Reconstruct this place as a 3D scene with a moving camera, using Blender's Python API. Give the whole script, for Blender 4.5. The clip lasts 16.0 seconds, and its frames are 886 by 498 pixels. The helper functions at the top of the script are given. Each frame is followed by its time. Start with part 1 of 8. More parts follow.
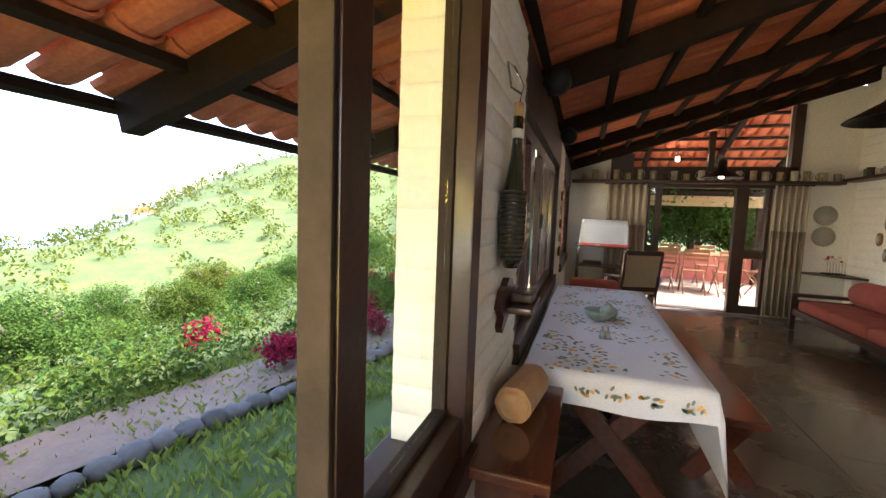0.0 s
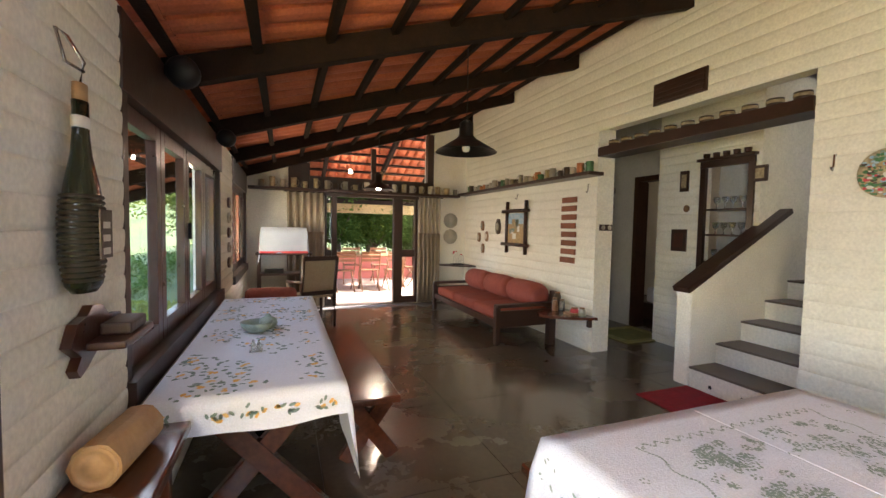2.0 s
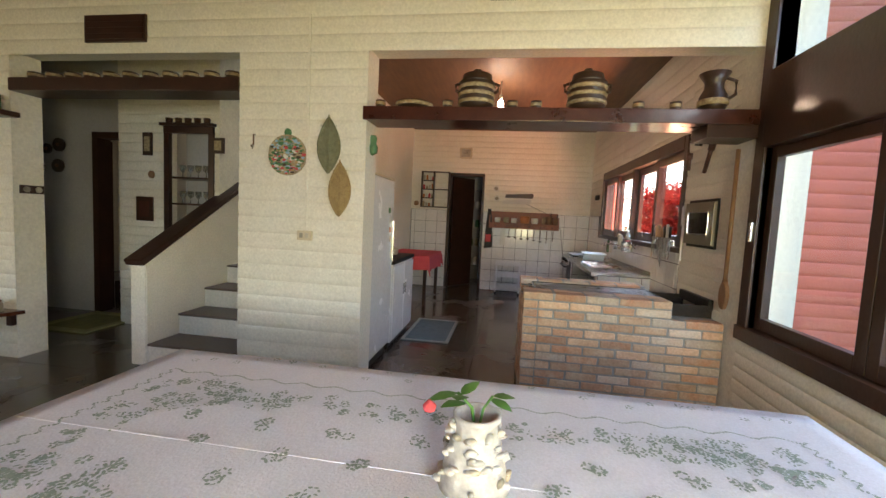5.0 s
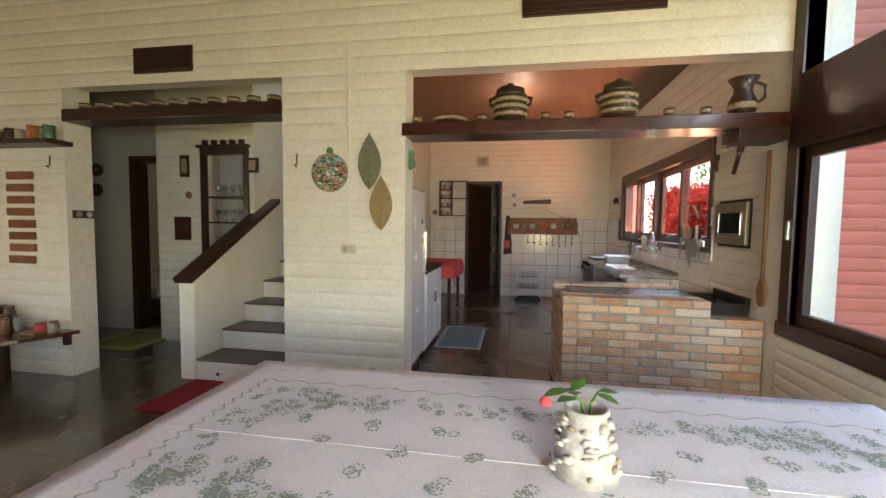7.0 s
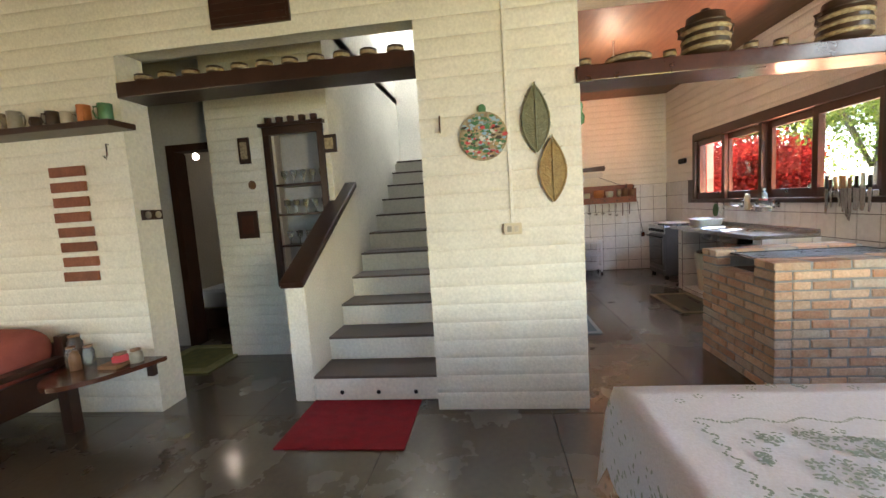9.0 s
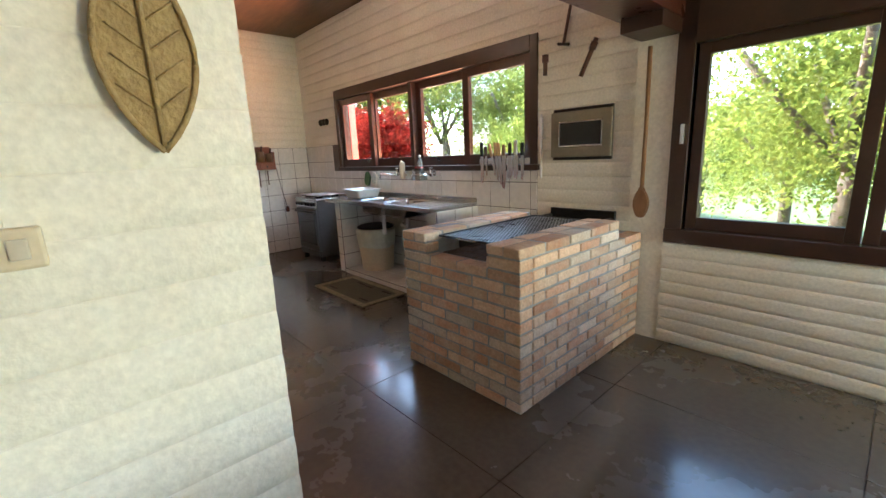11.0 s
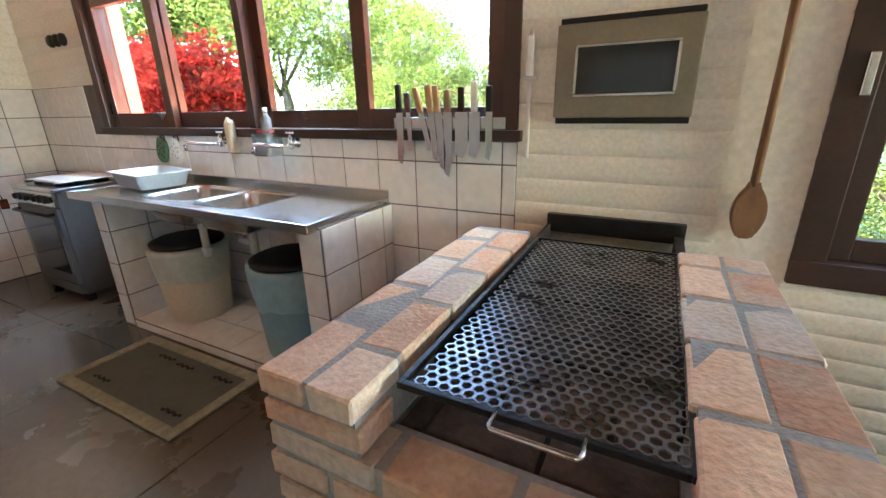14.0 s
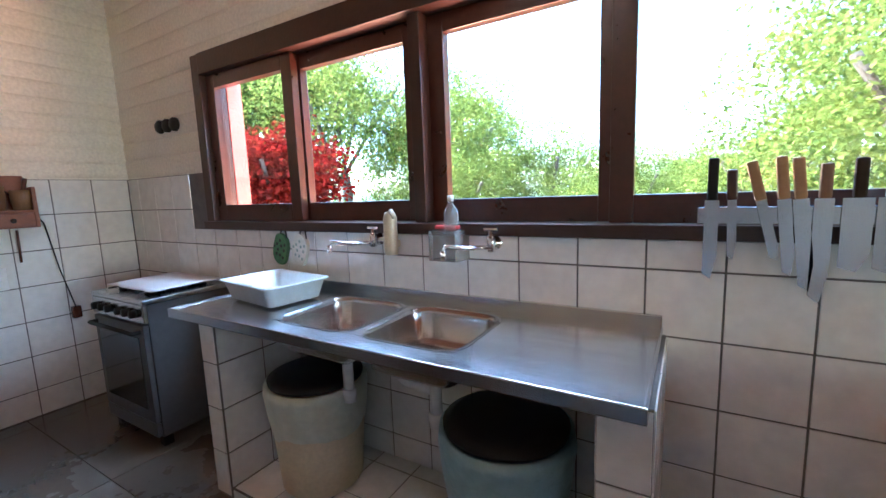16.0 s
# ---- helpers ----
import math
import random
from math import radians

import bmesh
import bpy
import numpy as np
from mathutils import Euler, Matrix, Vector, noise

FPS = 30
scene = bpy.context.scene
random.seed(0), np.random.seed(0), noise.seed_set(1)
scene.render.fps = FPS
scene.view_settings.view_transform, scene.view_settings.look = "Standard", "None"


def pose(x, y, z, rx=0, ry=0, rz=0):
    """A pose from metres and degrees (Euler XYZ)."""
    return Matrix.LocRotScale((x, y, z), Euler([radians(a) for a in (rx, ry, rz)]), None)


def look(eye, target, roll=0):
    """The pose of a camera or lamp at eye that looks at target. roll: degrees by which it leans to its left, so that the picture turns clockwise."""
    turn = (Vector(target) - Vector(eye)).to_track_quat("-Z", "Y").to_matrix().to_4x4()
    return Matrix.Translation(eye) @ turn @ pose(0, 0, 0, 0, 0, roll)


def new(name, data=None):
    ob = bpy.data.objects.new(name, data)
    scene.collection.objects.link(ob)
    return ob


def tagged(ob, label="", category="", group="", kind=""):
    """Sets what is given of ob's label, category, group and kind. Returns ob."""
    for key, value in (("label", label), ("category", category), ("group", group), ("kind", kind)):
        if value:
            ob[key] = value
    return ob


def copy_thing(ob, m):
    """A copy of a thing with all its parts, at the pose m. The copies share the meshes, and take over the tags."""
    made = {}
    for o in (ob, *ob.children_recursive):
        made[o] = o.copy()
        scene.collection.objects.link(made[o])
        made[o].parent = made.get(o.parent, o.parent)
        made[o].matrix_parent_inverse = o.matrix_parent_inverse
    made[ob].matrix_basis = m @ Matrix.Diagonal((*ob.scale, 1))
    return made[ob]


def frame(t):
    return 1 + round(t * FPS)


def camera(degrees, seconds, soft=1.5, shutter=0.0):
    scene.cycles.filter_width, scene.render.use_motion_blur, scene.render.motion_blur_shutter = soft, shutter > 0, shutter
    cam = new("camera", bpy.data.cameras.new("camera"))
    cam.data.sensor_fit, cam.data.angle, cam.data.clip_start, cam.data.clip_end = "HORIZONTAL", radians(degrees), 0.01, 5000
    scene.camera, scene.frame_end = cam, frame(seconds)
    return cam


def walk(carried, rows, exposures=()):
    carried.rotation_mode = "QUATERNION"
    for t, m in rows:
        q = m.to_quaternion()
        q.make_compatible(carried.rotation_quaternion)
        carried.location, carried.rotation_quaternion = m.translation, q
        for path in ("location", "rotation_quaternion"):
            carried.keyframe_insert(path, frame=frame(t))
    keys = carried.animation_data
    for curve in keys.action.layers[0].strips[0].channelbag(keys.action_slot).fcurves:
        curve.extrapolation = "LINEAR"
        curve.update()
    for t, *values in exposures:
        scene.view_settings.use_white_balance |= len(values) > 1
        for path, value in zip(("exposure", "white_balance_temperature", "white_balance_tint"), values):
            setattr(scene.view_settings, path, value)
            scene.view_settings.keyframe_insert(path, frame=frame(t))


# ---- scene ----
cam = camera(93.6, 16.0)
PATH = [
    (0, (0.286, 0.115, 1.374), (-0.354, 2.001, 1.197), 2.1),
    (0.5, (0.312, 0.192, 1.378), (0.2, 2.184, 1.232), 2.6),
    (1, (0.363, 0.217, 1.377), (0.598, 2.198, 1.245), 2.7),
    (1.5, (0.439, 0.208, 1.38), (0.922, 2.145, 1.262), 2.0),
    (2, (0.551, 0.157, 1.384), (1.266, 2.022, 1.282), 1.1),
    (2.5, (0.665, 0.084, 1.396), (1.621, 1.838, 1.29), 0.8),
    (3, (0.774, 0.023, 1.385), (1.982, 1.612, 1.261), 0.9),
    (3.5, (0.839, -0.002, 1.374), (2.302, 1.353, 1.22), 1.3),
    (4, (0.881, -0.02, 1.364), (2.578, 1.021, 1.181), 1.9),
    (4.5, (0.924, -0.037, 1.364), (2.803, 0.624, 1.181), 2.5),
    (5, (0.964, -0.105, 1.364), (2.935, 0.193, 1.208), 2.8),
    (7.5, (0.811, 0.316, 1.386), (2.77, 0.705, 1.28), -0.8),
    (8, (0.88, 0.737, 1.405), (2.745, 1.454, 1.322), -4.1),
    (8.5, (0.963, 1.114, 1.365), (2.832, 1.811, 1.218), -7.1),
    (9, (1.195, 1.466, 1.345), (3.17, 1.706, 1.14), -3.8),
    (9.5, (1.602, 1.608, 1.342), (3.567, 1.32, 1.109), -5.7),
    (10, (2.056, 1.661, 1.335), (3.835, 0.808, 1.006), -3.9),
    (11.2, (2.95, 1.13, 1.296), (4.31, -0.2, 0.84), -2.3),
    (12.5, (3.792, 0.468, 1.259), (4.625, -1.211, 0.562), -1.2),
    (13, (3.955, 0.207, 1.216), (4.737, -1.434, 0.38), -5.1),
    (13.5, (4.078, 0.112, 1.228), (4.82, -1.538, 0.376), -3.1),
    (14, (4.258, 0.157, 1.291), (5.123, -1.527, 0.646), -1.1),
    (14.5, (4.471, 0.219, 1.33), (5.577, -1.417, 1.014), -3.2),
    (15, (4.765, 0.107, 1.347), (5.957, -1.484, 1.125), -3.9),
    (15.5, (5.082, 0.015, 1.328), (6.23, -1.606, 1.098), -0.7),
    (16, (5.392, -0.098, 1.323), (6.403, -1.802, 1.05), -2.1),
]
walk(cam, [(t, look(eye, target, roll)) for t, eye, target, roll in PATH],
     exposures=((0.0, 3.3, 6300, 16), (0.5, 3.5, 6300, 17), (1.0, 3.8, 6300, 17), (3.0, 3.75, 6300, 17), (5.0, 3.4, 6250, 11), (7.5, 3.55, 6250, 12), (9.0, 3.9, 6050, 10), (10.0, 3.85, 5950, 7), (12.5, 4.15, 5600, 2), (13.5, 4.5, 5600, 2), (14.0, 4.45, 5500, 2), (14.5, 4.2, 5200, 3), (16.0, 3.9, 4850, 5)))


# ---- world, sun, exposure ----
world = bpy.data.worlds.new("sky")
scene.world = world
world.use_nodes = True
wn, wl = world.node_tree.nodes, world.node_tree.links
sky = wn.new("ShaderNodeTexSky")
sky.sky_type = "NISHITA"
sky.sun_disc = False
SUN_EL, SUN_AZ = radians(48), radians(75)   # azimuth from +y towards +x
sky.sun_elevation, sky.sun_rotation = SUN_EL, SUN_AZ
sky.dust_density = 2.0
wn["Background"].inputs["Strength"].default_value = 0.15
wl.new(sky.outputs[0], wn["Background"].inputs["Color"])
sun = new("sun", bpy.data.lights.new("sun", "SUN"))
sun.data.energy, sun.data.angle, sun.data.color = 2.2, radians(0.5), (1, 0.95, 0.86)
sun.matrix_world = look((0, 0, 30), (-math.sin(SUN_AZ) * math.cos(SUN_EL) * 9, -math.cos(SUN_AZ) * math.cos(SUN_EL) * 9, 30 - 9 * math.sin(SUN_EL)))


def daylight_lamp(name, eye, target, w, h, watts, colour):
    """An added area lamp, in or beside an opening, that stands in for sky light or bounced daylight there."""
    lamp = new(name, bpy.data.lights.new(name, "AREA"))
    lamp.data.shape, lamp.data.size, lamp.data.size_y = "RECTANGLE", w, h
    lamp.data.energy, lamp.data.color = watts, colour
    lamp.matrix_world = look(eye, target)


daylight_lamp("sky_window_1", (-0.30, -0.82, 1.40), (3.2, 0.3, -1.4), 0.72, 1.1, 6.2, (0.76, 0.88, 1.0))
# Added yellow lamp for sunlight bounced up off the garden onto upper walls.
daylight_lamp("garden_fill_1", (-0.34, -0.82, 1.20), (3.4, 0.7, 4.2), 0.72, 1.0, 8.6, (1.0, 0.70, 0.10))
# Added lamp under the eaves, above the panes, for window 2's sky light.
daylight_lamp("sky_window_2", (-0.40, 3.25, 2.02), (2.2, 3.1, -0.4), 2.3, 0.16, 1.0, (0.80, 0.90, 1.0))
daylight_lamp("sky_window_5", (1.52, -1.84, 1.35), (1.7, 5, 1.5), 1.9, 1.0, 1.0, (0.85, 0.93, 1.0))
# Added warm lamp outside the upper panes, aimed down into the room.
daylight_lamp("warm_fill_5", (2.05, -1.96, 2.58), (2.4, 0.2, 0.7), 1.7, 0.5, 2.5, (1.0, 0.92, 0.75))
# Added orange-tinted lamp that warms the north walls like light off the roof.
daylight_lamp("warm_fill_3", (-0.26, 6.05, 1.33), (5, 4.6, 1.9), 1.1, 1.0, 5.5, (1.0, 0.80, 0.48))
# Added fill above the kitchen window, outside its opening, for its sky light.
daylight_lamp("sky_fill_4", (6.35, -2.12, 2.78), (6.2, 0.3, 0.5), 3.0, 0.5, 18, (0.84, 0.94, 1.0))
# Added red-tinted lamp below the sill, for light bounced off red ground outside.
daylight_lamp("terrace_fill_4", (6.2, -2.10, 1.02), (6.5, 0.2, 2.5), 2.8, 0.4, 18, (1.0, 0.40, 0.22))
# Added lamp high in the light well, for sky light down the stairs.
daylight_lamp("sky_stairs", (7.35, 2.4, 6.0), (6.9, 2.4, 0), 1.1, 1.0, 7, (0.92, 0.96, 1.0))


# ---- materials ----
def material(name, a, b=None, scale=8.0, rough=0.6, bump=0.0, bump_scale=40.0, metal=0.0, coat=0.0, vary=0.0, stretch=(1, 1, 1), rough_vary=0.1, stain=0.0, spec=0.5):
    """Two-scale mottled surface: a broad mix of a and b, fine grain, relief and uneven gloss."""
    m = bpy.data.materials.new(name)
    m.use_nodes = True
    nd, ln = m.node_tree.nodes, m.node_tree.links
    bs = nd["Principled BSDF"]
    co = nd.new("ShaderNodeTexCoord")
    mp = nd.new("ShaderNodeMapping")
    mp.inputs["Scale"].default_value = stretch
    ln.new(co.outputs["Object"], mp.inputs["Vector"])
    info = nd.new("ShaderNodeObjectInfo")
    add = nd.new("ShaderNodeVectorMath")
    add.operation = "ADD"
    ln.new(mp.outputs[0], add.inputs[0])
    ln.new(info.outputs["Location"], add.inputs[1])
    n1 = nd.new("ShaderNodeTexNoise")
    n1.inputs["Scale"].default_value, n1.inputs["Detail"].default_value, n1.inputs["Roughness"].default_value = scale, 6, 0.62
    ln.new(add.outputs[0], n1.inputs["Vector"])
    ramp = nd.new("ShaderNodeValToRGB")
    ramp.color_ramp.elements[0].position, ramp.color_ramp.elements[1].position = 0.33, 0.67
    b = b or tuple(c * 0.8 for c in a)
    ramp.color_ramp.elements[0].color, ramp.color_ramp.elements[1].color = (*b, 1), (*a, 1)
    ln.new(n1.outputs["Fac"], ramp.inputs["Fac"])
    last = ramp.outputs[0]
    n2 = nd.new("ShaderNodeTexNoise")
    n2.inputs["Scale"].default_value, n2.inputs["Detail"].default_value = bump_scale, 4
    ln.new(add.outputs[0], n2.inputs["Vector"])
    hsv = nd.new("ShaderNodeHueSaturation")
    ln.new(last, hsv.inputs["Color"])
    val = nd.new("ShaderNodeMapRange")
    val.inputs["To Min"].default_value, val.inputs["To Max"].default_value = 1 - vary, 1 + vary
    ln.new(info.outputs["Random"], val.inputs["Value"])
    grain = nd.new("ShaderNodeMapRange")
    grain.inputs["From Min"].default_value, grain.inputs["From Max"].default_value = 0.3, 0.7
    grain.inputs["To Min"].default_value, grain.inputs["To Max"].default_value = 0.92 - stain, 1.05
    ln.new(n2.outputs["Fac"], grain.inputs["Value"])
    mul = nd.new("ShaderNodeMath")
    mul.operation = "MULTIPLY"
    ln.new(val.outputs[0], mul.inputs[0])
    ln.new(grain.outputs[0], mul.inputs[1])
    ln.new(mul.outputs[0], hsv.inputs["Value"])
    ln.new(hsv.outputs[0], bs.inputs["Base Color"])
    rr = nd.new("ShaderNodeMapRange")
    rr.inputs["To Min"].default_value, rr.inputs["To Max"].default_value = max(0.02, rough - rough_vary), min(1, rough + rough_vary)
    ln.new(n1.outputs["Fac"], rr.inputs["Value"])
    ln.new(rr.outputs[0], bs.inputs["Roughness"])
    bs.inputs["Metallic"].default_value = metal
    bs.inputs["Coat Weight"].default_value = coat
    bs.inputs["Coat Roughness"].default_value = 0.12
    bs.inputs["Specular IOR Level"].default_value = spec
    if bump:
        bp = nd.new("ShaderNodeBump")
        bp.inputs["Strength"].default_value, bp.inputs["Distance"].default_value = bump, 0.01
        ln.new(n2.outputs["Fac"], bp.inputs["Height"])
        ln.new(bp.outputs[0], bs.inputs["Normal"])
    return m


WHITE = material("whitewashed_brick", (0.82, 0.79, 0.69), (0.75, 0.72, 0.62), 3, 0.75, 0.25, 60, stain=0.04)
PLASTER = material("white_plaster", (0.81, 0.78, 0.69), (0.75, 0.72, 0.63), 2, 0.8, 0.2, 45, stain=0.04)
# Plaster with shade put into its colour, for hall, pantry and cabinet back.
SHADEGREY = material("shade_grey_plaster", (0.50, 0.50, 0.49), (0.44, 0.44, 0.44), 2, 0.8, 0.2, 45)
DARKWOOD = material("dark_varnished_wood", (0.046, 0.018, 0.011), (0.026, 0.011, 0.007), 5, 0.42, 0.12, 60, stretch=(1, 1, 1), coat=0.1, stain=0.1)
REDWOOD = material("red_brown_varnished_wood", (0.072, 0.020, 0.011), (0.040, 0.012, 0.007), 6, 0.3, 0.1, 50, coat=0.4, stain=0.1)
RAFTER = material("rough_dark_rafter", (0.028, 0.015, 0.010), (0.014, 0.009, 0.007), 6, 0.85, 0.3, 50, stain=0.1, spec=0.15)
PALEWOOD = material("weathered_pale_wood", (0.052, 0.037, 0.025), (0.030, 0.022, 0.015), 7, 0.8, 0.2, 60, spec=0.15)
TERRACOTTA = material("terracotta_tile", (0.600, 0.176, 0.074), (0.446, 0.115, 0.054), 5, 0.8, 0.2, 60, vary=0.18, stain=0.15)
FLOOR = material("burnt_cement_floor", (0.108, 0.088, 0.067), (0.080, 0.065, 0.050), 1.1, 0.27, 0.03, 30, vary=0.04, rough_vary=0.04, stain=0.08, coat=0.6)
TILE = material("white_wall_tile", (0.74, 0.73, 0.70), (0.70, 0.69, 0.66), 3, 0.15, 0.02, 20, vary=0.03, rough_vary=0.05)
GROUT = material("grey_grout", (0.16, 0.15, 0.14), (0.11, 0.10, 0.10), 12, 0.85, 0.2, 90)
CEILBOARD = material("brown_ceiling_boards", (0.19, 0.115, 0.068), (0.12, 0.070, 0.040), 3, 0.6, 0.15, 40, stretch=(1, 6, 1))


# ---- building helpers ----
def link_mesh(name, bm, mat, parent=None, label="", smooth=False):
    me = bpy.data.meshes.new(name)
    bm.to_mesh(me)
    bm.free()
    me.materials.append(mat)
    if smooth:
        for p in me.polygons:
            p.use_smooth = True
    ob = new(name, me)
    ob.parent = parent
    if label:
        ob["label"] = label
    return ob


part = link_mesh


def add_box(bm, lo, hi, bevel=0.0, m=None):
    geo = bmesh.ops.create_cube(bm, size=1.0)
    vs = geo["verts"]
    c, s = (Vector(lo) + Vector(hi)) / 2, Vector(hi) - Vector(lo)
    for v in vs:
        v.co = Vector((v.co.x * s.x, v.co.y * s.y, v.co.z * s.z)) + c
        if m:
            v.co = m @ v.co
    if bevel:
        es = list({e for v in vs for e in v.link_edges})
        bmesh.ops.bevel(bm, geom=es, offset=bevel, segments=2, affect="EDGES", profile=0.6)


def box(name, lo, hi, mat, parent=None, label="", bevel=0.004, m=None):
    bm = bmesh.new()
    add_box(bm, lo, hi, bevel, m)
    return link_mesh(name, bm, mat, parent, label)


def empty(name, loc=(0, 0, 0), rz=0.0, label="", category="", group="", kind=""):
    ob = new(name)
    ob.empty_display_size = 0.1
    ob.matrix_world = pose(*loc, 0, 0, rz)
    return tagged(ob, label, category, group, kind)


def structure(ob, label="", category=""):
    return tagged(ob, label, category, "", "structure")


def cells(u0, u1, z0, z1, holes):
    """Rectangles that fill a wall's face round its openings, as tall strips between the openings' edges."""
    us = sorted({u0, u1, *[min(max(h[k], u0), u1) for h in holes for k in (0, 1)]})
    for a, b in zip(us, us[1:]):
        mid, z = (a + b) / 2, z0
        for h in sorted([h for h in holes if h[0] < mid < h[1]], key=lambda h: h[2]):
            if h[2] > z + 1e-4:
                yield a, b, z, h[2]
            z = max(z, h[3])
        if z < z1 - 1e-4:
            yield a, b, z, z1


def wall(name, axis, at, back, u0, u1, z0, z1, holes, mat, label):
    """A wall in the plane axis = at, with its other face at back."""
    bm = bmesh.new()
    for a, b, c, d in cells(u0, u1, z0, z1, holes):
        lo, hi = min(at, back), max(at, back)
        if axis == "x":
            add_box(bm, (lo, a, c), (hi, b, d))
        else:
            add_box(bm, (a, lo, c), (b, hi, d))
    return structure(link_mesh(name, bm, mat), label, "wall")


def courses(parent, axis, at, out, u0, u1, z0, z1, holes, mat, h=0.12, seed=0):
    """Whitewashed brick courses proud of a wall: wavy, rounded strips with sunken joints."""
    rng = random.Random(seed)
    zs = [z0 + h * i for i in range(int((z1 - z0) / h) + 2)]
    for za, zb in zip(zs, zs[1:]):
        zb = min(zb, z1)
        if zb - za < 0.02:
            continue
        spans = [(u0, u1)]
        mid = (za + zb) / 2
        for q in holes:
            if q[2] < mid < q[3]:
                spans = [s for a, b in spans for s in ((a, min(b, q[0])), (max(a, q[1]), b)) if s[1] - s[0] > 0.02]
        for a, b in spans:
            n = max(2, int((b - a) / 0.11))
            prof = [(0.0, 0.003), (0.001, 0.012), (0.0045, 0.3), (0.006, 0.72), (0.004, 0.93), (0.0, 0.985)]
            verts, faces = [], []
            ph = rng.random() * 9
            for i in range(n + 1):
                u = a + (b - a) * i / n
                w = noise.noise((u * 2.7, za * 9.1, ph)) * 0.006
                d = 1 + 0.5 * noise.noise((u * 5.1, za * 7.7, ph + 4))
                for off, f in prof:
                    o = at + out * (off * d + 0.0008)
                    z = za + (zb - za) * f + (w if 0.1 < f < 0.97 else w * 0.5)
                    verts.append((o, u, z) if axis == "x" else (u, o, z))
            k = len(prof)
            for i in range(n):
                for j in range(k - 1):
                    q = (i * k + j, i * k + j + 1, (i + 1) * k + j + 1, (i + 1) * k + j)
                    faces.append(q)
            me = bpy.data.meshes.new("brick_course")
            me.from_pydata(verts, [], faces)
            me.materials.append(mat)
            for p in me.polygons:
                p.use_smooth = True
            ob = new("brick_course", me)
            ob.parent = parent


# ---- plan ----
XR, XR2 = 3.813, 4.045      # wall between living room and kitchen
YS, YS2 = -1.587, -1.83     # wall with the kitchen windows
YN, YN2 = 7.485, 7.70       # wall with the veranda door
XB = 8.91                   # back wall of the kitchen
ROOF0, PITCH = 2.12, 0.31   # underside of the rafters at x = 0 and their rise per metre


def under(x):
    return ROOF0 + PITCH * x


floor = structure(box("floor", (-0.2, -1.85, -0.15), (9.2, 7.7, -0.012), GROUT, bevel=0), "dark polished burnt cement floor in large squares", "floor")

W_HOLES_L = [(-1.2, 1.19, 0.68, 2.02), (2.0, 4.5, 0.76, 2.06), (5.45, 7.3, 0.76, 2.06)]
wall_west = wall("wall_west", "x", 0.0, -0.22, -1.83, 7.7, -0.3, 2.16, W_HOLES_L, PLASTER, "low whitewashed brick wall with wide windows")
courses(wall_west, "y", 1.19, -1, -0.218, -0.092, 0.70, 2.02, [], WHITE, 0.085, 21)
courses(wall_west, "x", 0.0, 1, -1.587, 7.48, 0.0, 2.14, W_HOLES_L, WHITE, 0.085, 1)
W_HOLES_R = [(1.88, 3.9, 0, 2.515), (-1.587, 0.91, 0, 2.51)]
wall_east = wall("wall_east", "x", XR, XR2, -1.587, 7.485, 0, 3.62, W_HOLES_R, PLASTER, "whitewashed brick wall with two wide openings")
courses(wall_east, "x", XR, -1, -1.587, 7.48, 0.0, 3.26, W_HOLES_R, WHITE, 0.118, 2)
W_HOLES_S = [(4.80, 7.90, 1.19, 2.15), (0.5, 3.712, 0.775, 2.85)]
wall_south = wall("wall_south", "y", YS, YS2, -0.22, 9.1, -0.3, 3.6, W_HOLES_S, PLASTER, "whitewashed brick wall with large windows")
courses(wall_south, "y", YS, 1, 0.0, XR, 0.0, 3.0, W_HOLES_S, WHITE, 0.085, 3)
courses(wall_south, "y", YS, 1, XR2, 4.79, 0.0, 3.0, W_HOLES_S, WHITE, 0.1, 4)
courses(wall_south, "y", YS, 1, 4.79, XB, 1.5, 3.0, W_HOLES_S, WHITE, 0.12, 5)
W_HOLES_N = [(1.2, 2.84, 0, 1.90), (0.95, 3.05, 2.12, 3.6)]
wall_north = wall("wall_north", "y", YN, YN2, -0.22, XR2, -0.1, 3.3, W_HOLES_N, PLASTER, "whitewashed gable wall with the veranda door")
K_HOLES = [(0.384, 1.02, 0, 2.18)]
wall_kitchen_back = wall("wall_kitchen_back", "x", XB, XB + 0.2, -1.83, 1.96, 0, 3.2, K_HOLES, PLASTER, "half tiled, half whitewashed brick kitchen wall")
courses(wall_kitchen_back, "x", XB, -1, -1.587, 1.76, 1.5, 3.0, K_HOLES, WHITE, 0.1, 6)
wall_stair = wall("wall_stair", "y", 1.76, 1.88, XR2, 8.91, 0, 4.6, [], PLASTER, "whitewashed wall between kitchen and stairs")
courses(wall_stair, "y", 1.88, 1, XR2, 7.3, 0.0, 4.4, [], WHITE, 0.1, 7)
kitchen_ceiling = structure(box("ceiling", (XR2, YS, 3.0), (XB, 1.76, 3.06), CEILBOARD), "brown board ceiling of the kitchen", "ceiling")
structure(box("wall_ledge", (XR + 0.06, -1.587, 3.62), (XR2, 7.485, 3.75), PLASTER, bevel=0), "white wall head under the roof tiles", "wall")
# hall behind the first opening
wall_hall = wall("wall_hall", "x", 4.95, 5.07, 2.9, 4.10, 0, 4.6, [(2.98, 3.50, 0.72, 2.15)], PLASTER, "whitewashed hall wall with a dark glazed cabinet in it")
courses(wall_hall, "x", 4.95, -1, 2.9, 4.10, 0.0, 3.0, [(2.98, 3.50, 0.72, 2.15)], WHITE, 0.1, 8)
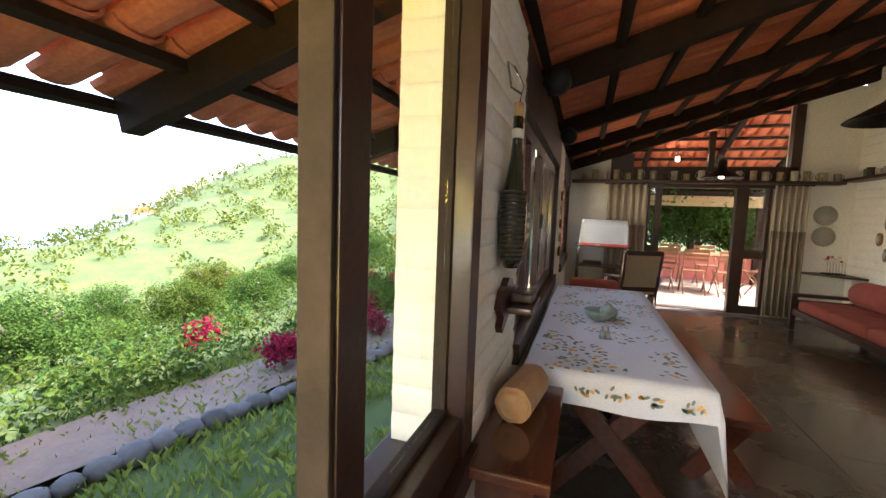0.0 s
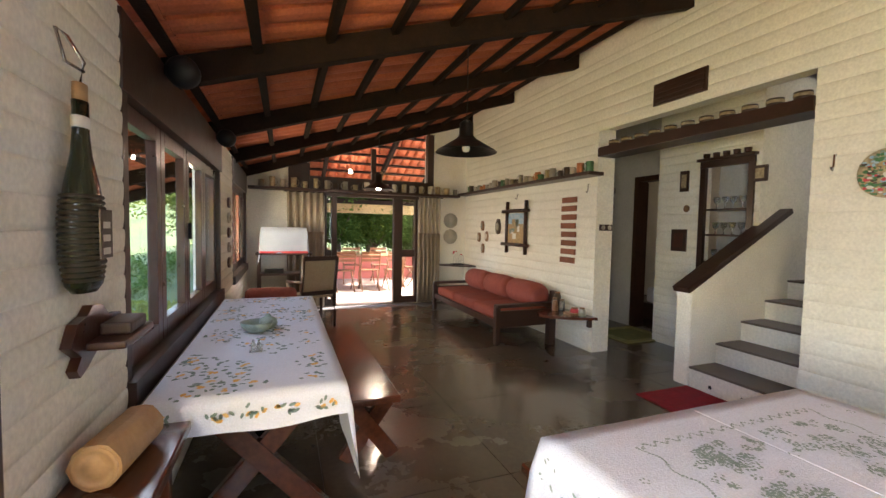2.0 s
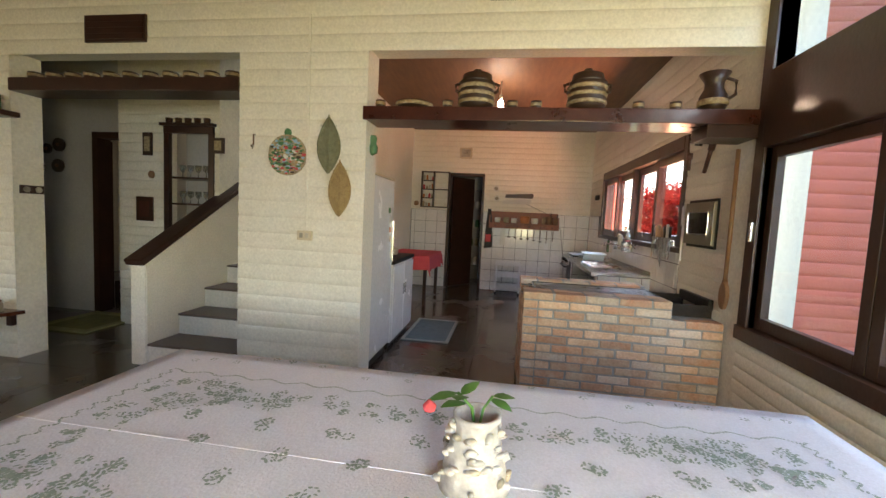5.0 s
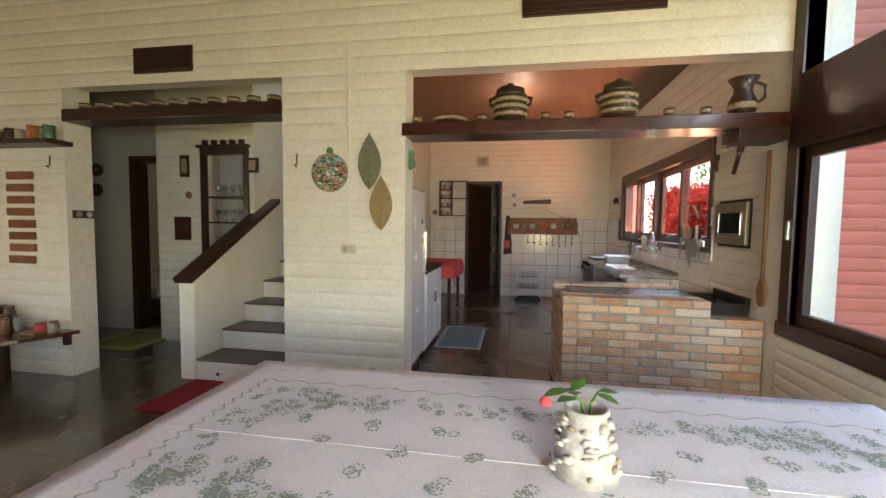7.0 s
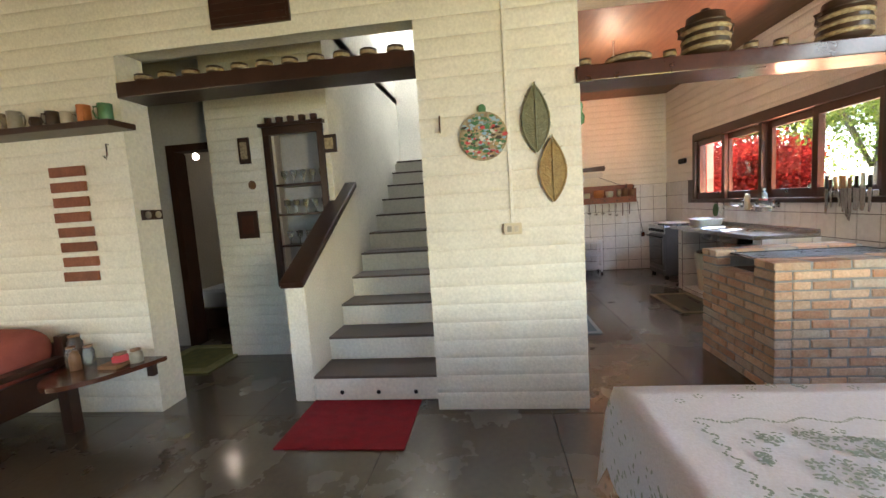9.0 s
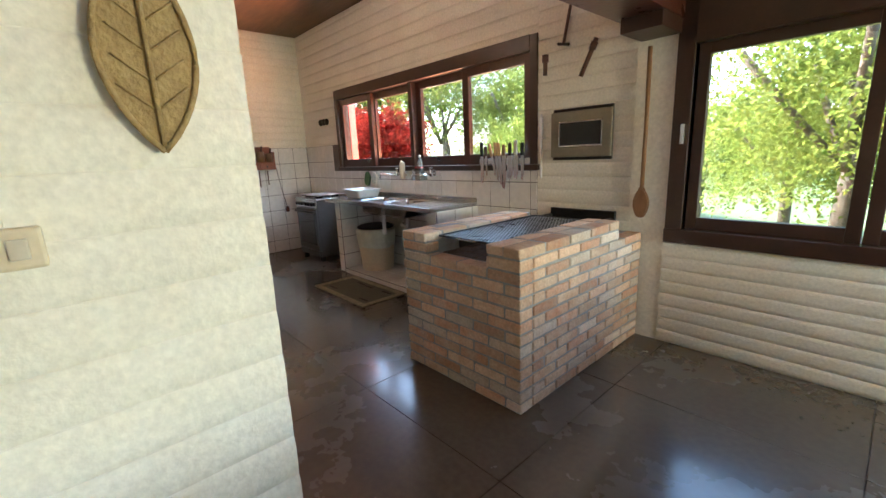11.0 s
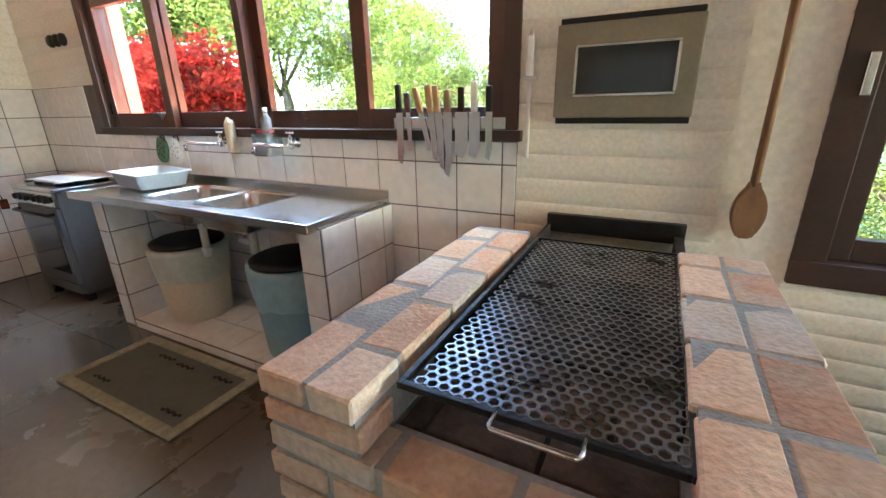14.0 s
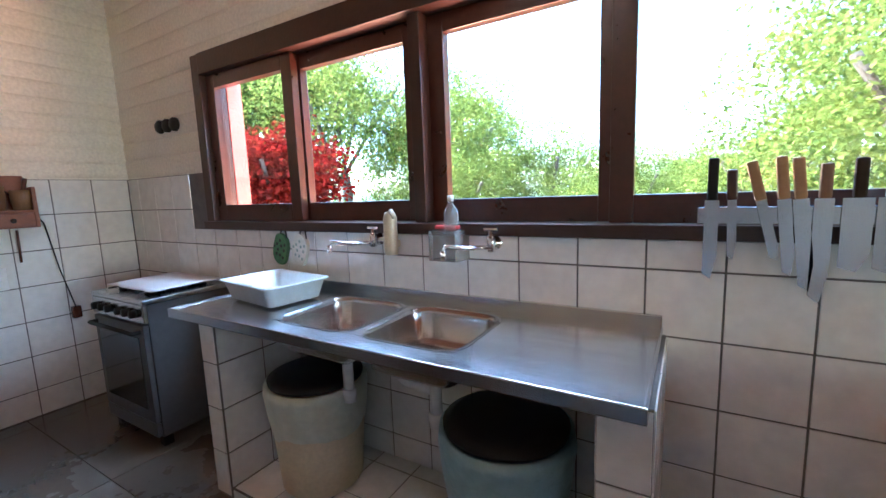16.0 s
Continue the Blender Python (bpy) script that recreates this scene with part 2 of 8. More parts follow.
# These two hall walls carry their shade as a greyer colour.
wall_bedroom = wall("wall_bedroom", "x", 5.3, 5.42, 4.10, 6.2, 0, 3.0, [(4.17, 4.79, 0, 2.12)], SHADEGREY, "hall wall greyed for shade, with a bedroom door")
structure(box("wall_hall_side", (4.045, 6.0, 0), (5.3, 6.15, 3.0), SHADEGREY, bevel=0), "hall wall greyed for shade", "wall")
structure(box("wall_hall_return", (5.07, 3.97, 0), (5.42, 4.10, 3.0), PLASTER, bevel=0), "white hall wall return", "wall")
structure(box("ceiling_hall", (4.045, 2.9, 3.0), (8.0, 7.48, 3.1), PLASTER, bevel=0), "white hall ceiling", "ceiling")
structure(box("wall_bedroom_back", (8.0, 2.9, 0), (8.12, 7.48, 3.0), PLASTER, bevel=0), "white bedroom wall", "wall")
structure(box("wall_bedroom_north", (4.045, 7.36, 0), (8.0, 7.48, 3.0), PLASTER, bevel=0), "white bedroom wall", "wall")
wall("wall_stair_side", "y", 2.9, 3.0, 5.07, 8.0, 0, 4.6, [], PLASTER, "whitewashed wall beside the stairs")
structure(box("wall_stair_end", (8.0, 1.88, 0), (8.12, 3.0, 4.6), PLASTER, bevel=0), "white wall at the head of the stairs", "wall")
structure(box("ceiling_stair", (4.045, 1.76, 4.6), (6.7, 3.0, 4.69), PLASTER, bevel=0), "white ceiling over the stairs", "ceiling")
# pantry behind the kitchen door, its walls and ceiling coloured grey for dimness
structure(box("wall_pantry", (10.3, 0.0, 0), (10.4, 1.5, 2.6), SHADEGREY, bevel=0), "pantry wall greyed for dimness", "wall")
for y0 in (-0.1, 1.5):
    structure(box("wall_pantry_side", (9.11, y0, 0), (10.4, y0 + 0.1, 2.6), SHADEGREY, bevel=0), "pantry wall greyed for dimness", "wall")
structure(box("ceiling_pantry", (9.11, -0.1, 2.6), (10.4, 1.6, 2.7), SHADEGREY, bevel=0), "pantry ceiling greyed for dimness", "ceiling")
structure(box("floor_pantry", (9.11, -0.1, -0.1), (10.4, 1.6, -0.004), GROUT, bevel=0), "dark pantry floor", "floor")

# ---- roof ----
roof = structure(empty("roof"), "terracotta tile roof on dark rafters", "roof")
SLOPE = math.degrees(math.atan(PITCH))
EAVE, RIDGE = -1.55, 3.95
for i in range(7):
    y = -1.59 + 1.48 * i
    bm = bmesh.new()
    add_box(bm, (0.02, -0.045, 0), ((RIDGE - EAVE) / math.cos(math.atan(PITCH)), 0.045, 0.15), 0.006)
    r = part("rafter", bm, RAFTER, roof, "heavy dark wooden rafter")
    r.matrix_world = pose(EAVE, y, under(EAVE), 0, -SLOPE, 0)
BAT = [EAVE - 0.03 + 0.40 * i for i in range(14)]
for x in BAT:
    bm = bmesh.new()
    add_box(bm, (-0.025, -1.9, 0), (0.025, 7.75, 0.045), 0.003)
    r = part("batten", bm, RAFTER, roof)
    r.matrix_world = pose(x, 0, under(x) + 0.105, 0, -SLOPE, 0)


def trough(width, depth, length, thick, up):
    """A clay tile: a tapering half pipe along x, opening upwards or downwards."""
    bm = bmesh.new()
    n, rings = 7, []
    for x, k in ((0.0, 0.9), (length, 1.0)):
        for off in (0.0, thick):
            ring = []
            for i in range(n):
                a = math.pi * i / (n - 1)
                r = 1 if off == 0 else 1 - thick / width * 2
                ring.append(bm.verts.new((x, -math.cos(a) * width / 2 * k * r, -up * math.sin(a) * depth * k * r)))
            rings.append(ring)
    for a, b in ((0, 2), (1, 3), (0, 1), (2, 3)):
        for i in range(n - 1):
            bm.faces.new((rings[a][i], rings[a][i + 1], rings[b][i + 1], rings[b][i]))
    bmesh.ops.recalc_face_normals(bm, faces=bm.faces)
    return bm


TILE_W, TILE_L = 0.20, 0.40
lower = trough(0.185, 0.05, 0.47, 0.012, 1)
low_me = bpy.data.meshes.new("roof_tile")
lower.to_mesh(low_me)
lower.free()
low_me.materials.append(TERRACOTTA)
rest = bmesh.new()
rng = random.Random(4)
for j in range(48):
    y = -1.85 + TILE_W * j
    for x in BAT:
        m = pose(x - 0.03, y + rng.uniform(-0.006, 0.006), under(x) + 0.105 + 0.050 + 0.05, 0, -SLOPE + 1.4 + rng.uniform(-0.5, 0.5), rng.uniform(-0.8, 0.8))
        if 1.4 < y < 7.4 and 0.1 < x:
            ob = new("roof_tile", low_me)
            ob.parent, ob.matrix_world = roof, m
        else:
            k = len(rest.verts)
            rest.from_mesh(low_me)
            rest.verts.ensure_lookup_table()
            for v in rest.verts[k:]:
                v.co = m @ v.co
        cover = m @ pose(0.02, TILE_W / 2, 0.025)
        k = len(rest.verts)
        rest.from_mesh(low_me)
        rest.verts.ensure_lookup_table()
        for v in rest.verts[k:]:
            v.co = cover @ Vector((v.co.x, v.co.y, -v.co.z))
ob = part("roof_tiles", rest, TERRACOTTA, roof)
ob["kind"] = "stuff"
# lean-to roof over the veranda
VR0, VR1, VZ0, VZ1 = 7.78, 11.55, 3.32, 1.93
vr = structure(empty("veranda_roof"), "terracotta lean-to roof over the veranda", "roof")
VS = math.degrees(math.atan((VZ0 - VZ1) / (VR1 - VR0)))
VL = math.hypot(VR1 - VR0, VZ0 - VZ1)
for x in (-1.2, 0.1, 1.4, 2.7, 3.85):
    bm = bmesh.new()
    add_box(bm, (0, -0.04, 0), (VL, 0.04, 0.12), 0.005)
    part("rafter", bm, RAFTER, vr).matrix_world = pose(x, VR1, VZ1, 0, 0, -90) @ pose(0, 0, 0, 0, -VS, 0)
nb = int(VL / 0.40)
joined = bmesh.new()
for k in range(nb + 1):
    d = 0.05 + 0.40 * k
    y, z = VR1 - d * math.cos(radians(VS)), VZ1 + d * math.sin(radians(VS))
    bm = bmesh.new()
    add_box(bm, (-1.5, -0.025, 0), (3.95, 0.025, 0.04), 0.003)
    part("batten", bm, RAFTER, vr).matrix_world = pose(0, y, z + 0.125, -VS, 0, 0)
    for c in range(27):
        m = pose(-1.4 + 0.2 * c, y + 0.03, z + 0.24, 0, 0, -90) @ pose(0, 0, 0, 0, -VS + 1.4 + rng.uniform(-0.5, 0.5), 0)
        for flip in (1, -1):
            n0 = len(joined.verts)
            joined.from_mesh(low_me)
            joined.verts.ensure_lookup_table()
            mm = m if flip == 1 else m @ pose(0.02, TILE_W / 2, 0.025)
            for v in joined.verts[n0:]:
                v.co = mm @ Vector((v.co.x, v.co.y, v.co.z * flip))
ob = part("roof_tiles", joined, TERRACOTTA, vr)
ob["kind"] = "stuff"
# second, unseen roof added over the kitchen and stairs to keep the daylight out
for nm, lo, hi in (("roof_kitchen", (3.96, -2.4, 4.7), (10.6, 1.8, 4.8)), ("roof_hall", (3.96, 3.0, 4.7), (10.6, 7.7, 4.8)), ("roof_stair", (3.96, 1.8, 4.7), (6.7, 3.0, 4.8))):
    structure(box(nm, lo, hi, TERRACOTTA, bevel=0), "unseen roof blocking daylight over the kitchen wing", "roof")
structure(box("wall_upper", (XR2 - 0.15, 1.76, 3.1), (XR2, 7.7, 4.7), PLASTER, bevel=0), "white upper wall", "wall")
for lo, hi in (((8.0, 1.7, 4.5), (8.1, 3.1, 6.2)), ((6.6, 1.7, 4.8), (6.7, 3.1, 6.2)), ((6.7, 3.0, 4.5), (8.0, 3.1, 6.2)), ((6.7, 1.7, 4.59), (8.0, 1.76, 6.2)), ((6.7, 1.76, 4.601), (8.0, 1.88, 6.2))):
    structure(box("wall_lightwell", lo, hi, PLASTER, bevel=0), "white wall of the light well over the stairs", "wall")
structure(box("roof_eave_kitchen", (3.96, -2.3, 3.2), (9.3, -1.83, 3.26), RAFTER, bevel=0), "dark soffit of the kitchen eaves", "roof")



# ---- shared helpers for things ----
def lathe(name, profile, mat, parent=None, label="", n=24, loc=(0, 0, 0), m=None):
    """A turned body round z from (radius, height) pairs."""
    bm = bmesh.new()
    rings = [[bm.verts.new((r * math.cos(2 * math.pi * i / n), r * math.sin(2 * math.pi * i / n), z)) for i in range(n)] for r, z in profile]
    for a, b in zip(rings, rings[1:]):
        for i in range(n):
            bm.faces.new((a[i], a[(i + 1) % n], b[(i + 1) % n], b[i]))
    if profile[0][0] > 1e-4:
        bm.faces.new(rings[0][::-1])
    if profile[-1][0] > 1e-4:
        bm.faces.new(rings[-1])
    bmesh.ops.remove_doubles(bm, verts=bm.verts, dist=1e-5)
    bmesh.ops.recalc_face_normals(bm, faces=bm.faces)
    bm.transform(Matrix.Translation(loc) if m is None else m)
    ob = link_mesh(name, bm, mat, parent, label, smooth=True)
    return ob


def tube(name, pts, radius, mat, parent=None, label="", n=8):
    """A round bar along a line of points."""
    bm = bmesh.new()
    pts = [Vector(p) for p in pts]
    rings = []
    for i, p in enumerate(pts):
        d = (pts[min(i + 1, len(pts) - 1)] - pts[max(i - 1, 0)]).normalized()
        side = d.cross(Vector((0, 0, 1)))
        if side.length < 0.05:
            side = d.cross(Vector((1, 0, 0)))
        side.normalize()
        up = d.cross(side)
        rings.append([bm.verts.new(p + radius * (math.cos(2 * math.pi * k / n) * side + math.sin(2 * math.pi * k / n) * up)) for k in range(n)])
    for a, b in zip(rings, rings[1:]):
        for k in range(n):
            bm.faces.new((a[k], a[(k + 1) % n], b[(k + 1) % n], b[k]))
    bm.faces.new(rings[0][::-1])
    bm.faces.new(rings[-1])
    bmesh.ops.recalc_face_normals(bm, faces=bm.faces)
    return link_mesh(name, bm, mat, parent, label, smooth=True)


def slab_from_outline(bm, outline, z0, z1):
    """An upright prism from an outline in x and y."""
    lo = [bm.verts.new((x, y, z0)) for x, y in outline]
    hi = [bm.verts.new((x, y, z1)) for x, y in outline]
    n = len(outline)
    bm.faces.new(lo[::-1])
    bm.faces.new(hi)
    for i in range(n):
        bm.faces.new((lo[i], lo[(i + 1) % n], hi[(i + 1) % n], hi[i]))
    bmesh.ops.recalc_face_normals(bm, faces=bm.faces)


def plate_shape(name, outline, depth, mat, parent, m, label=""):
    bm = bmesh.new()
    slab_from_outline(bm, outline, 0, depth)
    bm.transform(m)
    return link_mesh(name, bm, mat, parent, label)


ON_EAST = Matrix(((0, 0, -1, 0), (-1, 0, 0, 0), (0, 1, 0, 0), (0, 0, 0, 1)))    # x,y,out -> wall facing -x
ON_SOUTH = Matrix(((-1, 0, 0, 0), (0, 0, 1, 0), (0, 1, 0, 0), (0, 0, 0, 1)))    # wall facing +y
ON_WEST = Matrix(((0, 0, 1, 0), (1, 0, 0, 0), (0, 1, 0, 0), (0, 0, 0, 1)))      # wall facing +x


def on(base, x, y, z):
    return Matrix.Translation((x, y, z)) @ base


def ring_outline(rx, ry, n=28, wob=0.0, seed=0):
    r = random.Random(seed)
    return [(rx * math.cos(2 * math.pi * i / n) * (1 + r.uniform(-wob, wob)), ry * math.sin(2 * math.pi * i / n) * (1 + r.uniform(-wob, wob))) for i in range(n)]


def glass_material():
    m = bpy.data.materials.new("window_glass")
    m.use_nodes = True
    nd, ln = m.node_tree.nodes, m.node_tree.links
    out = nd["Material Output"]
    tr, gl, mx = nd.new("ShaderNodeBsdfTransparent"), nd.new("ShaderNodeBsdfGlossy"), nd.new("ShaderNodeMixShader")
    tr.inputs[0].default_value = (0.97, 0.98, 0.97, 1)
    gl.inputs["Roughness"].default_value = 0.02
    mx.inputs[0].default_value = 0.05
    ln.new(tr.outputs[0], mx.inputs[1])
    ln.new(gl.outputs[0], mx.inputs[2])
    ln.new(mx.outputs[0], out.inputs["Surface"])
    return m


def glow(name, colour, strength):
    m = bpy.data.materials.new(name)
    m.use_nodes = True
    b = m.node_tree.nodes["Principled BSDF"]
    b.inputs["Base Color"].default_value = (*colour, 1)
    b.inputs["Emission Color"].default_value = (*colour, 1)
    b.inputs["Emission Strength"].default_value = strength
    return m


GLASS = glass_material()
CLEAR = material("clear_plastic_glass", (0.72, 0.76, 0.76), (0.66, 0.70, 0.70), 5, 0.1, 0, 10)
CLEAR.node_tree.nodes["Principled BSDF"].inputs["Transmission Weight"].default_value = 0.75
STEEL = material("brushed_stainless_steel", (0.62, 0.62, 0.62), (0.50, 0.50, 0.50), 3, 0.22, 0.03, 200, metal=1.0, stretch=(1, 12, 1), rough_vary=0.08)
CHROME = material("chrome", (0.80, 0.80, 0.80), (0.75, 0.75, 0.75), 6, 0.08, 0, 20, metal=1.0, rough_vary=0.04)
BLACKMETAL = material("black_sooty_iron", (0.018, 0.017, 0.017), (0.008, 0.008, 0.008), 14, 0.42, 0.3, 80, metal=0.4, stain=0.1)
BLACK = material("black_plastic", (0.012, 0.012, 0.013), (0.008, 0.008, 0.009), 8, 0.55, 0.05, 90, spec=0.3)
CLOTHW = material("white_cotton_cloth", (0.74, 0.76, 0.82), (0.68, 0.70, 0.77), 2.5, 0.9, 0.25, 160)
GREENPRINT = material("faded_green_print", (0.24, 0.31, 0.27), (0.34, 0.41, 0.37), 60, 0.9, 0.1, 160)
LEAFPRINT = material("dark_leaf_print", (0.15, 0.22, 0.19), (0.24, 0.30, 0.27), 60, 0.9, 0.1, 160)
ORANGEPRINT = material("orange_flower_print", (0.80, 0.38, 0.06), (0.75, 0.52, 0.22), 60, 0.9, 0.1, 160)
SOFARED = material("brick_red_upholstery", (0.33, 0.085, 0.060), (0.25, 0.060, 0.045), 9, 0.95, 0.4, 260, stain=0.08)
MATRED = material("crimson_cotton_mat", (0.33, 0.006, 0.020), (0.22, 0.004, 0.014), 14, 1.0, 0.8, 120, stain=0.15)
GREYMAT = material("grey_green_rubber_mat", (0.115, 0.125, 0.105), (0.085, 0.095, 0.08), 10, 0.9, 0.5, 120)
MATEDGE = material("cream_mat_border", (0.36, 0.34, 0.25), (0.22, 0.22, 0.15), 24, 0.95, 0.5, 120)
BLUEMAT = material("blue_grey_mat", (0.15, 0.22, 0.25), (0.10, 0.16, 0.19), 16, 0.95, 0.5, 120)
OLIVERUG = material("olive_striped_rug", (0.26, 0.27, 0.10), (0.17, 0.19, 0.08), 12, 0.95, 0.5, 120)
CREAM = material("cream_plastic", (0.62, 0.54, 0.38), (0.56, 0.48, 0.33), 4, 0.4, 0.05, 60)
WHITEPL = material("white_enamel", (0.78, 0.78, 0.77), (0.73, 0.73, 0.73), 3, 0.25, 0.03, 40)
BAGBLUE = material("pale_blue_bin_bag", (0.30, 0.45, 0.50), (0.22, 0.36, 0.42), 10, 0.35, 0.6, 25)
BAGPALE = material("translucent_pale_bag", (0.60, 0.62, 0.52), (0.50, 0.53, 0.45), 10, 0.35, 0.6, 25)
GREYBIN = material("blue_grey_plastic", (0.20, 0.32, 0.37), (0.16, 0.27, 0.32), 6, 0.4, 0.1, 50)
BRICK = material("pale_fired_brick", (0.64, 0.48, 0.33), (0.54, 0.33, 0.20), 7, 0.9, 0.5, 70, vary=0.2, stain=0.12)
BRICKRED = material("red_fired_brick", (0.54, 0.27, 0.15), (0.54, 0.39, 0.27), 9, 0.9, 0.5, 70, vary=0.2, stain=0.15)
BRICKGREY = material("pale_grey_brick", (0.58, 0.51, 0.41), (0.57, 0.43, 0.31), 9, 0.9, 0.5, 70, vary=0.2, stain=0.12)
MORTAR = material("grey_mortar", (0.33, 0.33, 0.31), (0.24, 0.24, 0.22), 14, 0.95, 0.6, 90)
SOOT = material("sooty_brick", (0.035, 0.028, 0.024), (0.015, 0.013, 0.012), 10, 0.9, 0.5, 60)
OLIVEMETAL = material("olive_bronze_metal", (0.24, 0.22, 0.16), (0.20, 0.18, 0.13), 4, 0.42, 0.08, 60, metal=0.35)
DARKGLASS = material("dark_oven_glass", (0.02, 0.024, 0.028), (0.015, 0.018, 0.02), 4, 0.08, 0, 20)
SPOONWOOD = material("oiled_brown_wood", (0.27, 0.15, 0.075), (0.19, 0.10, 0.05), 9, 0.5, 0.15, 60, stretch=(4, 4, 1))
LOGWOOD = material("split_log_wood", (0.43, 0.26, 0.12), (0.33, 0.18, 0.08), 10, 0.55, 0.25, 60)
BENCHWOOD = material("mahogany_bench_wood", (0.105, 0.032, 0.016), (0.060, 0.019, 0.010), 5, 0.2, 0.06, 50, stretch=(6, 1, 6), coat=0.5)
BASKET = material("woven_straw", (0.40, 0.29, 0.13), (0.29, 0.20, 0.09), 40, 0.9, 0.7, 90)
BASKETDARK = material("woven_grey_green_leaf", (0.23, 0.23, 0.14), (0.16, 0.165, 0.10), 30, 0.9, 0.6, 90)
POTDARK = material("dark_glazed_clay", (0.060, 0.035, 0.022), (0.035, 0.022, 0.016), 9, 0.35, 0.15, 60)
POTBAND = material("cream_slip_band", (0.48, 0.40, 0.24), (0.20, 0.14, 0.08), 40, 0.6, 0.2, 60)
CERAMIC = material("glazed_stoneware", (0.44, 0.40, 0.31), (0.30, 0.27, 0.21), 9, 0.3, 0.1, 50, vary=0.4)
GREENGLAZE = material("green_glazed_ceramic", (0.12, 0.26, 0.13), (0.07, 0.16, 0.08), 9, 0.25, 0.1, 50)
ORANGECLAY = material("orange_clay", (0.55, 0.20, 0.07), (0.44, 0.15, 0.05), 8, 0.7, 0.2, 60)
CURTAIN = material("taupe_striped_curtain", (0.33, 0.27, 0.20), (0.25, 0.20, 0.15), 4, 0.95, 0.3, 150)
CURTAINPALE = material("pale_curtain_band", (0.50, 0.44, 0.34), (0.43, 0.37, 0.28), 5, 0.95, 0.3, 150)
BLUECLOTH = material("pale_blue_cloth", (0.42, 0.48, 0.60), (0.36, 0.42, 0.54), 4, 0.9, 0.2, 150)
PINKRED = material("coral_red_cloth", (0.60, 0.09, 0.10), (0.50, 0.06, 0.08), 5, 0.9, 0.3, 120)
CANE = material("woven_cane", (0.46, 0.37, 0.23), (0.36, 0.28, 0.17), 60, 0.7, 0.4, 160)
SALMON = material("salmon_painted_brick", (0.52, 0.16, 0.12), (0.45, 0.13, 0.10), 4, 0.85, 0.4, 50)
PAVING = material("red_clay_paving", (0.42, 0.15, 0.09), (0.32, 0.11, 0.07), 6, 0.9, 0.3, 40)
SLABTOP = material("brown_cement_tread", (0.105, 0.075, 0.055), (0.07, 0.05, 0.04), 5, 0.5, 0.15, 50)
PAPER = material("off_white_paper", (0.70, 0.68, 0.62), (0.62, 0.60, 0.54), 12, 0.9, 0.05, 80)
SKYPAINT = material("painted_blue_sky", (0.20, 0.38, 0.55), (0.40, 0.52, 0.60), 20, 0.6, 0.2, 90)
OCHREPAINT = material("painted_ochre_houses", (0.50, 0.35, 0.16), (0.30, 0.20, 0.10), 40, 0.6, 0.2, 90)
BOTTLE = material("dark_green_bottle_glass", (0.018, 0.026, 0.015), (0.012, 0.016, 0.010), 6, 0.18, 0.05, 40)
BULB = glow("lit_bulb", (1.0, 0.80, 0.58), 25.0)
KBULB = glow("lit_warm_bulb", (1.0, 0.68, 0.46), 38.0)
DIMBULB = glow("dim_bulb", (1.0, 0.8, 0.6), 6.0)


# ---- windows and doors ----
def sash(parent, m, w, h, wood, rail=0.065, depth=0.035, handle=False):
    """A glazed sash w by h: four members and a pane; x along, y depth, z up, from its lower corner."""
    s = part("sash", bmesh_boxes([((0, 0, 0), (rail, depth, h)), ((w - rail, 0, 0), (w, depth, h)), ((rail, 0, 0), (w - rail, depth, rail * 1.25)), ((rail, 0, h - rail), (w - rail, depth, h))]), wood, parent)
    s.matrix_local = m
    bm = bmesh.new()
    add_box(bm, (rail - 0.004, depth * 0.4, rail), (w - rail + 0.004, depth * 0.4 + 0.004, h - rail + 0.004))
    p = part("pane", bm, GLASS, s)
    p.visible_shadow = False
    if handle:
        box("handle", (rail * 0.3, depth, h * 0.46), (rail * 0.6, depth + 0.02, h * 0.56), BLACK, s, "black metal handle", 0.003)
    return s


def bmesh_boxes(pairs, bevel=0.004):
    bm = bmesh.new()
    for lo, hi in pairs:
        add_box(bm, lo, hi, bevel)
    return bm


TO_SOUTH = pose(0, 0, 0)
# window_1: beside the camera's start, in the west wall
w1 = structure(empty("window_1"), "wide dark wooden window with pale weathered beads", "window")
box("window_frame", (-0.085, 1.176, 0.66), (0.008, 1.264, 2.06), DARKWOOD, w1)
box("bead", (-0.088, 1.162, 0.74), (-0.048, 1.1755, 2.0), PALEWOOD, w1)
box("mullion", (-0.090, 0.606, 0.701), (-0.030, 0.690, 1.969), DARKWOOD, w1)
box("bead", (-0.090, 0.592, 0.816), (-0.034, 0.6055, 1.969), PALEWOOD, w1)
box("bottom_rail", (-0.082, 0.691, 0.701), (-0.002, 1.175, 0.815), DARKWOOD, w1)
box("bead", (-0.082, 0.691, 0.8155), (-0.042, 1.161, 0.832), PALEWOOD, w1)
box("bottom_rail", (-0.082, -0.409, 0.701), (-0.002, 0.591, 0.815), DARKWOOD, w1)
box("mullion", (-0.045, -0.52, 0.74), (0.004, -0.41, 2.0), DARKWOOD, w1)
box("window_sill", (-0.24, -1.2, 0.62), (0.03, 1.264, 0.7), DARKWOOD, w1)
box("window_head", (-0.09, -1.2, 1.97), (0.006, 1.176, 2.14), DARKWOOD, w1)
bm = bmesh.new()
add_box(bm, (-0.066, 0.691, 0.833), (-0.062, 1.161, 1.969))
box("window_frame", (-0.085, -1.264, 0.66), (0.008, -1.176, 2.06), DARKWOOD, w1)
pn = part("pane", bm, GLASS, w1)
pn.visible_shadow = False

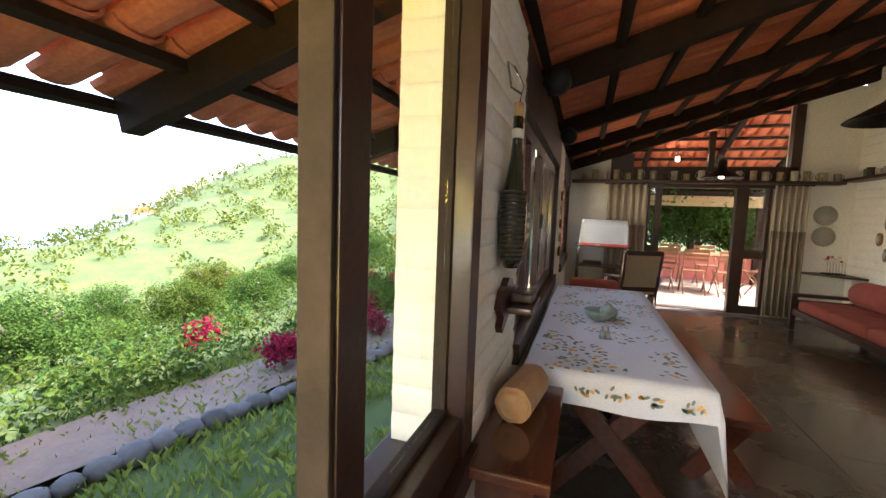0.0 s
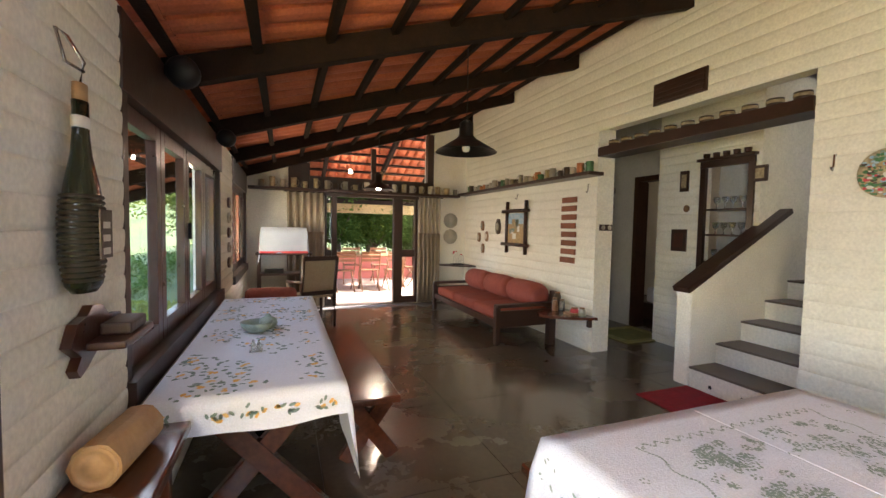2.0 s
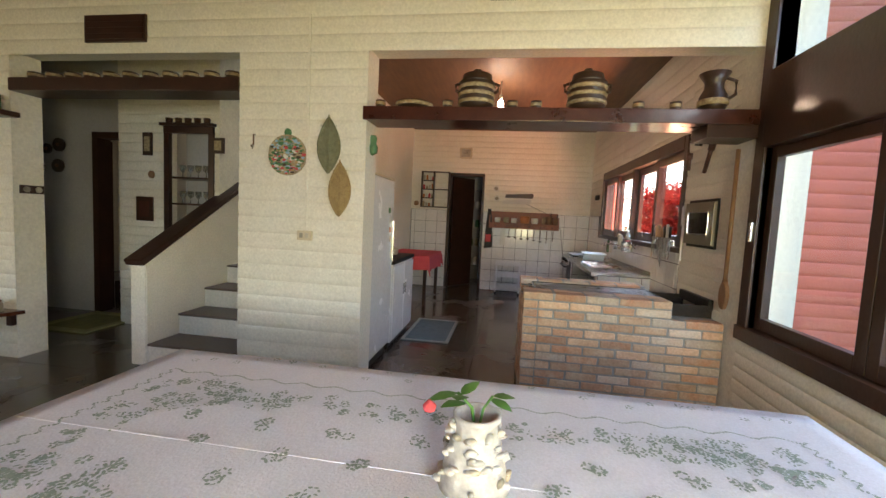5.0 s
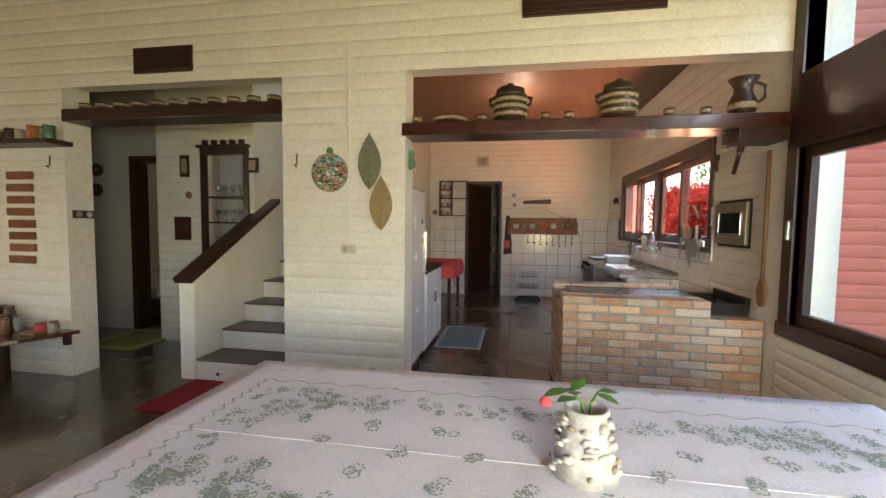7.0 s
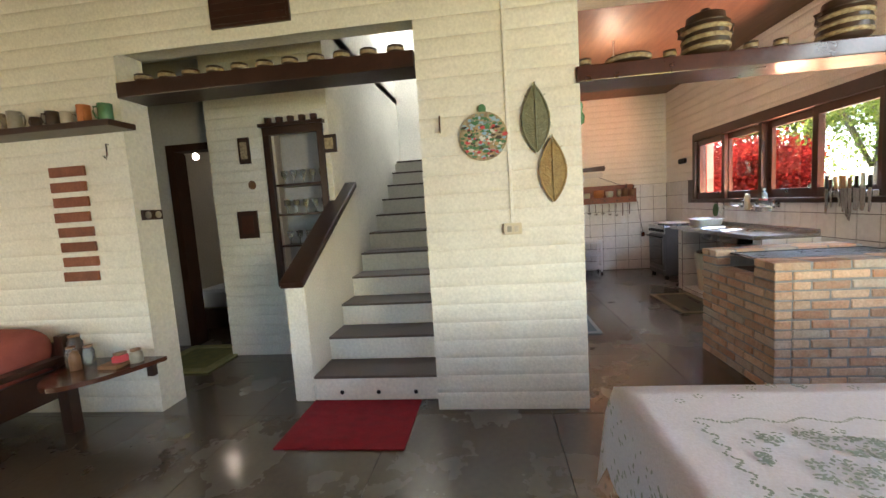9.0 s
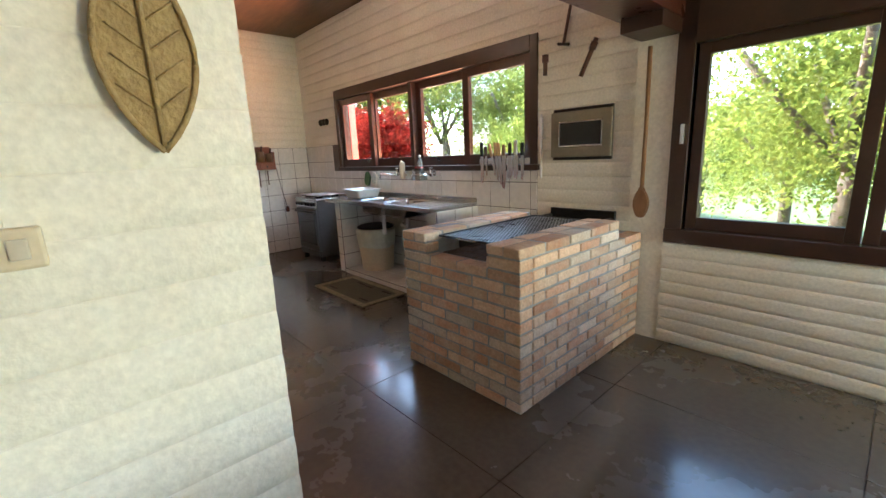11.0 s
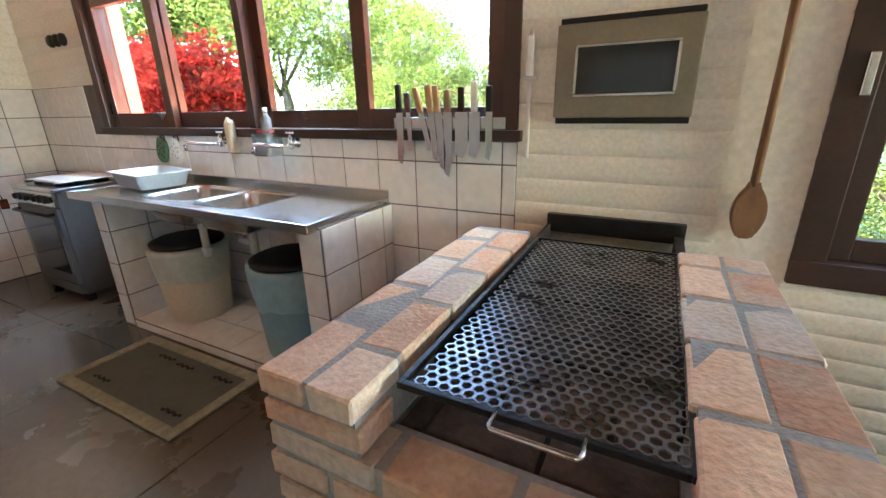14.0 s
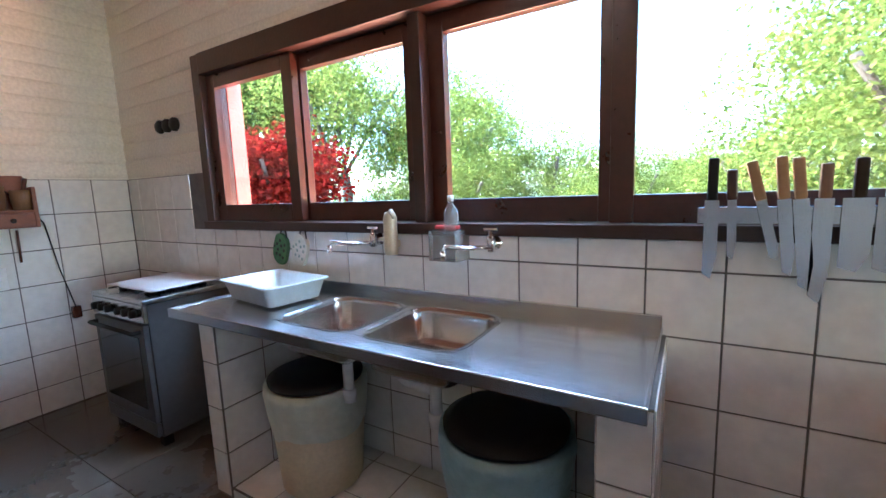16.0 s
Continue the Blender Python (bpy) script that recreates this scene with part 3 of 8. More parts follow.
for name, ya, yb, n in (("window_2", 2.0, 4.5, 4), ("window_3", 5.45, 7.3, 3)):
    w = structure(empty(name), "row of tall dark wooden casements under a broad dark header", "window")
    box("window_head", (-0.10, ya - 0.01, 1.86), (0.012, yb + 0.06, 2.15), DARKWOOD, w)
    box("window_sill", (-0.20, ya, 0.68), (0.035, yb, 0.78), DARKWOOD, w)
    box("window_frame", (-0.14, ya, 0.78), (0.006, ya + 0.06, 1.86), DARKWOOD, w)
    box("window_frame", (-0.14, yb - 0.06, 0.78), (0.006, yb + 0.002, 1.86), DARKWOOD, w)
    sw = (yb - ya - 0.12) / n
    for k in range(n):
        m = Matrix(((0, 1, 0, -0.075), (1, 0, 0, ya + 0.06 + sw * k + 0.004), (0, 0, 1, 0.785), (0, 0, 0, 1)))
        sash(w, m, sw - 0.008, 1.07, REDWOOD, 0.075, 0.045, handle=k == 2)

# kitchen window, four panes, two of them sliding
kw = structure(empty("window_4"), "long dark red-brown kitchen window with four panes", "window")
box("window_frame", (7.862, YS - 0.14, 1.196), (7.935, YS + 0.02, 2.155), DARKWOOD, kw)
box("window_frame", (4.79, YS - 0.14, 1.196), (4.858, YS + 0.02, 2.155), DARKWOOD, kw)
box("window_head", (4.859, YS - 0.14, 2.042), (7.861, YS + 0.024, 2.158), DARKWOOD, kw)
box("mullion", (6.352, YS - 0.13, 1.196), (6.408, YS + 0.0, 2.041), DARKWOOD, kw)
box("reveal", (7.862, YS2, 1.247), (7.9, YS - 0.145, 2.083), SALMON, kw, "salmon painted reveal")
box("window_sill", (4.77, YS - 0.24, 1.150), (7.95, YS + 0.035, 1.195), DARKWOOD, kw)
for xa, xb, d in ((7.13, 7.86, 0.0), (6.405, 7.195, -0.05), (5.595, 6.355, -0.05), (4.86, 5.625, 0.0)):
    sash(kw, pose(xa, YS - 0.06 + d, 1.197), xb - xa, 0.843, REDWOOD, 0.075, 0.045)

# tall window beside the dining table
rw = structure(empty("window_5"), "tall dark brown window with a broad transom", "window")
box("window_frame", (3.712, YS - 0.10, 0.70), (3.808, YS + 0.015, 3.05), DARKWOOD, rw)
box("window_frame", (0.42, YS - 0.10, 0.73), (0.51, YS + 0.015, 2.4), DARKWOOD, rw)
box("transom", (0.51, YS - 0.09, 1.86), (3.711, YS + 0.03, 2.30), DARKWOOD, rw)
box("window_sill", (0.42, YS - 0.26, 0.692), (3.808, YS + 0.03, 0.778), DARKWOOD, rw)
for k in range(4):
    sash(rw, pose(0.515 + 0.799 * k, YS - 0.07, 0.780), 0.792, 1.078, DARKWOOD, 0.06, 0.045)
    bm = bmesh.new()
    add_box(bm, (0.56 + 0.795 * k, YS - 0.06, 2.3), (1.25 + 0.795 * k, YS - 0.056, 2.85))
    pn = part("pane", bm, GLASS, rw)
    pn.visible_shadow = False
    box("mullion", (0.485 + 0.795 * k, YS - 0.08, 2.3), (0.555 + 0.795 * k, YS, 2.86), DARKWOOD, rw)
box("latch", (3.73, YS + 0.015, 1.30), (3.755, YS + 0.03, 1.42), STEEL, rw, "small steel latch", 0.003)

# veranda door
vd = structure(empty("door_1"), "open dark wooden veranda door with narrow side lights", "door")
for xa, xb, z1 in ((1.20, 1.235, 1.9), (1.315, 1.40, 1.9), (2.40, 2.56, 1.9), (2.80, 2.845, 1.9)):
    box("door_post", (xa, YN - 0.02, 0), (xb, YN + 0.10, z1), DARKWOOD, vd)
box("door_head", (0.95, YN - 0.03, 1.885), (3.12, YN + 0.12, 2.20), DARKWOOD, vd)
for xa, xb in ((1.235, 1.315), (2.56, 2.80)):
    box("mid_rail", (xa, YN, 0.84), (xb, YN + 0.06, 0.97), DARKWOOD, vd)
    box("bottom_rail", (xa, YN, 0.0), (xb, YN + 0.06, 0.12), DARKWOOD, vd)
    for za, zb in ((0.12, 0.84), (0.97, 1.885)):
        bm = bmesh.new()
        add_box(bm, (xa, YN + 0.03, za), (xb, YN + 0.034, zb))
        pn = part("pane", bm, GLASS, vd)
        pn.visible_shadow = False
structure(box("door_sill", (1.2, YN, -0.005), (2.845, YN2, 0.006), SLABTOP, bevel=0), "worn cement door sill", "door sill")
# gable glazing above it
gw = structure(empty("window_6"), "sloping gable window over the veranda door", "window")
box("mullion", (1.99, YN - 0.02, 2.2), (2.07, YN + 0.08, under(1.99)), DARKWOOD, gw)
box("mullion", (3.02, YN - 0.03, 2.0), (3.14, YN + 0.1, under(3.1)), DARKWOOD, gw)
structure(box("wall_gable_block", (0.62, YN - 0.012, 2.0), (0.96, YN + 0.1, 2.42), DARKWOOD), "dark wooden gable block", "trim")
bm = bmesh.new()
add_box(bm, (0.96, YN + 0.03, 2.2), (3.03, YN + 0.034, 3.05))
pn = part("pane", bm, GLASS, gw)
pn.visible_shadow = False

# kitchen door, a dark leaf standing open into the pantry
kd = structure(empty("door_2"), "dark brown pantry door standing half open", "door")
box("door_frame", (XB - 0.015, 1.0, 0), (XB + 0.12, 1.05, 2.2), DARKWOOD, kd)
box("door_frame", (XB - 0.015, 0.36, 0), (XB + 0.12, 0.40, 2.2), DARKWOOD, kd)
box("door_frame", (XB - 0.015, 0.40, 2.15), (XB + 0.12, 1.0, 2.2), DARKWOOD, kd)
bm = bmesh.new()
add_box(bm, (0, -0.036, 0), (0.60, 0, 2.13), 0.005)
lf = part("door_leaf", bm, DARKWOOD, kd)
lf.matrix_world = pose(XB + 0.12, 0.99, 0.01, 0, 0, -38)
# bedroom door
bd = structure(empty("door_3"), "dark bedroom door frame with its leaf open", "door")
box("door_frame", (5.27, 4.73, 0), (5.44, 4.81, 2.16), DARKWOOD, bd)
box("door_frame", (5.27, 4.15, 0), (5.44, 4.21, 2.16), DARKWOOD, bd)
box("door_frame", (5.27, 4.21, 2.09), (5.44, 4.73, 2.16), DARKWOOD, bd)
bm = bmesh.new()
add_box(bm, (0, -0.036, 0), (0.52, 0, 2.07), 0.005)
lf = part("door_leaf", bm, DARKWOOD, bd)
lf.matrix_world = pose(5.445, 4.76, 0.01, 0, 0, 72)

# ---- stairs ----
stairs = structure(empty("stairs"), "white plastered stairs with brown cement treads", "stairs")
RISE, RUN = 0.185, 0.33
for k in range(11):
    x = 3.95 + RUN * k
    box("riser", (x + 0.012, 1.885, 0), (x + RUN + 0.02, 2.80, RISE * (k + 1) - 0.02), PLASTER, stairs, bevel=0.006)
    box("tread", (x, 1.885, RISE * (k + 1) - 0.02), (x + RUN + 0.012, 2.80, RISE * (k + 1)), SLABTOP, stairs, bevel=0.005)
for k in range(3):
    lathe("step_light", [(0.0, 0.006), (0.012, 0.006), (0.016, 0.0)], BLACK, stairs, "small dark step light", 14, m=on(ON_EAST, 3.958, 2.06 + 0.27 * k, 0.06))
structure(box("landing", (7.58, 1.885, 1.9), (8.0, 2.9, 2.035), PLASTER, bevel=0), "white stair landing", "floor")
bm = bmesh.new()
prof = [(3.945, 0), (5.30, 0), (5.30, 1.60), (3.945, 0.86)]
a = [bm.verts.new((x, 2.80, z)) for x, z in prof]
b = [bm.verts.new((x, 2.95, z)) for x, z in prof]
bm.faces.new(a)
bm.faces.new(b[::-1])
for i in range(4):
    bm.faces.new((a[i], b[i], b[(i + 1) % 4], a[(i + 1) % 4]))
bmesh.ops.recalc_face_normals(bm, faces=bm.faces)
bmesh.ops.bevel(bm, geom=bm.edges[:], offset=0.008, segments=2, affect="EDGES")
part("balustrade", bm, WHITE, stairs, "low sloping whitewashed balustrade wall")
bm = bmesh.new()
L = math.hypot(1.36, 0.74)
add_box(bm, (-0.03, -0.085, 0), (L, 0.085, 0.055), 0.012)
cp = part("handrail", bm, DARKWOOD, stairs, "broad dark wooden coping rail")
cp.matrix_world = pose(3.94, 2.875, 0.855, 0, -math.degrees(math.atan2(0.74, 1.355)), 0)

# ---- shelves and beams ----
def plank(name, lo, hi, mat, label):
    ob = box(name, lo, hi, mat, bevel=0.006)
    return tagged(ob, label, "shelf")


shelf_a = plank("shelf_beam", (XR - 0.02, 1.885, 2.20), (XR2, 3.895, 2.30), DARKWOOD, "dark red-brown plank shelf across the stair opening")
shelf_b = plank("shelf_beam", (XR - 0.03, YS + 0.005, 2.01), (XR2 + 0.02, 0.93, 2.10), REDWOOD, "dark red-brown plank shelf across the kitchen opening")
box("bracket", (XR - 0.02, YS + 0.01, 1.93), (XR2 - 0.02, YS + 0.30, 2.01), DARKWOOD, shelf_b)
shelf_c = plank("wall_shelf", (3.60, 3.80, 1.985), (XR - 0.004, 7.46, 2.025), DARKWOOD, "long dark wooden mug shelf on the white wall")
shelf_d = plank("wall_shelf", (0.03, 7.26, 1.94), (3.60, YN - 0.035, 1.985), DARKWOOD, "long dark wooden mug shelf over the veranda door")

for ya, yb, za, zb in ((2.64, 3.17, 2.555, 2.755), (-0.83, 0.09, 2.785, 2.95)):
    v = tagged(empty("wall_vent", (XR - 0.012, (ya + yb) / 2, za)), "dark wooden louvre vent set in the white wall", "vent")
    box("frame", (-0.012, -(yb - ya) / 2, 0), (0.01, (yb - ya) / 2, zb - za), DARKWOOD, v)
    for k in range(4):
        box("slat", (-0.02, -(yb - ya) / 2 + 0.02, 0.02 + k * (zb - za - 0.03) / 4), (-0.012, (yb - ya) / 2 - 0.02, 0.03 + (k + 0.55) * (zb - za - 0.03) / 4), DARKWOOD, v, bevel=0.003)


# ---- living room ----
def cloth_top(name, lo, hi, top, drops, mat, label, category, hang=0.28, seed=0):
    """A tablecloth lying over a table top: flat on it, with wavy hanging edges. drops: lengths at -x, +x, -y, +y."""
    bm = bmesh.new()
    nx, ny = int((hi[0] - lo[0]) / 0.06) + 2, int((hi[1] - lo[1]) / 0.06) + 2
    xs = [lo[0] + (hi[0] - lo[0]) * i / nx for i in range(nx + 1)]
    ys = [lo[1] + (hi[1] - lo[1]) * i / ny for i in range(ny + 1)]
    cx, cy = (lo[0] + hi[0]) / 2, (lo[1] + hi[1]) / 2

    def hanging(u, v, k, out, drop, along):
        w = noise.noise((along * 3.2, seed, out[0] + 2 * out[1]))
        f = k / 4
        swing = 0.010 + f * (0.018 + 0.03 * w)
        return (u + out[0] * swing, v + out[1] * swing, top - 0.004 - drop * f * (1 + 0.12 * w))
    grid = [[bm.verts.new((x, y, top + 0.0012 * noise.noise((x * 6, y * 6, seed)))) for y in ys] for x in xs]
    for i in range(nx):
        for j in range(ny):
            bm.faces.new((grid[i][j], grid[i + 1][j], grid[i + 1][j + 1], grid[i][j + 1]))
    edges = [([grid[0][j] for j in range(ny + 1)], (-1, 0), drops[0]), ([grid[nx][j] for j in range(ny + 1)], (1, 0), drops[1]),
             ([grid[i][0] for i in range(nx + 1)], (0, -1), drops[2]), ([grid[i][ny] for i in range(nx + 1)], (0, 1), drops[3])]
    strips = []
    for row, out, drop in edges:
        prev = row
        cols = [row]
        strips.append(cols)
        for k in range(1, 5):
            cur = [bm.verts.new(hanging(v.co.x, v.co.y, k, out, drop, v.co.x + v.co.y)) for v in row]
            for a, b, c, d in zip(prev, prev[1:], cur[1:], cur):
                bm.faces.new((a, b, c, d))
            prev = cur
            cols.append(cur)
    # corners hang in soft points where two drops meet
    for p, q_, ea, eb in ((0, 2, 0, 0), (0, 3, -1, 0), (1, 2, 0, -1), (1, 3, -1, -1)):
        tip = math.hypot(edges[p][2], edges[q_][2])
        ox, oy = edges[p][1][0] + edges[q_][1][0], edges[p][1][1] + edges[q_][1][1]
        c0 = strips[p][0][ea]
        last = None
        for k in range(1, 5):
            f = k / 4
            ca, cb = strips[p][k][ea], strips[q_][k][eb]
            mid = bm.verts.new((c0.co.x + ox * (0.012 + 0.035 * f), c0.co.y + oy * (0.012 + 0.035 * f), top - 0.004 - tip * 1.06 * f))
            if last is None:
                bm.faces.new((c0, ca, mid))
                bm.faces.new((c0, mid, cb))
            else:
                bm.faces.new((last[0], ca, mid, last[1]))
                bm.faces.new((last[1], mid, cb, last[2]))
            last = (ca, mid, cb)
    bmesh.ops.recalc_face_normals(bm, faces=bm.faces)
    ob = link_mesh(name, bm, mat, smooth=True)
    return tagged(ob, label, category)


def scatter_shapes(name, parent, mat, places, z, kind="blob", size=0.02, seed=0):
    """Printed motifs lying a hair above a cloth: small petals and leaves, in one mesh."""
    r = random.Random(seed)
    bm = bmesh.new()
    for x, y, k in places:
        n = 6
        a0 = r.random() * 6.28
        sx, sy = size * k * r.uniform(0.7, 1.2), size * k * r.uniform(0.35, 0.7)
        vs, lift = [], 0.0009 * r.random()
        for i in range(n):
            a = 2 * math.pi * i / n
            px, py = sx * math.cos(a), sy * math.sin(a)
            vs.append(bm.verts.new((x + px * math.cos(a0) - py * math.sin(a0), y + px * math.sin(a0) + py * math.cos(a0), z + lift)))
        bm.faces.new(vs)
    ob = link_mesh(name, bm, mat, parent)
    ob["kind"] = "stuff"
    return ob


def x_trestle(parent, w, h, mat, y, thick=0.055):
    for s in (-1, 1):
        a = math.degrees(math.atan2(h, w)) * s
        L = math.hypot(w, h) - 0.02
        bm = bmesh.new()
        add_box(bm, (-L / 2, -thick / 2, -0.045), (L / 2, thick / 2, 0.045), 0.006)
        ob = part("leg", bm, mat, parent)
        ob.matrix_local = pose(0, y + s * 0.006, h / 2, 0, -a, 0)


# long table under the west window
ta = tagged(empty("trestle_table", (0.45, 2.97, 0)), "long dark wooden trestle table beside the windows", "table")
box("tabletop", (-0.345, -1.10, 0.690), (0.335, 1.12, 0.730), BENCHWOOD, ta, bevel=0.008)
x_trestle(ta, 0.60, 0.68, BENCHWOOD, -0.80)
x_trestle(ta, 0.60, 0.68, BENCHWOOD, 0.85)
box("stretcher", (-0.03, -0.80, 0.30), (0.03, 0.85, 0.36), BENCHWOOD, ta)
tc = cloth_top("tablecloth", (0.085, 1.86), (0.795, 4.10), 0.740, (0.06, 0.34, 0.12, 0.12), CLOTHW, "white tablecloth printed with orange flowers", "tablecloth", seed=1)
r = random.Random(5)
spots, leaves = [], []
for k in range(84):
    x, y = 0.13 + 0.62 * r.random(), 1.9 + 2.15 * r.random()
    edge = y < 2.05 or x > 0.68 or x < 0.2
    if edge or r.random() < 0.45:
        for q in range(3):
            spots.append((x + r.uniform(-0.014, 0.014), y + r.uniform(-0.014, 0.014), 0.9))
    for q in range(7):
        a = r.random() * 6.28
        leaves.append((x + 0.045 * math.cos(a), y + 0.045 * math.sin(a), 0.9))
scatter_shapes("flower_print", tc, ORANGEPRINT, spots, 0.7434, size=0.017, seed=1)
scatter_shapes("leaf_print", tc, LEAFPRINT, leaves, 0.7428, size=0.016, seed=2)
bm = bmesh.new()
bm2 = bmesh.new()
for x0 in (0.15, 0.33, 0.44, 0.56, 0.70):
    for q in range(9):
        a, rr = r.random() * 6.28, r.uniform(0.012, 0.05)
        px, pz = x0 + rr * math.cos(a), 0.688 + 0.6 * rr * math.sin(a)
        t = bm if q < 3 else bm2
        s = 0.013 if q < 3 else 0.012
        a0 = r.random() * 3
        t.faces.new([t.verts.new((px + s * math.cos(b) * (1 if q < 3 else 1.3) * math.cos(a0) - s * 0.5 * math.sin(b) * math.sin(a0), 1.826, pz + s * math.cos(b) * math.sin(a0) + s * 0.6 * math.sin(b) * math.cos(a0))) for b in (0, 1.05, 2.1, 3.14, 4.2, 5.2)])
link_mesh("flower_print", bm, ORANGEPRINT, tc)["kind"] = "stuff"
link_mesh("leaf_print", bm2, LEAFPRINT, tc)["kind"] = "stuff"

SAGE = material("sage_glazed_pottery", (0.30, 0.35, 0.30), (0.17, 0.22, 0.18), 22, 0.35, 0.1, 50)
bowl = tagged(empty("pottery_bowl", (0.40, 2.85, 0.7425)), "sage green glazed pottery bowl on the tablecloth", "bowl")
lathe("body", [(0.0, 0.0), (0.05, 0.0), (0.085, 0.035), (0.092, 0.06), (0.085, 0.062), (0.05, 0.03), (0.0, 0.02)], SAGE, bowl)
lathe("pot", [(0.0, 0.0), (0.035, 0.0), (0.055, 0.03), (0.05, 0.06), (0.02, 0.075), (0.012, 0.09), (0.0, 0.092)], SAGE, bowl, loc=(0.06, 0.07, 0.0))
cr = tagged(empty("cruet_stand", (0.42, 2.42, 0.7425)), "small clear glass cruet stand on the tablecloth", "cruet")
for k in range(4):
    lathe("glass", [(0.0, 0.0), (0.012, 0.0), (0.012, 0.03), (0.005, 0.04), (0.006, 0.052), (0.0, 0.053)], CLEAR, cr, n=10, loc=(0.026 * (k % 2) - 0.013, 0.026 * (k // 2), 0.004))
box("tray", (-0.03, -0.016, 0), (0.03, 0.042, 0.005), CLEAR, cr, bevel=0.002)


def bench(loc, length, h, w, mat, label, plain=False):
    b = tagged(empty("bench", loc), label, "bench")
    box("seat", (-w / 2, -length / 2, h - 0.04), (w / 2, length / 2, h), mat, b, bevel=0.008)
    for s in (-1, 1):
        x_trestle(b, w * 1.1, h - 0.045, mat, s * (length / 2 - 0.22), 0.05)
    box("stretcher", (-0.022, -length / 2 + 0.22, h * 0.42), (0.022, length / 2 - 0.22, h * 0.52), mat, b)
    return b


bench((1.025, 3.22, 0), 1.74, 0.45, 0.27, BENCHWOOD, "dark glossy wooden bench along the long table")
wb = tagged(empty("wall_bench", (0.0, 1.49, 0)), "short dark red wooden side board against the white wall", "bench")
box("seat", (0.010, -0.33, 0.652), (0.245, 0.33, 0.687), BENCHWOOD, wb, bevel=0.008)
for y in (-0.26, 0.22):
    box("leg", (0.03, y, 0), (0.20, y + 0.04, 0.652), BENCHWOOD, wb)
lg = tagged(empty("log_box", (0.115, 1.60, 0.688)), "cut log with pale end grain lying on the bench", "log")
bm = bmesh.new()
n = 18
ringA = []
for y in (-0.125, 0.125):
    ringA.append([bm.verts.new((0.062 * math.cos(2 * math.pi * i / n) * (1 + 0.04 * math.sin(3 * i)), y, 0.062 + 0.062 * math.sin(2 * math.pi * i / n) * (1 + 0.05 * math.cos(2 * i)))) for i in range(n)])
for i in range(n):
    bm.faces.new((ringA[0][i], ringA[0][(i + 1) % n], ringA[1][(i + 1) % n], ringA[1][i]))
bm.faces.new(ringA[0])
bm.faces.new(ringA[1][::-1])
bmesh.ops.recalc_face_normals(bm, faces=bm.faces)
part("log", bm, LOGWOOD, lg)
lathe("end_grain", [(0.0, 0.003), (0.025, 0.003), (0.026, 0.0015), (0.043, 0.0015), (0.044, 0.003), (0.055, 0.003), (0.055, 0.0)], LOGWOOD, lg, "pale ringed end grain", 20, m=Matrix.Translation((0, -0.1255, 0.062)) @ pose(0, 0, 0, 90, 0, 0))
lg.matrix_world = pose(0.115, 1.565, 0.688, 0, 0, -8)

# carved bracket and bottle on the wall panel
cb = tagged(empty("carved_bracket", (0.008, 1.66, 1.03)), "carved dark wooden bracket shelf hung on the white wall", "wall bracket")
outl = [(-0.16, 0.02), (-0.12, 0.075), (-0.06, 0.085), (-0.02, 0.11), (0.05, 0.10), (0.10, 0.06), (0.20, 0.05), (0.20, 0.02), (0.08, -0.005), (0.0, -0.03), (-0.06, -0.06), (-0.11, -0.075), (-0.13, -0.05), (-0.10, -0.02)]
plate_shape("back", outl, 0.025, REDWOOD, cb, on(ON_WEST, 0, 0, 0))
box("shelf", (0.025, -0.08, -0.012), (0.12, 0.20, 0.012), REDWOOD, cb, bevel=0.008)
box("block", (0.03, 0.0, 0.012), (0.11, 0.16, 0.05), DARKWOOD, cb, bevel=0.01)
WICKER = material("smoke_dark_wicker", (0.050, 0.040, 0.022), (0.026, 0.021, 0.012), 30, 0.75, 0.5, 120)
bo = tagged(empty("wine_bottle", (0.054, 1.53, 1.195)), "dark wicker-wrapped bottle hanging flat on the wall", "bottle")
sq = Matrix.Diagonal((0.55, 1, 1, 1))
lathe("bottle", [(0.0, 0.0), (0.045, 0.0), (0.066, 0.02), (0.078, 0.10), (0.078, 0.20), (0.062, 0.28), (0.038, 0.36), (0.030, 0.42), (0.030, 0.50), (0.0, 0.505)], BOTTLE, bo, m=sq)
lathe("cork", [(0.0, 0.50), (0.027, 0.50), (0.027, 0.545), (0.0, 0.548)], LOGWOOD, bo, m=sq)
lathe("neck_band", [(0.0315, 0.43), (0.034, 0.44), (0.034, 0.455), (0.0315, 0.46)], PAPER, bo, m=sq)
for k in range(16):
    z = 0.03 + 0.0145 * k
    rr = 0.068 + 0.0125 * min(1, k / 4) - max(0, k - 11) * 0.002
    lathe("wicker", [(rr, z), (rr + 0.005, z + 0.005), (rr, z + 0.01)], WICKER, bo, n=20, m=sq)
box("label", (0.044, -0.03, 0.09), (0.048, 0.05, 0.22), DARKWOOD, bo)
for k in range(3):
    box("lettering", (0.0485, -0.015, 0.10 + 0.035 * k), (0.05, 0.03, 0.118 + 0.035 * k), PAPER, bo, bevel=0)
tube("hook", [(0.0, 0, 0.54), (0.01, 0, 0.60), (-0.02, -0.01, 0.66), (-0.044, -0.01, 0.68), (-0.03, 0.0, 0.60), (0.0, 0.03, 0.585)], 0.0045, STEEL, bo, "bent steel hanging hook")

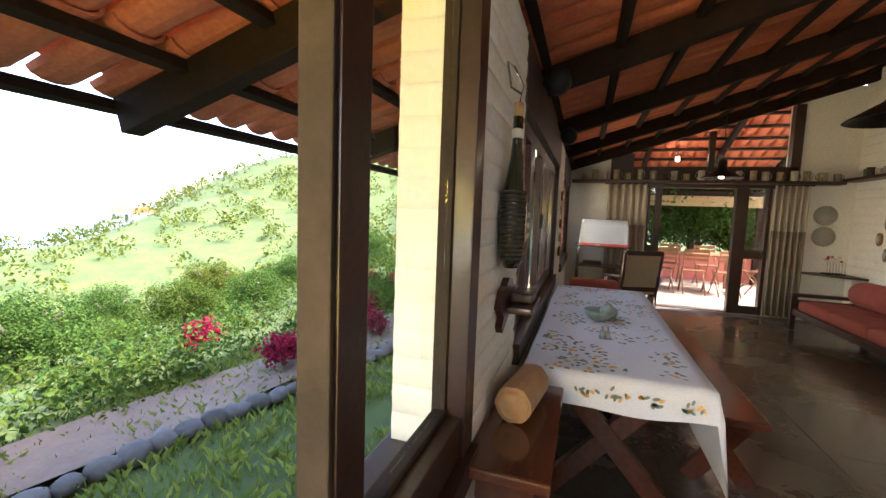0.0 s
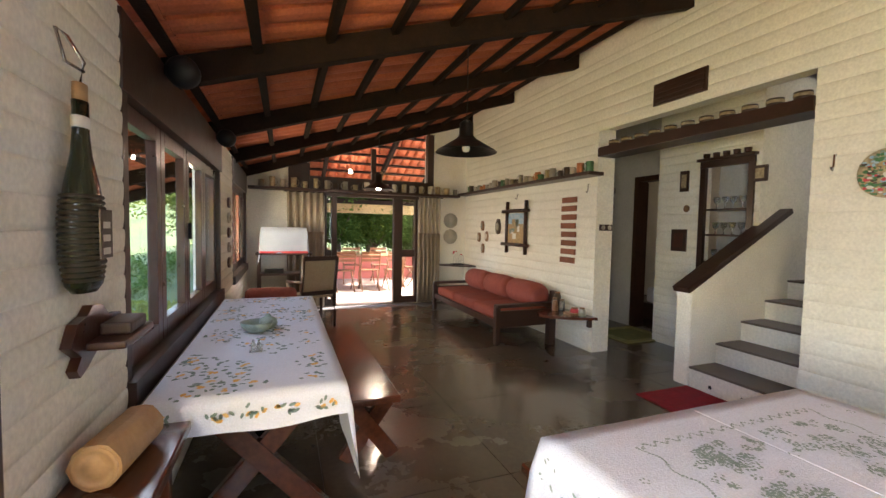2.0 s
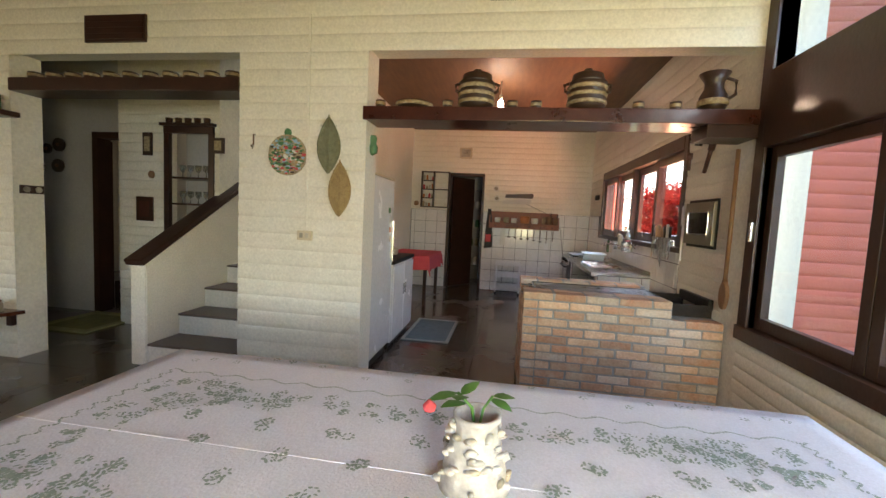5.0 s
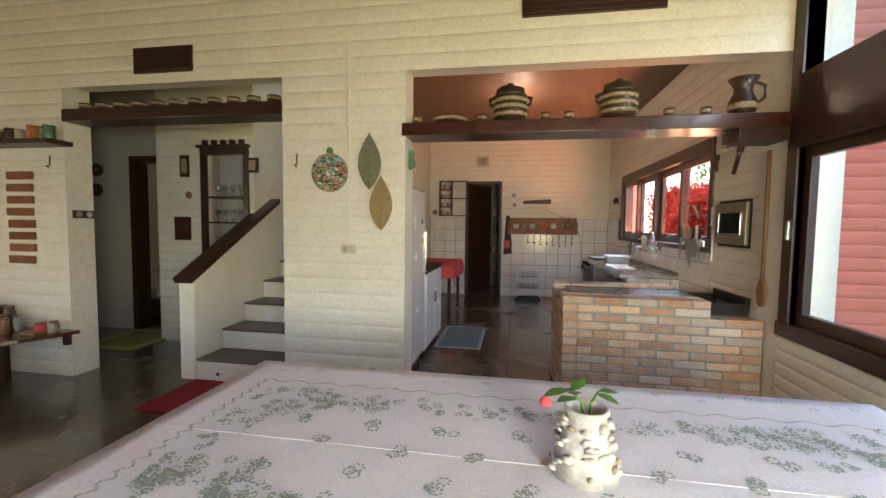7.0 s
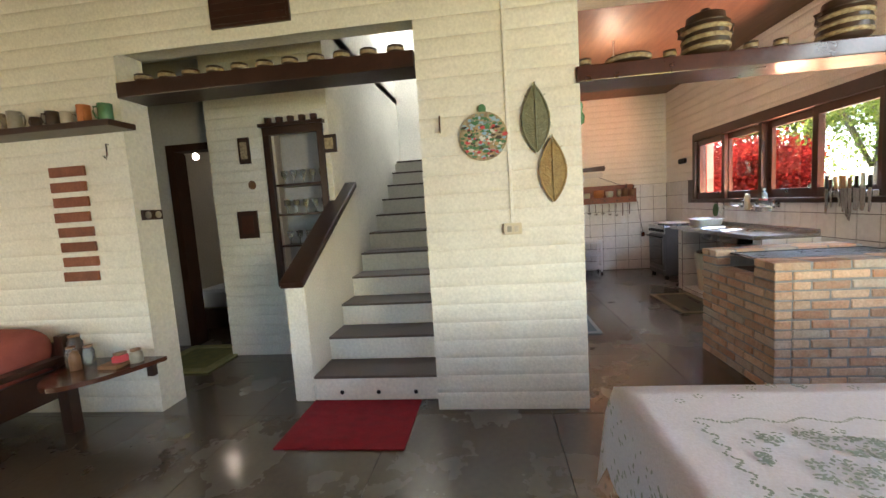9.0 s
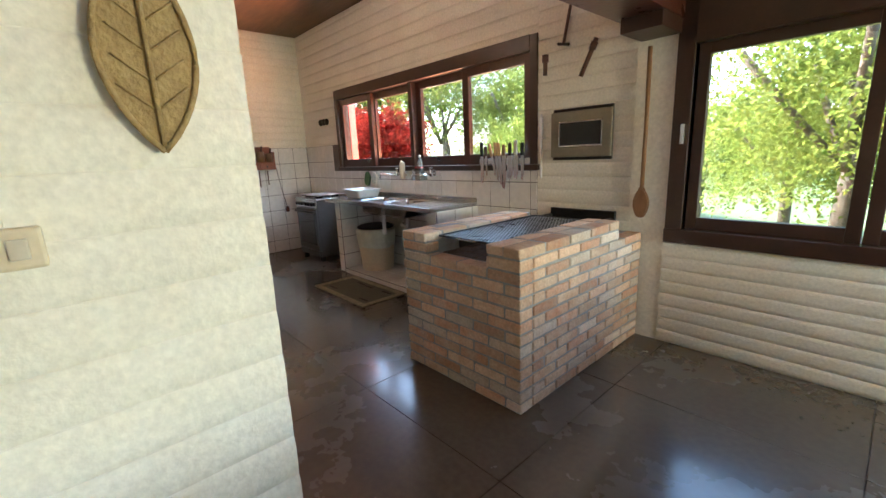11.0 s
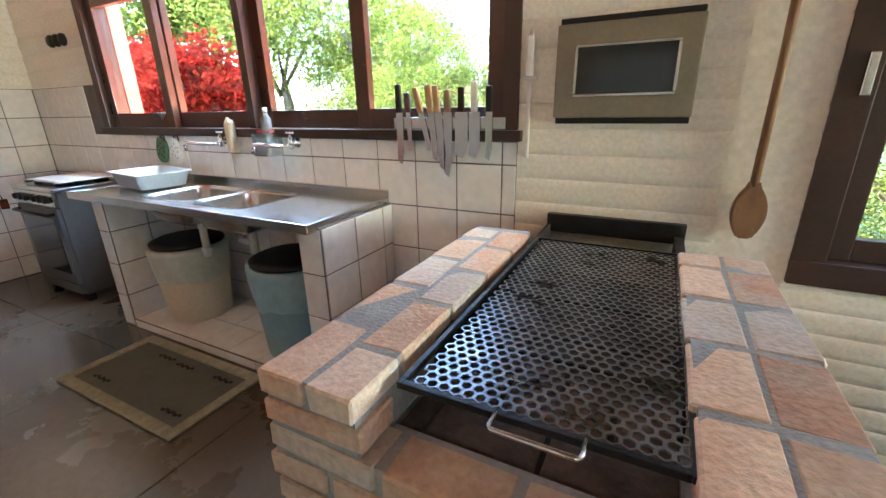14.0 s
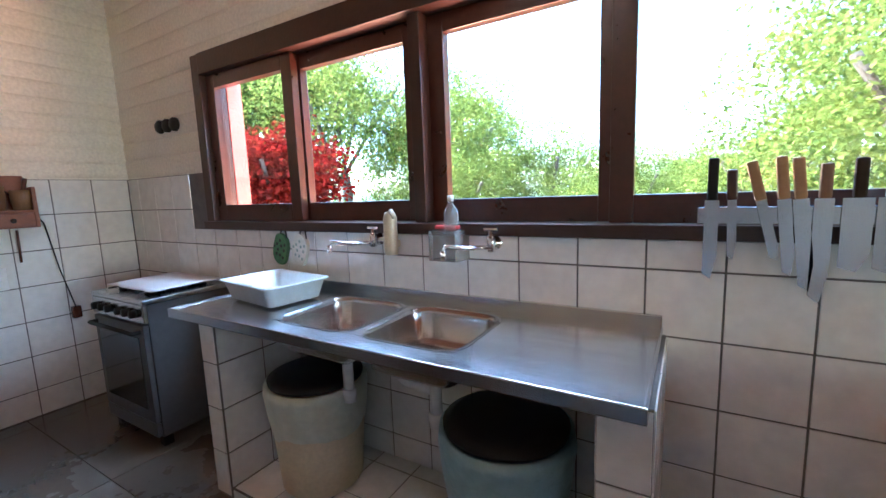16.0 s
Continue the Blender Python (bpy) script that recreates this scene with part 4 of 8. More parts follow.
# plaques on the pier between the windows
for k in range(5):
    pl = tagged(empty("wall_plaque", (0.009, 5.0, 0.98 + 0.155 * k)), "small dark carved plaque on the white pier", "plaque", "plaques on the pier")
    plate_shape("plaque", ring_outline(0.075, 0.055, 12, 0.05, k), 0.02, [REDWOOD, CERAMIC][k % 2], pl, on(ON_WEST, 0, 0, 0))
    plate_shape("relief", ring_outline(0.04, 0.03, 9, 0.1, k + 9), 0.008, POTBAND, pl, on(ON_WEST, 0.02, 0, 0))

for y in (2.85 - 0.28, 4.33 - 0.1):
    sp = tagged(empty("loudspeaker", (0.06, y, 2.05)), "small round black loudspeaker under the roof edge", "loudspeaker")
    lathe("cabinet", [(0.0, -0.07), (0.05, -0.06), (0.075, -0.02), (0.075, 0.03), (0.05, 0.065), (0.0, 0.07)], BLACK, sp, n=18, m=Matrix.Translation((0.03, 0, 0.07)) @ pose(0, 0, 0, 90, 0, 0))
    box("mount", (-0.055, -0.02, 0.05), (-0.03, 0.02, 0.09), BLACK, sp)

# pendant lamps
def pendant(loc, lit, label):
    top = under(loc[0]) - loc[2]
    p = tagged(empty("pendant_lamp", loc), label, "lamp")
    lathe("shade", [(0.045, 0.21), (0.05, 0.205), (0.052, 0.12), (0.075, 0.095), (0.21, 0.012), (0.225, 0.0), (0.222, 0.001), (0.205, 0.010), (0.07, 0.088), (0.046, 0.115), (0.04, 0.20)], BLACKMETAL, p, "dark conical metal shade", 32)
    lathe("bulb", [(0.0, 0.0), (0.02, 0.005), (0.03, 0.025), (0.026, 0.05), (0.014, 0.075), (0.0, 0.08)], BULB if lit else WHITEPL, p, "", 14)
    lathe("cap", [(0.0, 0.235), (0.02, 0.23), (0.046, 0.211), (0.0, 0.2)], BLACKMETAL, p)
    tube("cable", [(0, 0, 0.23), (0.004, 0, top / 2), (0, 0, top)], 0.004, BLACK, p)
    return p


pendant((1.79, 2.96, 1.935), False, "dark conical metal pendant lamp, switched off")
pendant((1.80, 6.0, 1.90), True, "dark conical metal pendant lamp, lit")

# speakers' row of mugs and jars on the shelves
def mug(loc, h, rad, mat, label, group, handle=True, rz=0.0, band=None):
    m = tagged(empty("mug", loc, rz), label, "mug", group)
    lathe("body", [(0.0, 0.0), (rad * 0.94, 0.0), (rad, 0.006), (rad * 0.97, h * 0.5), (rad, h), (rad * 0.88, h), (rad * 0.85, 0.012), (0.0, 0.01)], mat, m, n=16)
    if band:
        lathe("band", [(rad * 1.0, h * 0.55), (rad * 1.035, h * 0.6), (rad * 1.035, h * 0.78), (rad * 1.0, h * 0.84)], band, m, n=16)
    if handle:
        tube("handle", [(rad * 0.9, 0, h * 0.8), (rad * 1.5, 0, h * 0.78), (rad * 1.62, 0, h * 0.5), (rad * 1.4, 0, h * 0.25), (rad * 0.9, 0, h * 0.2)], rad * 0.13, mat, m, n=6)
    return m


r = random.Random(11)
for k in range(26):
    y = 3.92 + 0.127 * k
    mt = r.choice([CERAMIC, CERAMIC, POTBAND, GREENGLAZE, ORANGECLAY, POTDARK])
    mug((3.70 + r.uniform(-0.02, 0.02), y, 2.0255), r.uniform(0.07, 0.13), r.uniform(0.032, 0.046), mt, "small glazed ceramic mug on the dark shelf", "mugs on the shelves", rz=r.uniform(0, 360))
for k in range(21):
    mt = r.choice([CERAMIC, CERAMIC, POTBAND, CERAMIC, POTDARK])
    mug((0.22 + 0.165 * k + r.uniform(-0.02, 0.02), 7.35, 1.9855), r.uniform(0.09, 0.17), r.uniform(0.038, 0.052), mt, "stoneware beer mug on the dark shelf", "mugs on the shelves", rz=r.choice([0, 0, 180, 40]))
for k in range(11):
    mug((3.93, 2.02 + 0.178 * k, 2.3005), 0.075, 0.055, POTDARK, "dark clay cup with a cream band", "banded clay cups", handle=False, band=POTBAND)


def banded_pot(loc, s, label):
    p = tagged(empty("clay_pot", loc), label, "pot")
    lathe("body", [(0.0, 0), (0.085 * s, 0), (0.118 * s, 0.04 * s), (0.125 * s, 0.075 * s), (0.118 * s, 0.11 * s), (0.118 * s, 0.15 * s), (0.122 * s, 0.19 * s), (0.10 * s, 0.2 * s), (0.0, 0.2 * s)], POTDARK, p)
    for z in (0.045, 0.095, 0.145):
        lathe("band", [(0.118 * s, z * s), (0.129 * s, (z + 0.006) * s), (0.129 * s, (z + 0.022) * s), (0.118 * s, (z + 0.028) * s)], POTBAND, p)
    lathe("lid", [(0.128 * s, 0.19 * s), (0.105 * s, 0.21 * s), (0.10 * s, 0.245 * s), (0.09 * s, 0.25 * s), (0.03 * s, 0.262 * s), (0.026 * s, 0.285 * s), (0.0, 0.288 * s)], POTDARK, p)
    for sx in (-1, 1):
        tube("handle", [(0.0, sx * 0.12 * s, 0.19 * s), (0.0, sx * 0.15 * s, 0.18 * s), (0.0, sx * 0.145 * s, 0.14 * s), (0.0, sx * 0.12 * s, 0.13 * s)], 0.012 * s, POTDARK, p)
    return p


banded_pot((3.93, 0.16, 2.1005), 1.0, "large lidded dark clay pot with cream bands")
banded_pot((3.93, -0.58, 2.1005), 1.0, "large lidded dark clay pot with cream bands")
for y in (0.85, 0.36, -0.09, -0.25, -0.91, -1.14):
    mug((3.93, y, 2.1005), 0.075, 0.036, POTDARK, "small dark clay cup with a cream band", "small clay cups", handle=False, band=POTBAND)
fb = tagged(empty("clay_dish", (3.93, 0.60, 2.1005)), "shallow dark clay dish with a cream rim", "dish")
lathe("dish", [(0.0, 0), (0.09, 0), (0.125, 0.03), (0.13, 0.055), (0.12, 0.055), (0.08, 0.02), (0.0, 0.016)], POTDARK, fb)
lathe("band", [(0.122, 0.026), (0.131, 0.03), (0.134, 0.046), (0.128, 0.05)], POTBAND, fb)
jg = tagged(empty("clay_jug", (3.93, -1.36, 2.1005)), "tall dark clay jug with cream bands and a handle", "jug")
lathe("body", [(0.0, 0), (0.06, 0), (0.085, 0.06), (0.08, 0.11), (0.055, 0.16), (0.055, 0.2), (0.09, 0.255), (0.082, 0.255), (0.05, 0.2), (0.0, 0.19)], POTDARK, jg)
lathe("band", [(0.082, 0.05), (0.09, 0.058), (0.088, 0.085), (0.08, 0.09)], POTBAND, jg)
tube("handle", [(0, -0.075, 0.23), (0, -0.13, 0.21), (0, -0.13, 0.13), (0, -0.08, 0.09)], 0.011, POTDARK, jg)

# east wall hangings
def hang_east(name, y, z, label, category, x=XR - 0.006, group=""):
    return tagged(empty(name, (x, y, z)), label, category, group)


pt = hang_east("painting", 5.56, 1.40, "village painting in a frame of crossed dark logs", "painting")
box("canvas_sky", (-0.02, -0.25, 0.06), (-0.006, 0.25, 0.22), SKYPAINT, pt, bevel=0)
box("canvas_houses", (-0.0215, -0.25, -0.24), (-0.006, 0.25, 0.06), OCHREPAINT, pt, bevel=0)
rr = random.Random(3)
for k in range(9):
    w_, h_ = rr.uniform(0.05, 0.11), rr.uniform(0.05, 0.12)
    y_, z_ = rr.uniform(-0.22, 0.14), rr.uniform(-0.20, 0.04)
    box("painted_house", (-0.0235, y_, z_), (-0.0216, y_ + w_, z_ + h_), [PAPER, POTBAND, LEAFPRINT][k % 3], pt, bevel=0)
for y in (-0.265, 0.265):
    tube("frame_log", [(-0.03, y, -0.38), (-0.032, y + 0.006, 0), (-0.03, y - 0.004, 0.40)], 0.028, DARKWOOD, pt)
for z in (-0.25, 0.25):
    tube("frame_log", [(-0.055, -0.37, z), (-0.057, 0, z + 0.006), (-0.055, 0.37, z)], 0.026, DARKWOOD, pt)
for k, (y, z, s) in enumerate(((6.71, 1.43, 1), (6.84, 1.23, 1), (6.54, 1.25, 1), (6.68, 1.04, 1), (6.14, 1.42, 1.5))):
    mk = hang_east("wall_mask", y, z, "small carved oval mask on the white wall", "mask", group="carved masks")
    plate_shape("face", ring_outline(0.05 * s, 0.085 * s, 16, 0.04, k), 0.025, POTDARK if k == 4 else SPOONWOOD, mk, on(ON_EAST, 0, 0, 0))
    plate_shape("relief", ring_outline(0.026 * s, 0.045 * s, 9, 0.1, k + 3), 0.014, CERAMIC, mk, on(ON_EAST, -0.025, 0, 0))
PLAQUE = material("brown_fired_clay", (0.27, 0.105, 0.060), (0.19, 0.070, 0.042), 9, 0.85, 0.3, 60, vary=0.2, stain=0.1)
for k in range(8):
    z = 0.985 + 0.1045 * k
    pk = hang_east("brick_plaque", 4.36 + rr.uniform(-0.008, 0.008), z, "thin brown terracotta brick plaque on the white wall", "plaque", group="brick plaques")
    bm = bmesh.new()
    add_box(bm, (-0.022, -0.135, 0.0), (0.0, 0.135, 0.068), 0.005)
    part("plaque", bm, PLAQUE, pk)
for y, z, s in ((1.75, 1.84, 1), (4.02, 1.86, 1), (5.56, 1.86, 0.7)):
    hk = hang_east("wall_hook", y, z, "bent metal hook on the white wall", "hook")
    tube("hook", [(-0.004, 0, 0.05 * s), (-0.02, 0, 0.05 * s), (-0.022, 0, -0.02 * s), (-0.035, 0, -0.05 * s), (-0.05, 0, -0.03 * s)], 0.006, STEEL, hk)
plq = hang_east("painted_plate", 1.49, 1.75, "round plate painted with a colourful village", "plate")
plate_shape("plate", ring_outline(0.145, 0.145, 36), 0.018, POTBAND, plq, on(ON_EAST, 0, 0, 0))
plate_shape("rim", ring_outline(0.025, 0.03, 10), 0.015, GREENGLAZE, plq, on(ON_EAST, 0, 0, 0.16))
for k in range(210):
    a, q = rr.random() * 6.28, 0.135 * math.sqrt(rr.random())
    col = [PINKRED, GREENGLAZE, SKYPAINT, OCHREPAINT, POTDARK, GREENGLAZE, PAPER][k % 7]
    if q * math.sin(a) > 0.06:
        col = [GREENGLAZE, SKYPAINT, LEAFPRINT][k % 3]
    plate_shape("painted_detail", ring_outline(rr.uniform(0.008, 0.020), rr.uniform(0.005, 0.011), 6, 0.25, k), 0.001 + 0.00004 * k, col, plq, on(ON_EAST, -0.018, -q * math.cos(a), q * math.sin(a)))


def leaf_outline(w, h, n=14):
    right = [(w * math.sin(math.pi * t) ** 0.85 * (1.0 - 0.25 * (t - 0.5)), -h + 2 * h * t) for t in [i / n for i in range(n + 1)]]
    return right + [(-x, y) for x, y in right[-2:0:-1]]


for y, z, w_, h_, mt, lab in ((1.175, 1.825, 0.083, 0.195, BASKETDARK, "leaf-shaped grey-green woven wall basket"), (1.085, 1.52, 0.08, 0.19, BASKET, "leaf-shaped straw woven wall basket")):
    bk = hang_east("leaf_basket", y, z, lab, "basket")
    plate_shape("weave", leaf_outline(w_, h_), 0.02, mt, bk, on(ON_EAST, 0, 0, 0))
    for s in (-1, 1):
        pts = [(-0.022, s * x, zz) for x, zz in leaf_outline(w_ * 0.97, h_)[:15]]
        tube("rim", pts, 0.006, mt, bk, n=6)
    tube("rib", [(-0.024, 0, -h_ * 0.95), (-0.026, 0, 0), (-0.024, 0, h_ * 1.08)], 0.005, mt, bk, n=6)
    for k in range(5):
        for s in (-1, 1):
            zz = -h_ * 0.6 + k * h_ * 0.27
            tube("rib", [(-0.0225, 0, zz), (-0.0225, s * w_ * 0.72, zz + 0.045)], 0.0022, mt, bk, n=5)
ol = hang_east("power_outlet", 1.34, 1.178, "cream double power outlet with its surface conduit", "outlet")
box("plate", (-0.03, -0.055, -0.035), (0, 0.055, 0.035), CREAM, ol, bevel=0.006)
box("socket", (-0.034, -0.035, -0.018), (-0.03, -0.008, 0.018), CERAMIC, ol, bevel=0.003)
box("socket", (-0.034, 0.008, -0.018), (-0.03, 0.035, 0.018), CERAMIC, ol, bevel=0.003)
box("conduit", (-0.009, -0.010, 0.035), (0, 0.010, 1.55), WHITE, ol, bevel=0.004)
sw = tagged(empty("tile_switch", (3.94, 3.893, 1.42)), "dark switch tile with two round cream insets", "switch")
box("plate", (-0.09, -0.015, -0.035), (0.09, 0.0, 0.035), DARKWOOD, sw)
for s in (-1, 1):
    lathe("inset", [(0.026, 0.0), (0.026, 0.006), (0.0, 0.008)], CERAMIC, sw, "", 14, m=Matrix.Translation((s * 0.045, -0.015, 0)) @ pose(0, 0, 0, 90, 0, 0))

# sofa
so = tagged(empty("sofa", (3.36, 5.62, 0)), "long sofa with brick red cushions on a dark wooden frame", "sofa")
for y in (-1.10, 1.10):
    for x in (-0.43, 0.36):
        box("leg", (x - 0.03, y - 0.035, 0), (x + 0.03, y + 0.035, 0.46 if x < 0 else 0.62), DARKWOOD, so, bevel=0.006)
    box("armrest", (-0.45, y - 0.05, 0.44), (0.40, y + 0.05, 0.48), DARKWOOD, so, bevel=0.012)
    box("side_rail", (-0.42, y - 0.02, 0.20), (0.38, y + 0.02, 0.40), DARKWOOD, so, bevel=0.006)
box("front_rail", (-0.44, -1.10, 0.20), (-0.40, 1.10, 0.28), DARKWOOD, so, bevel=0.006)
box("back_rail", (0.36, -1.10, 0.22), (0.40, 1.10, 0.56), DARKWOOD, so, bevel=0.006)
for k in range(3):
    y0 = -1.055 + 0.704 * k
    bm = bmesh.new()
    add_box(bm, (-0.40, y0, 0.26), (0.34, y0 + 0.70, 0.40), 0.045)
    c = part("seat_cushion", bm, SOFARED, so, smooth=True)
    bm = bmesh.new()
    n = 20
    rings = []
    for i, (f, rad) in enumerate(((0.0, 0.05), (0.012, 0.10), (0.05, 0.135), (0.14, 0.152), (0.5, 0.158), (0.86, 0.152), (0.95, 0.135), (0.988, 0.10), (1.0, 0.05))):
        rings.append([bm.verts.new((0.22 + rad * math.cos(2 * math.pi * j / n), y0 + 0.70 * f, 0.545 + rad * 1.05 * math.sin(2 * math.pi * j / n))) for j in range(n)])
    for a, b in zip(rings, rings[1:]):
        for j in range(n):
            bm.faces.new((a[j], a[(j + 1) % n], b[(j + 1) % n], b[j]))
    bm.faces.new(rings[0][::-1])
    bm.faces.new(rings[-1])
    bmesh.ops.recalc_face_normals(bm, faces=bm.faces)
    part("back_bolster", bm, SOFARED, so, smooth=True)

# side table with jars
st = tagged(empty("side_table", (3.50, 4.12, 0)), "low dark half-oval side table between sofa and opening", "table")
bm = bmesh.new()
slab_from_outline(bm, [(0.30, 0.40)] + [(0.30 - 0.52 * math.sin(math.pi * t) ** 0.8, 0.40 - 0.72 * t) for t in [i / 14 for i in range(1, 14)]] + [(0.30, -0.32)], 0.39, 0.42)
part("tabletop", bm, BENCHWOOD, st)
box("leg", (0.02, 0.18, 0), (0.09, 0.26, 0.39), DARKWOOD, st)
box("bracket", (0.255, -0.24, 0.29), (0.295, -0.19, 0.39), DARKWOOD, st)
for k, (x, y, h, rad, mt) in enumerate(((3.63, 4.36, 0.13, 0.035, CLEAR), (3.68, 4.28, 0.12, 0.035, CLEAR), (3.58, 4.28, 0.11, 0.033, SPOONWOOD), (3.66, 4.02, 0.07, 0.05, PINKRED), (3.70, 3.94, 0.08, 0.04, CERAMIC), (3.70, 4.40, 0.19, 0.045, POTDARK))):
    jr = tagged(empty("jar", (x, y, 0.4205)), "small jar standing on the low side table", "jar", "jars on the side table")
    lathe("body", [(0, 0), (rad, 0), (rad, h * 0.8), (rad * 0.75, h * 0.92), (rad * 0.75, h), (0, h)], mt, jr, n=14)
    lathe("lid", [(rad * 0.8, h), (rad * 0.8, h + 0.012), (0, h + 0.014)], SPOONWOOD, jr, n=14)
bxr = tagged(box("napkin_box", (3.56, 3.96, 0.4205), (3.74, 4.10, 0.445), SPOONWOOD), "small brown wooden tray on the side table", "tray")

# corner shelf with flowers
cs = tagged(empty("corner_shelf", (3.52, 7.24, 0.68)), "dark corner shelf board against the white walls", "shelf")
bm = bmesh.new()
slab_from_outline(bm, [(0.285, 0.235), (-0.28, 0.235), (-0.25, 0.08), (0.05, -0.20), (0.285, -0.28)], 0, 0.025)
part("board", bm, DARKWOOD, cs)
box("support", (0.24, -0.02, -0.68), (0.28, 0.02, 0), PLASTER, cs)
cg = tagged(empty("bird_cage", (3.56, 7.26, 0.7055)), "small wire cage of glass and pink flowers", "ornament")
box("base", (-0.11, -0.08, 0), (0.11, 0.08, 0.02), BLACK, cg)
for k in range(7):
    tube("wire", [(-0.10 + 0.033 * k, -0.07, 0.02), (-0.10 + 0.033 * k, -0.06, 0.16), (-0.10 + 0.033 * k, 0.0, 0.19)], 0.0025, STEEL, cg, n=5)
for k in range(8):
    lathe("blossom", [(0, 0), (0.018, 0.006), (0.022, 0.02), (0.0, 0.03)], PINKRED if k % 2 else PAPER, cg, n=8, loc=(rr.uniform(-0.12, 0.1), rr.uniform(-0.06, 0.06), rr.uniform(0.17, 0.23)))
for z, s in ((1.52, 1), (1.22, 1)):
    tr = tagged(empty("straw_hat", (3.50, YN - 0.006, z)), "round grey straw disc hung on the white wall", "wall disc", "straw discs")
    lathe("disc", [(0.0, 0.05), (0.07, 0.04), (0.085, 0.012), (0.14, 0.006), (0.14, 0.0)], material("grey_straw_%d" % int(z * 100), (0.42, 0.40, 0.34), (0.33, 0.31, 0.27), 30, 0.9, 0.5, 90), tr, m=pose(0, 0, 0, 90, 0, 0))


# curtains
def curtain(loc, w, h, label):
    c = tagged(empty("curtain", loc), label, "curtain")
    for nm, za, zb, mt in (("lower_cloth", 0.02, h * 0.66, CURTAIN), ("upper_cloth", h * 0.66, h, CURTAINPALE)):
        bm = bmesh.new()
        n = 64
        for half in (0,):
            pr = None
            for i in range(n + 1):
                u = i / n
                x = w * u
                y = -0.035 * math.sin(u * math.pi * 2 * 5.5) - 0.012 * math.sin(u * 31 + 1)
                col = [bm.verts.new((x, y * (1.15 - 0.3 * (z / h)) - 0.02, z)) for z in (za, (za + zb) / 2, zb)]
                if pr:
                    for a, b, cc, d in zip(pr, col, col[1:], pr[1:]):
                        bm.faces.new((a, b, cc, d))
                pr = col
        bmesh.ops.recalc_face_normals(bm, faces=bm.faces)
        ob = part(nm, bm, mt, c, smooth=True)
        sol = ob.modifiers.new("thickness", "SOLIDIFY")
        sol.thickness = 0.003
    box("rod", (-0.05, -0.03, h - 0.01), (w + 0.05, -0.01, h + 0.01), DARKWOOD, c)
    return c


curtain((0.60, 7.42, 0.0), 0.58, 1.93, "taupe striped curtain drawn beside the veranda door")
curtain((2.84, 7.42, 0.0), 0.42, 1.93, "taupe striped curtain drawn beside the veranda door")

# far corner: cloth-covered set on a stand, rocking chair, red armchair
tvs = tagged(empty("covered_stand", (0.56, 7.05, 0)), "dark stand with shelves by the window", "stand")
for x in (-0.36, 0.36):
    for y in (-0.18, 0.18):
        box("leg", (x - 0.02, y - 0.02, 0), (x + 0.02, y + 0.02, 0.93), DARKWOOD, tvs)
box("top", (-0.40, -0.22, 0.93), (0.40, 0.22, 0.955), DARKWOOD, tvs)
box("shelf", (-0.38, -0.2, 0.62), (0.38, 0.2, 0.645), DARKWOOD, tvs)
tvb = tagged(box("covered_box", (0.26, 6.9, 0.956), (0.86, 7.2, 1.34), BLACK, bevel=0.02), "dark box set under a pale cloth", "television")
cv = cloth_top("cover_cloth", (0.24, 6.88), (0.88, 7.22), 1.345, (0.36, 0.36, 0.38, 0.3), BLUECLOTH, "pale blue cloth with a red hem over a box", "cloth", seed=4)
box("hem", (0.22, 6.845, 0.955), (0.90, 6.852, 0.985), PINKRED, cv, bevel=0)
bk = tagged(box("player_box", (0.28, 6.9, 0.6455), (0.55, 7.1, 0.70), BLACK), "dark flat player box on the stand's shelf", "player")

rc = tagged(empty("cane_chair", (0.92, 6.25, 0), 200), "dark wooden armchair with a woven cane back", "chair")
for s in (-1, 1):
    tube("back_post", [(s * 0.24, 0.24, 0.0), (s * 0.24, 0.20, 0.40), (s * 0.24, 0.30, 0.95)], 0.02, DARKWOOD, rc)
    tube("front_leg", [(s * 0.25, -0.24, 0.0), (s * 0.25, -0.24, 0.58)], 0.02, DARKWOOD, rc)
    tube("arm", [(s * 0.25, -0.27, 0.58), (s * 0.26, 0.0, 0.60), (s * 0.24, 0.25, 0.62)], 0.022, DARKWOOD, rc)
    box("side_rail", (s * 0.24 - 0.015, -0.22, 0.36), (s * 0.24 + 0.015, 0.2, 0.41), DARKWOOD, rc)
box("seat", (-0.23, -0.24, 0.39), (0.23, 0.20, 0.42), CANE, rc)
bm = bmesh.new()
add_box(bm, (-0.21, -0.006, 0.0), (0.21, 0.006, 0.46), 0.003)
bp = part("cane_back", bm, CANE, rc)
bp.matrix_local = pose(0, 0.215, 0.46, -10, 0, 0)
for z, y in ((0.94, 0.298), (0.46, 0.213)):
    box("back_rail", (-0.24, y - 0.018, z - 0.03), (0.24, y + 0.018, z + 0.03), DARKWOOD, rc)

ra = tagged(empty("red_armchair", (0.42, 5.42, 0), 180), "low armchair with a rounded brick red cushion", "armchair")
box("seat_cushion", (-0.28, -0.28, 0.26), (0.28, 0.24, 0.40), SOFARED, ra, bevel=0.05)
for s in (-1, 1):
    box("arm", (s * 0.31 - 0.03, -0.3, 0.46), (s * 0.31 + 0.03, 0.3, 0.50), DARKWOOD, ra)
    for y in (-0.26, 0.26):
        box("leg", (s * 0.31 - 0.025, y - 0.025, 0), (s * 0.31 + 0.025, y + 0.025, 0.46), DARKWOOD, ra)
box("frame", (-0.29, -0.27, 0.2), (0.29, 0.27, 0.26), DARKWOOD, ra)
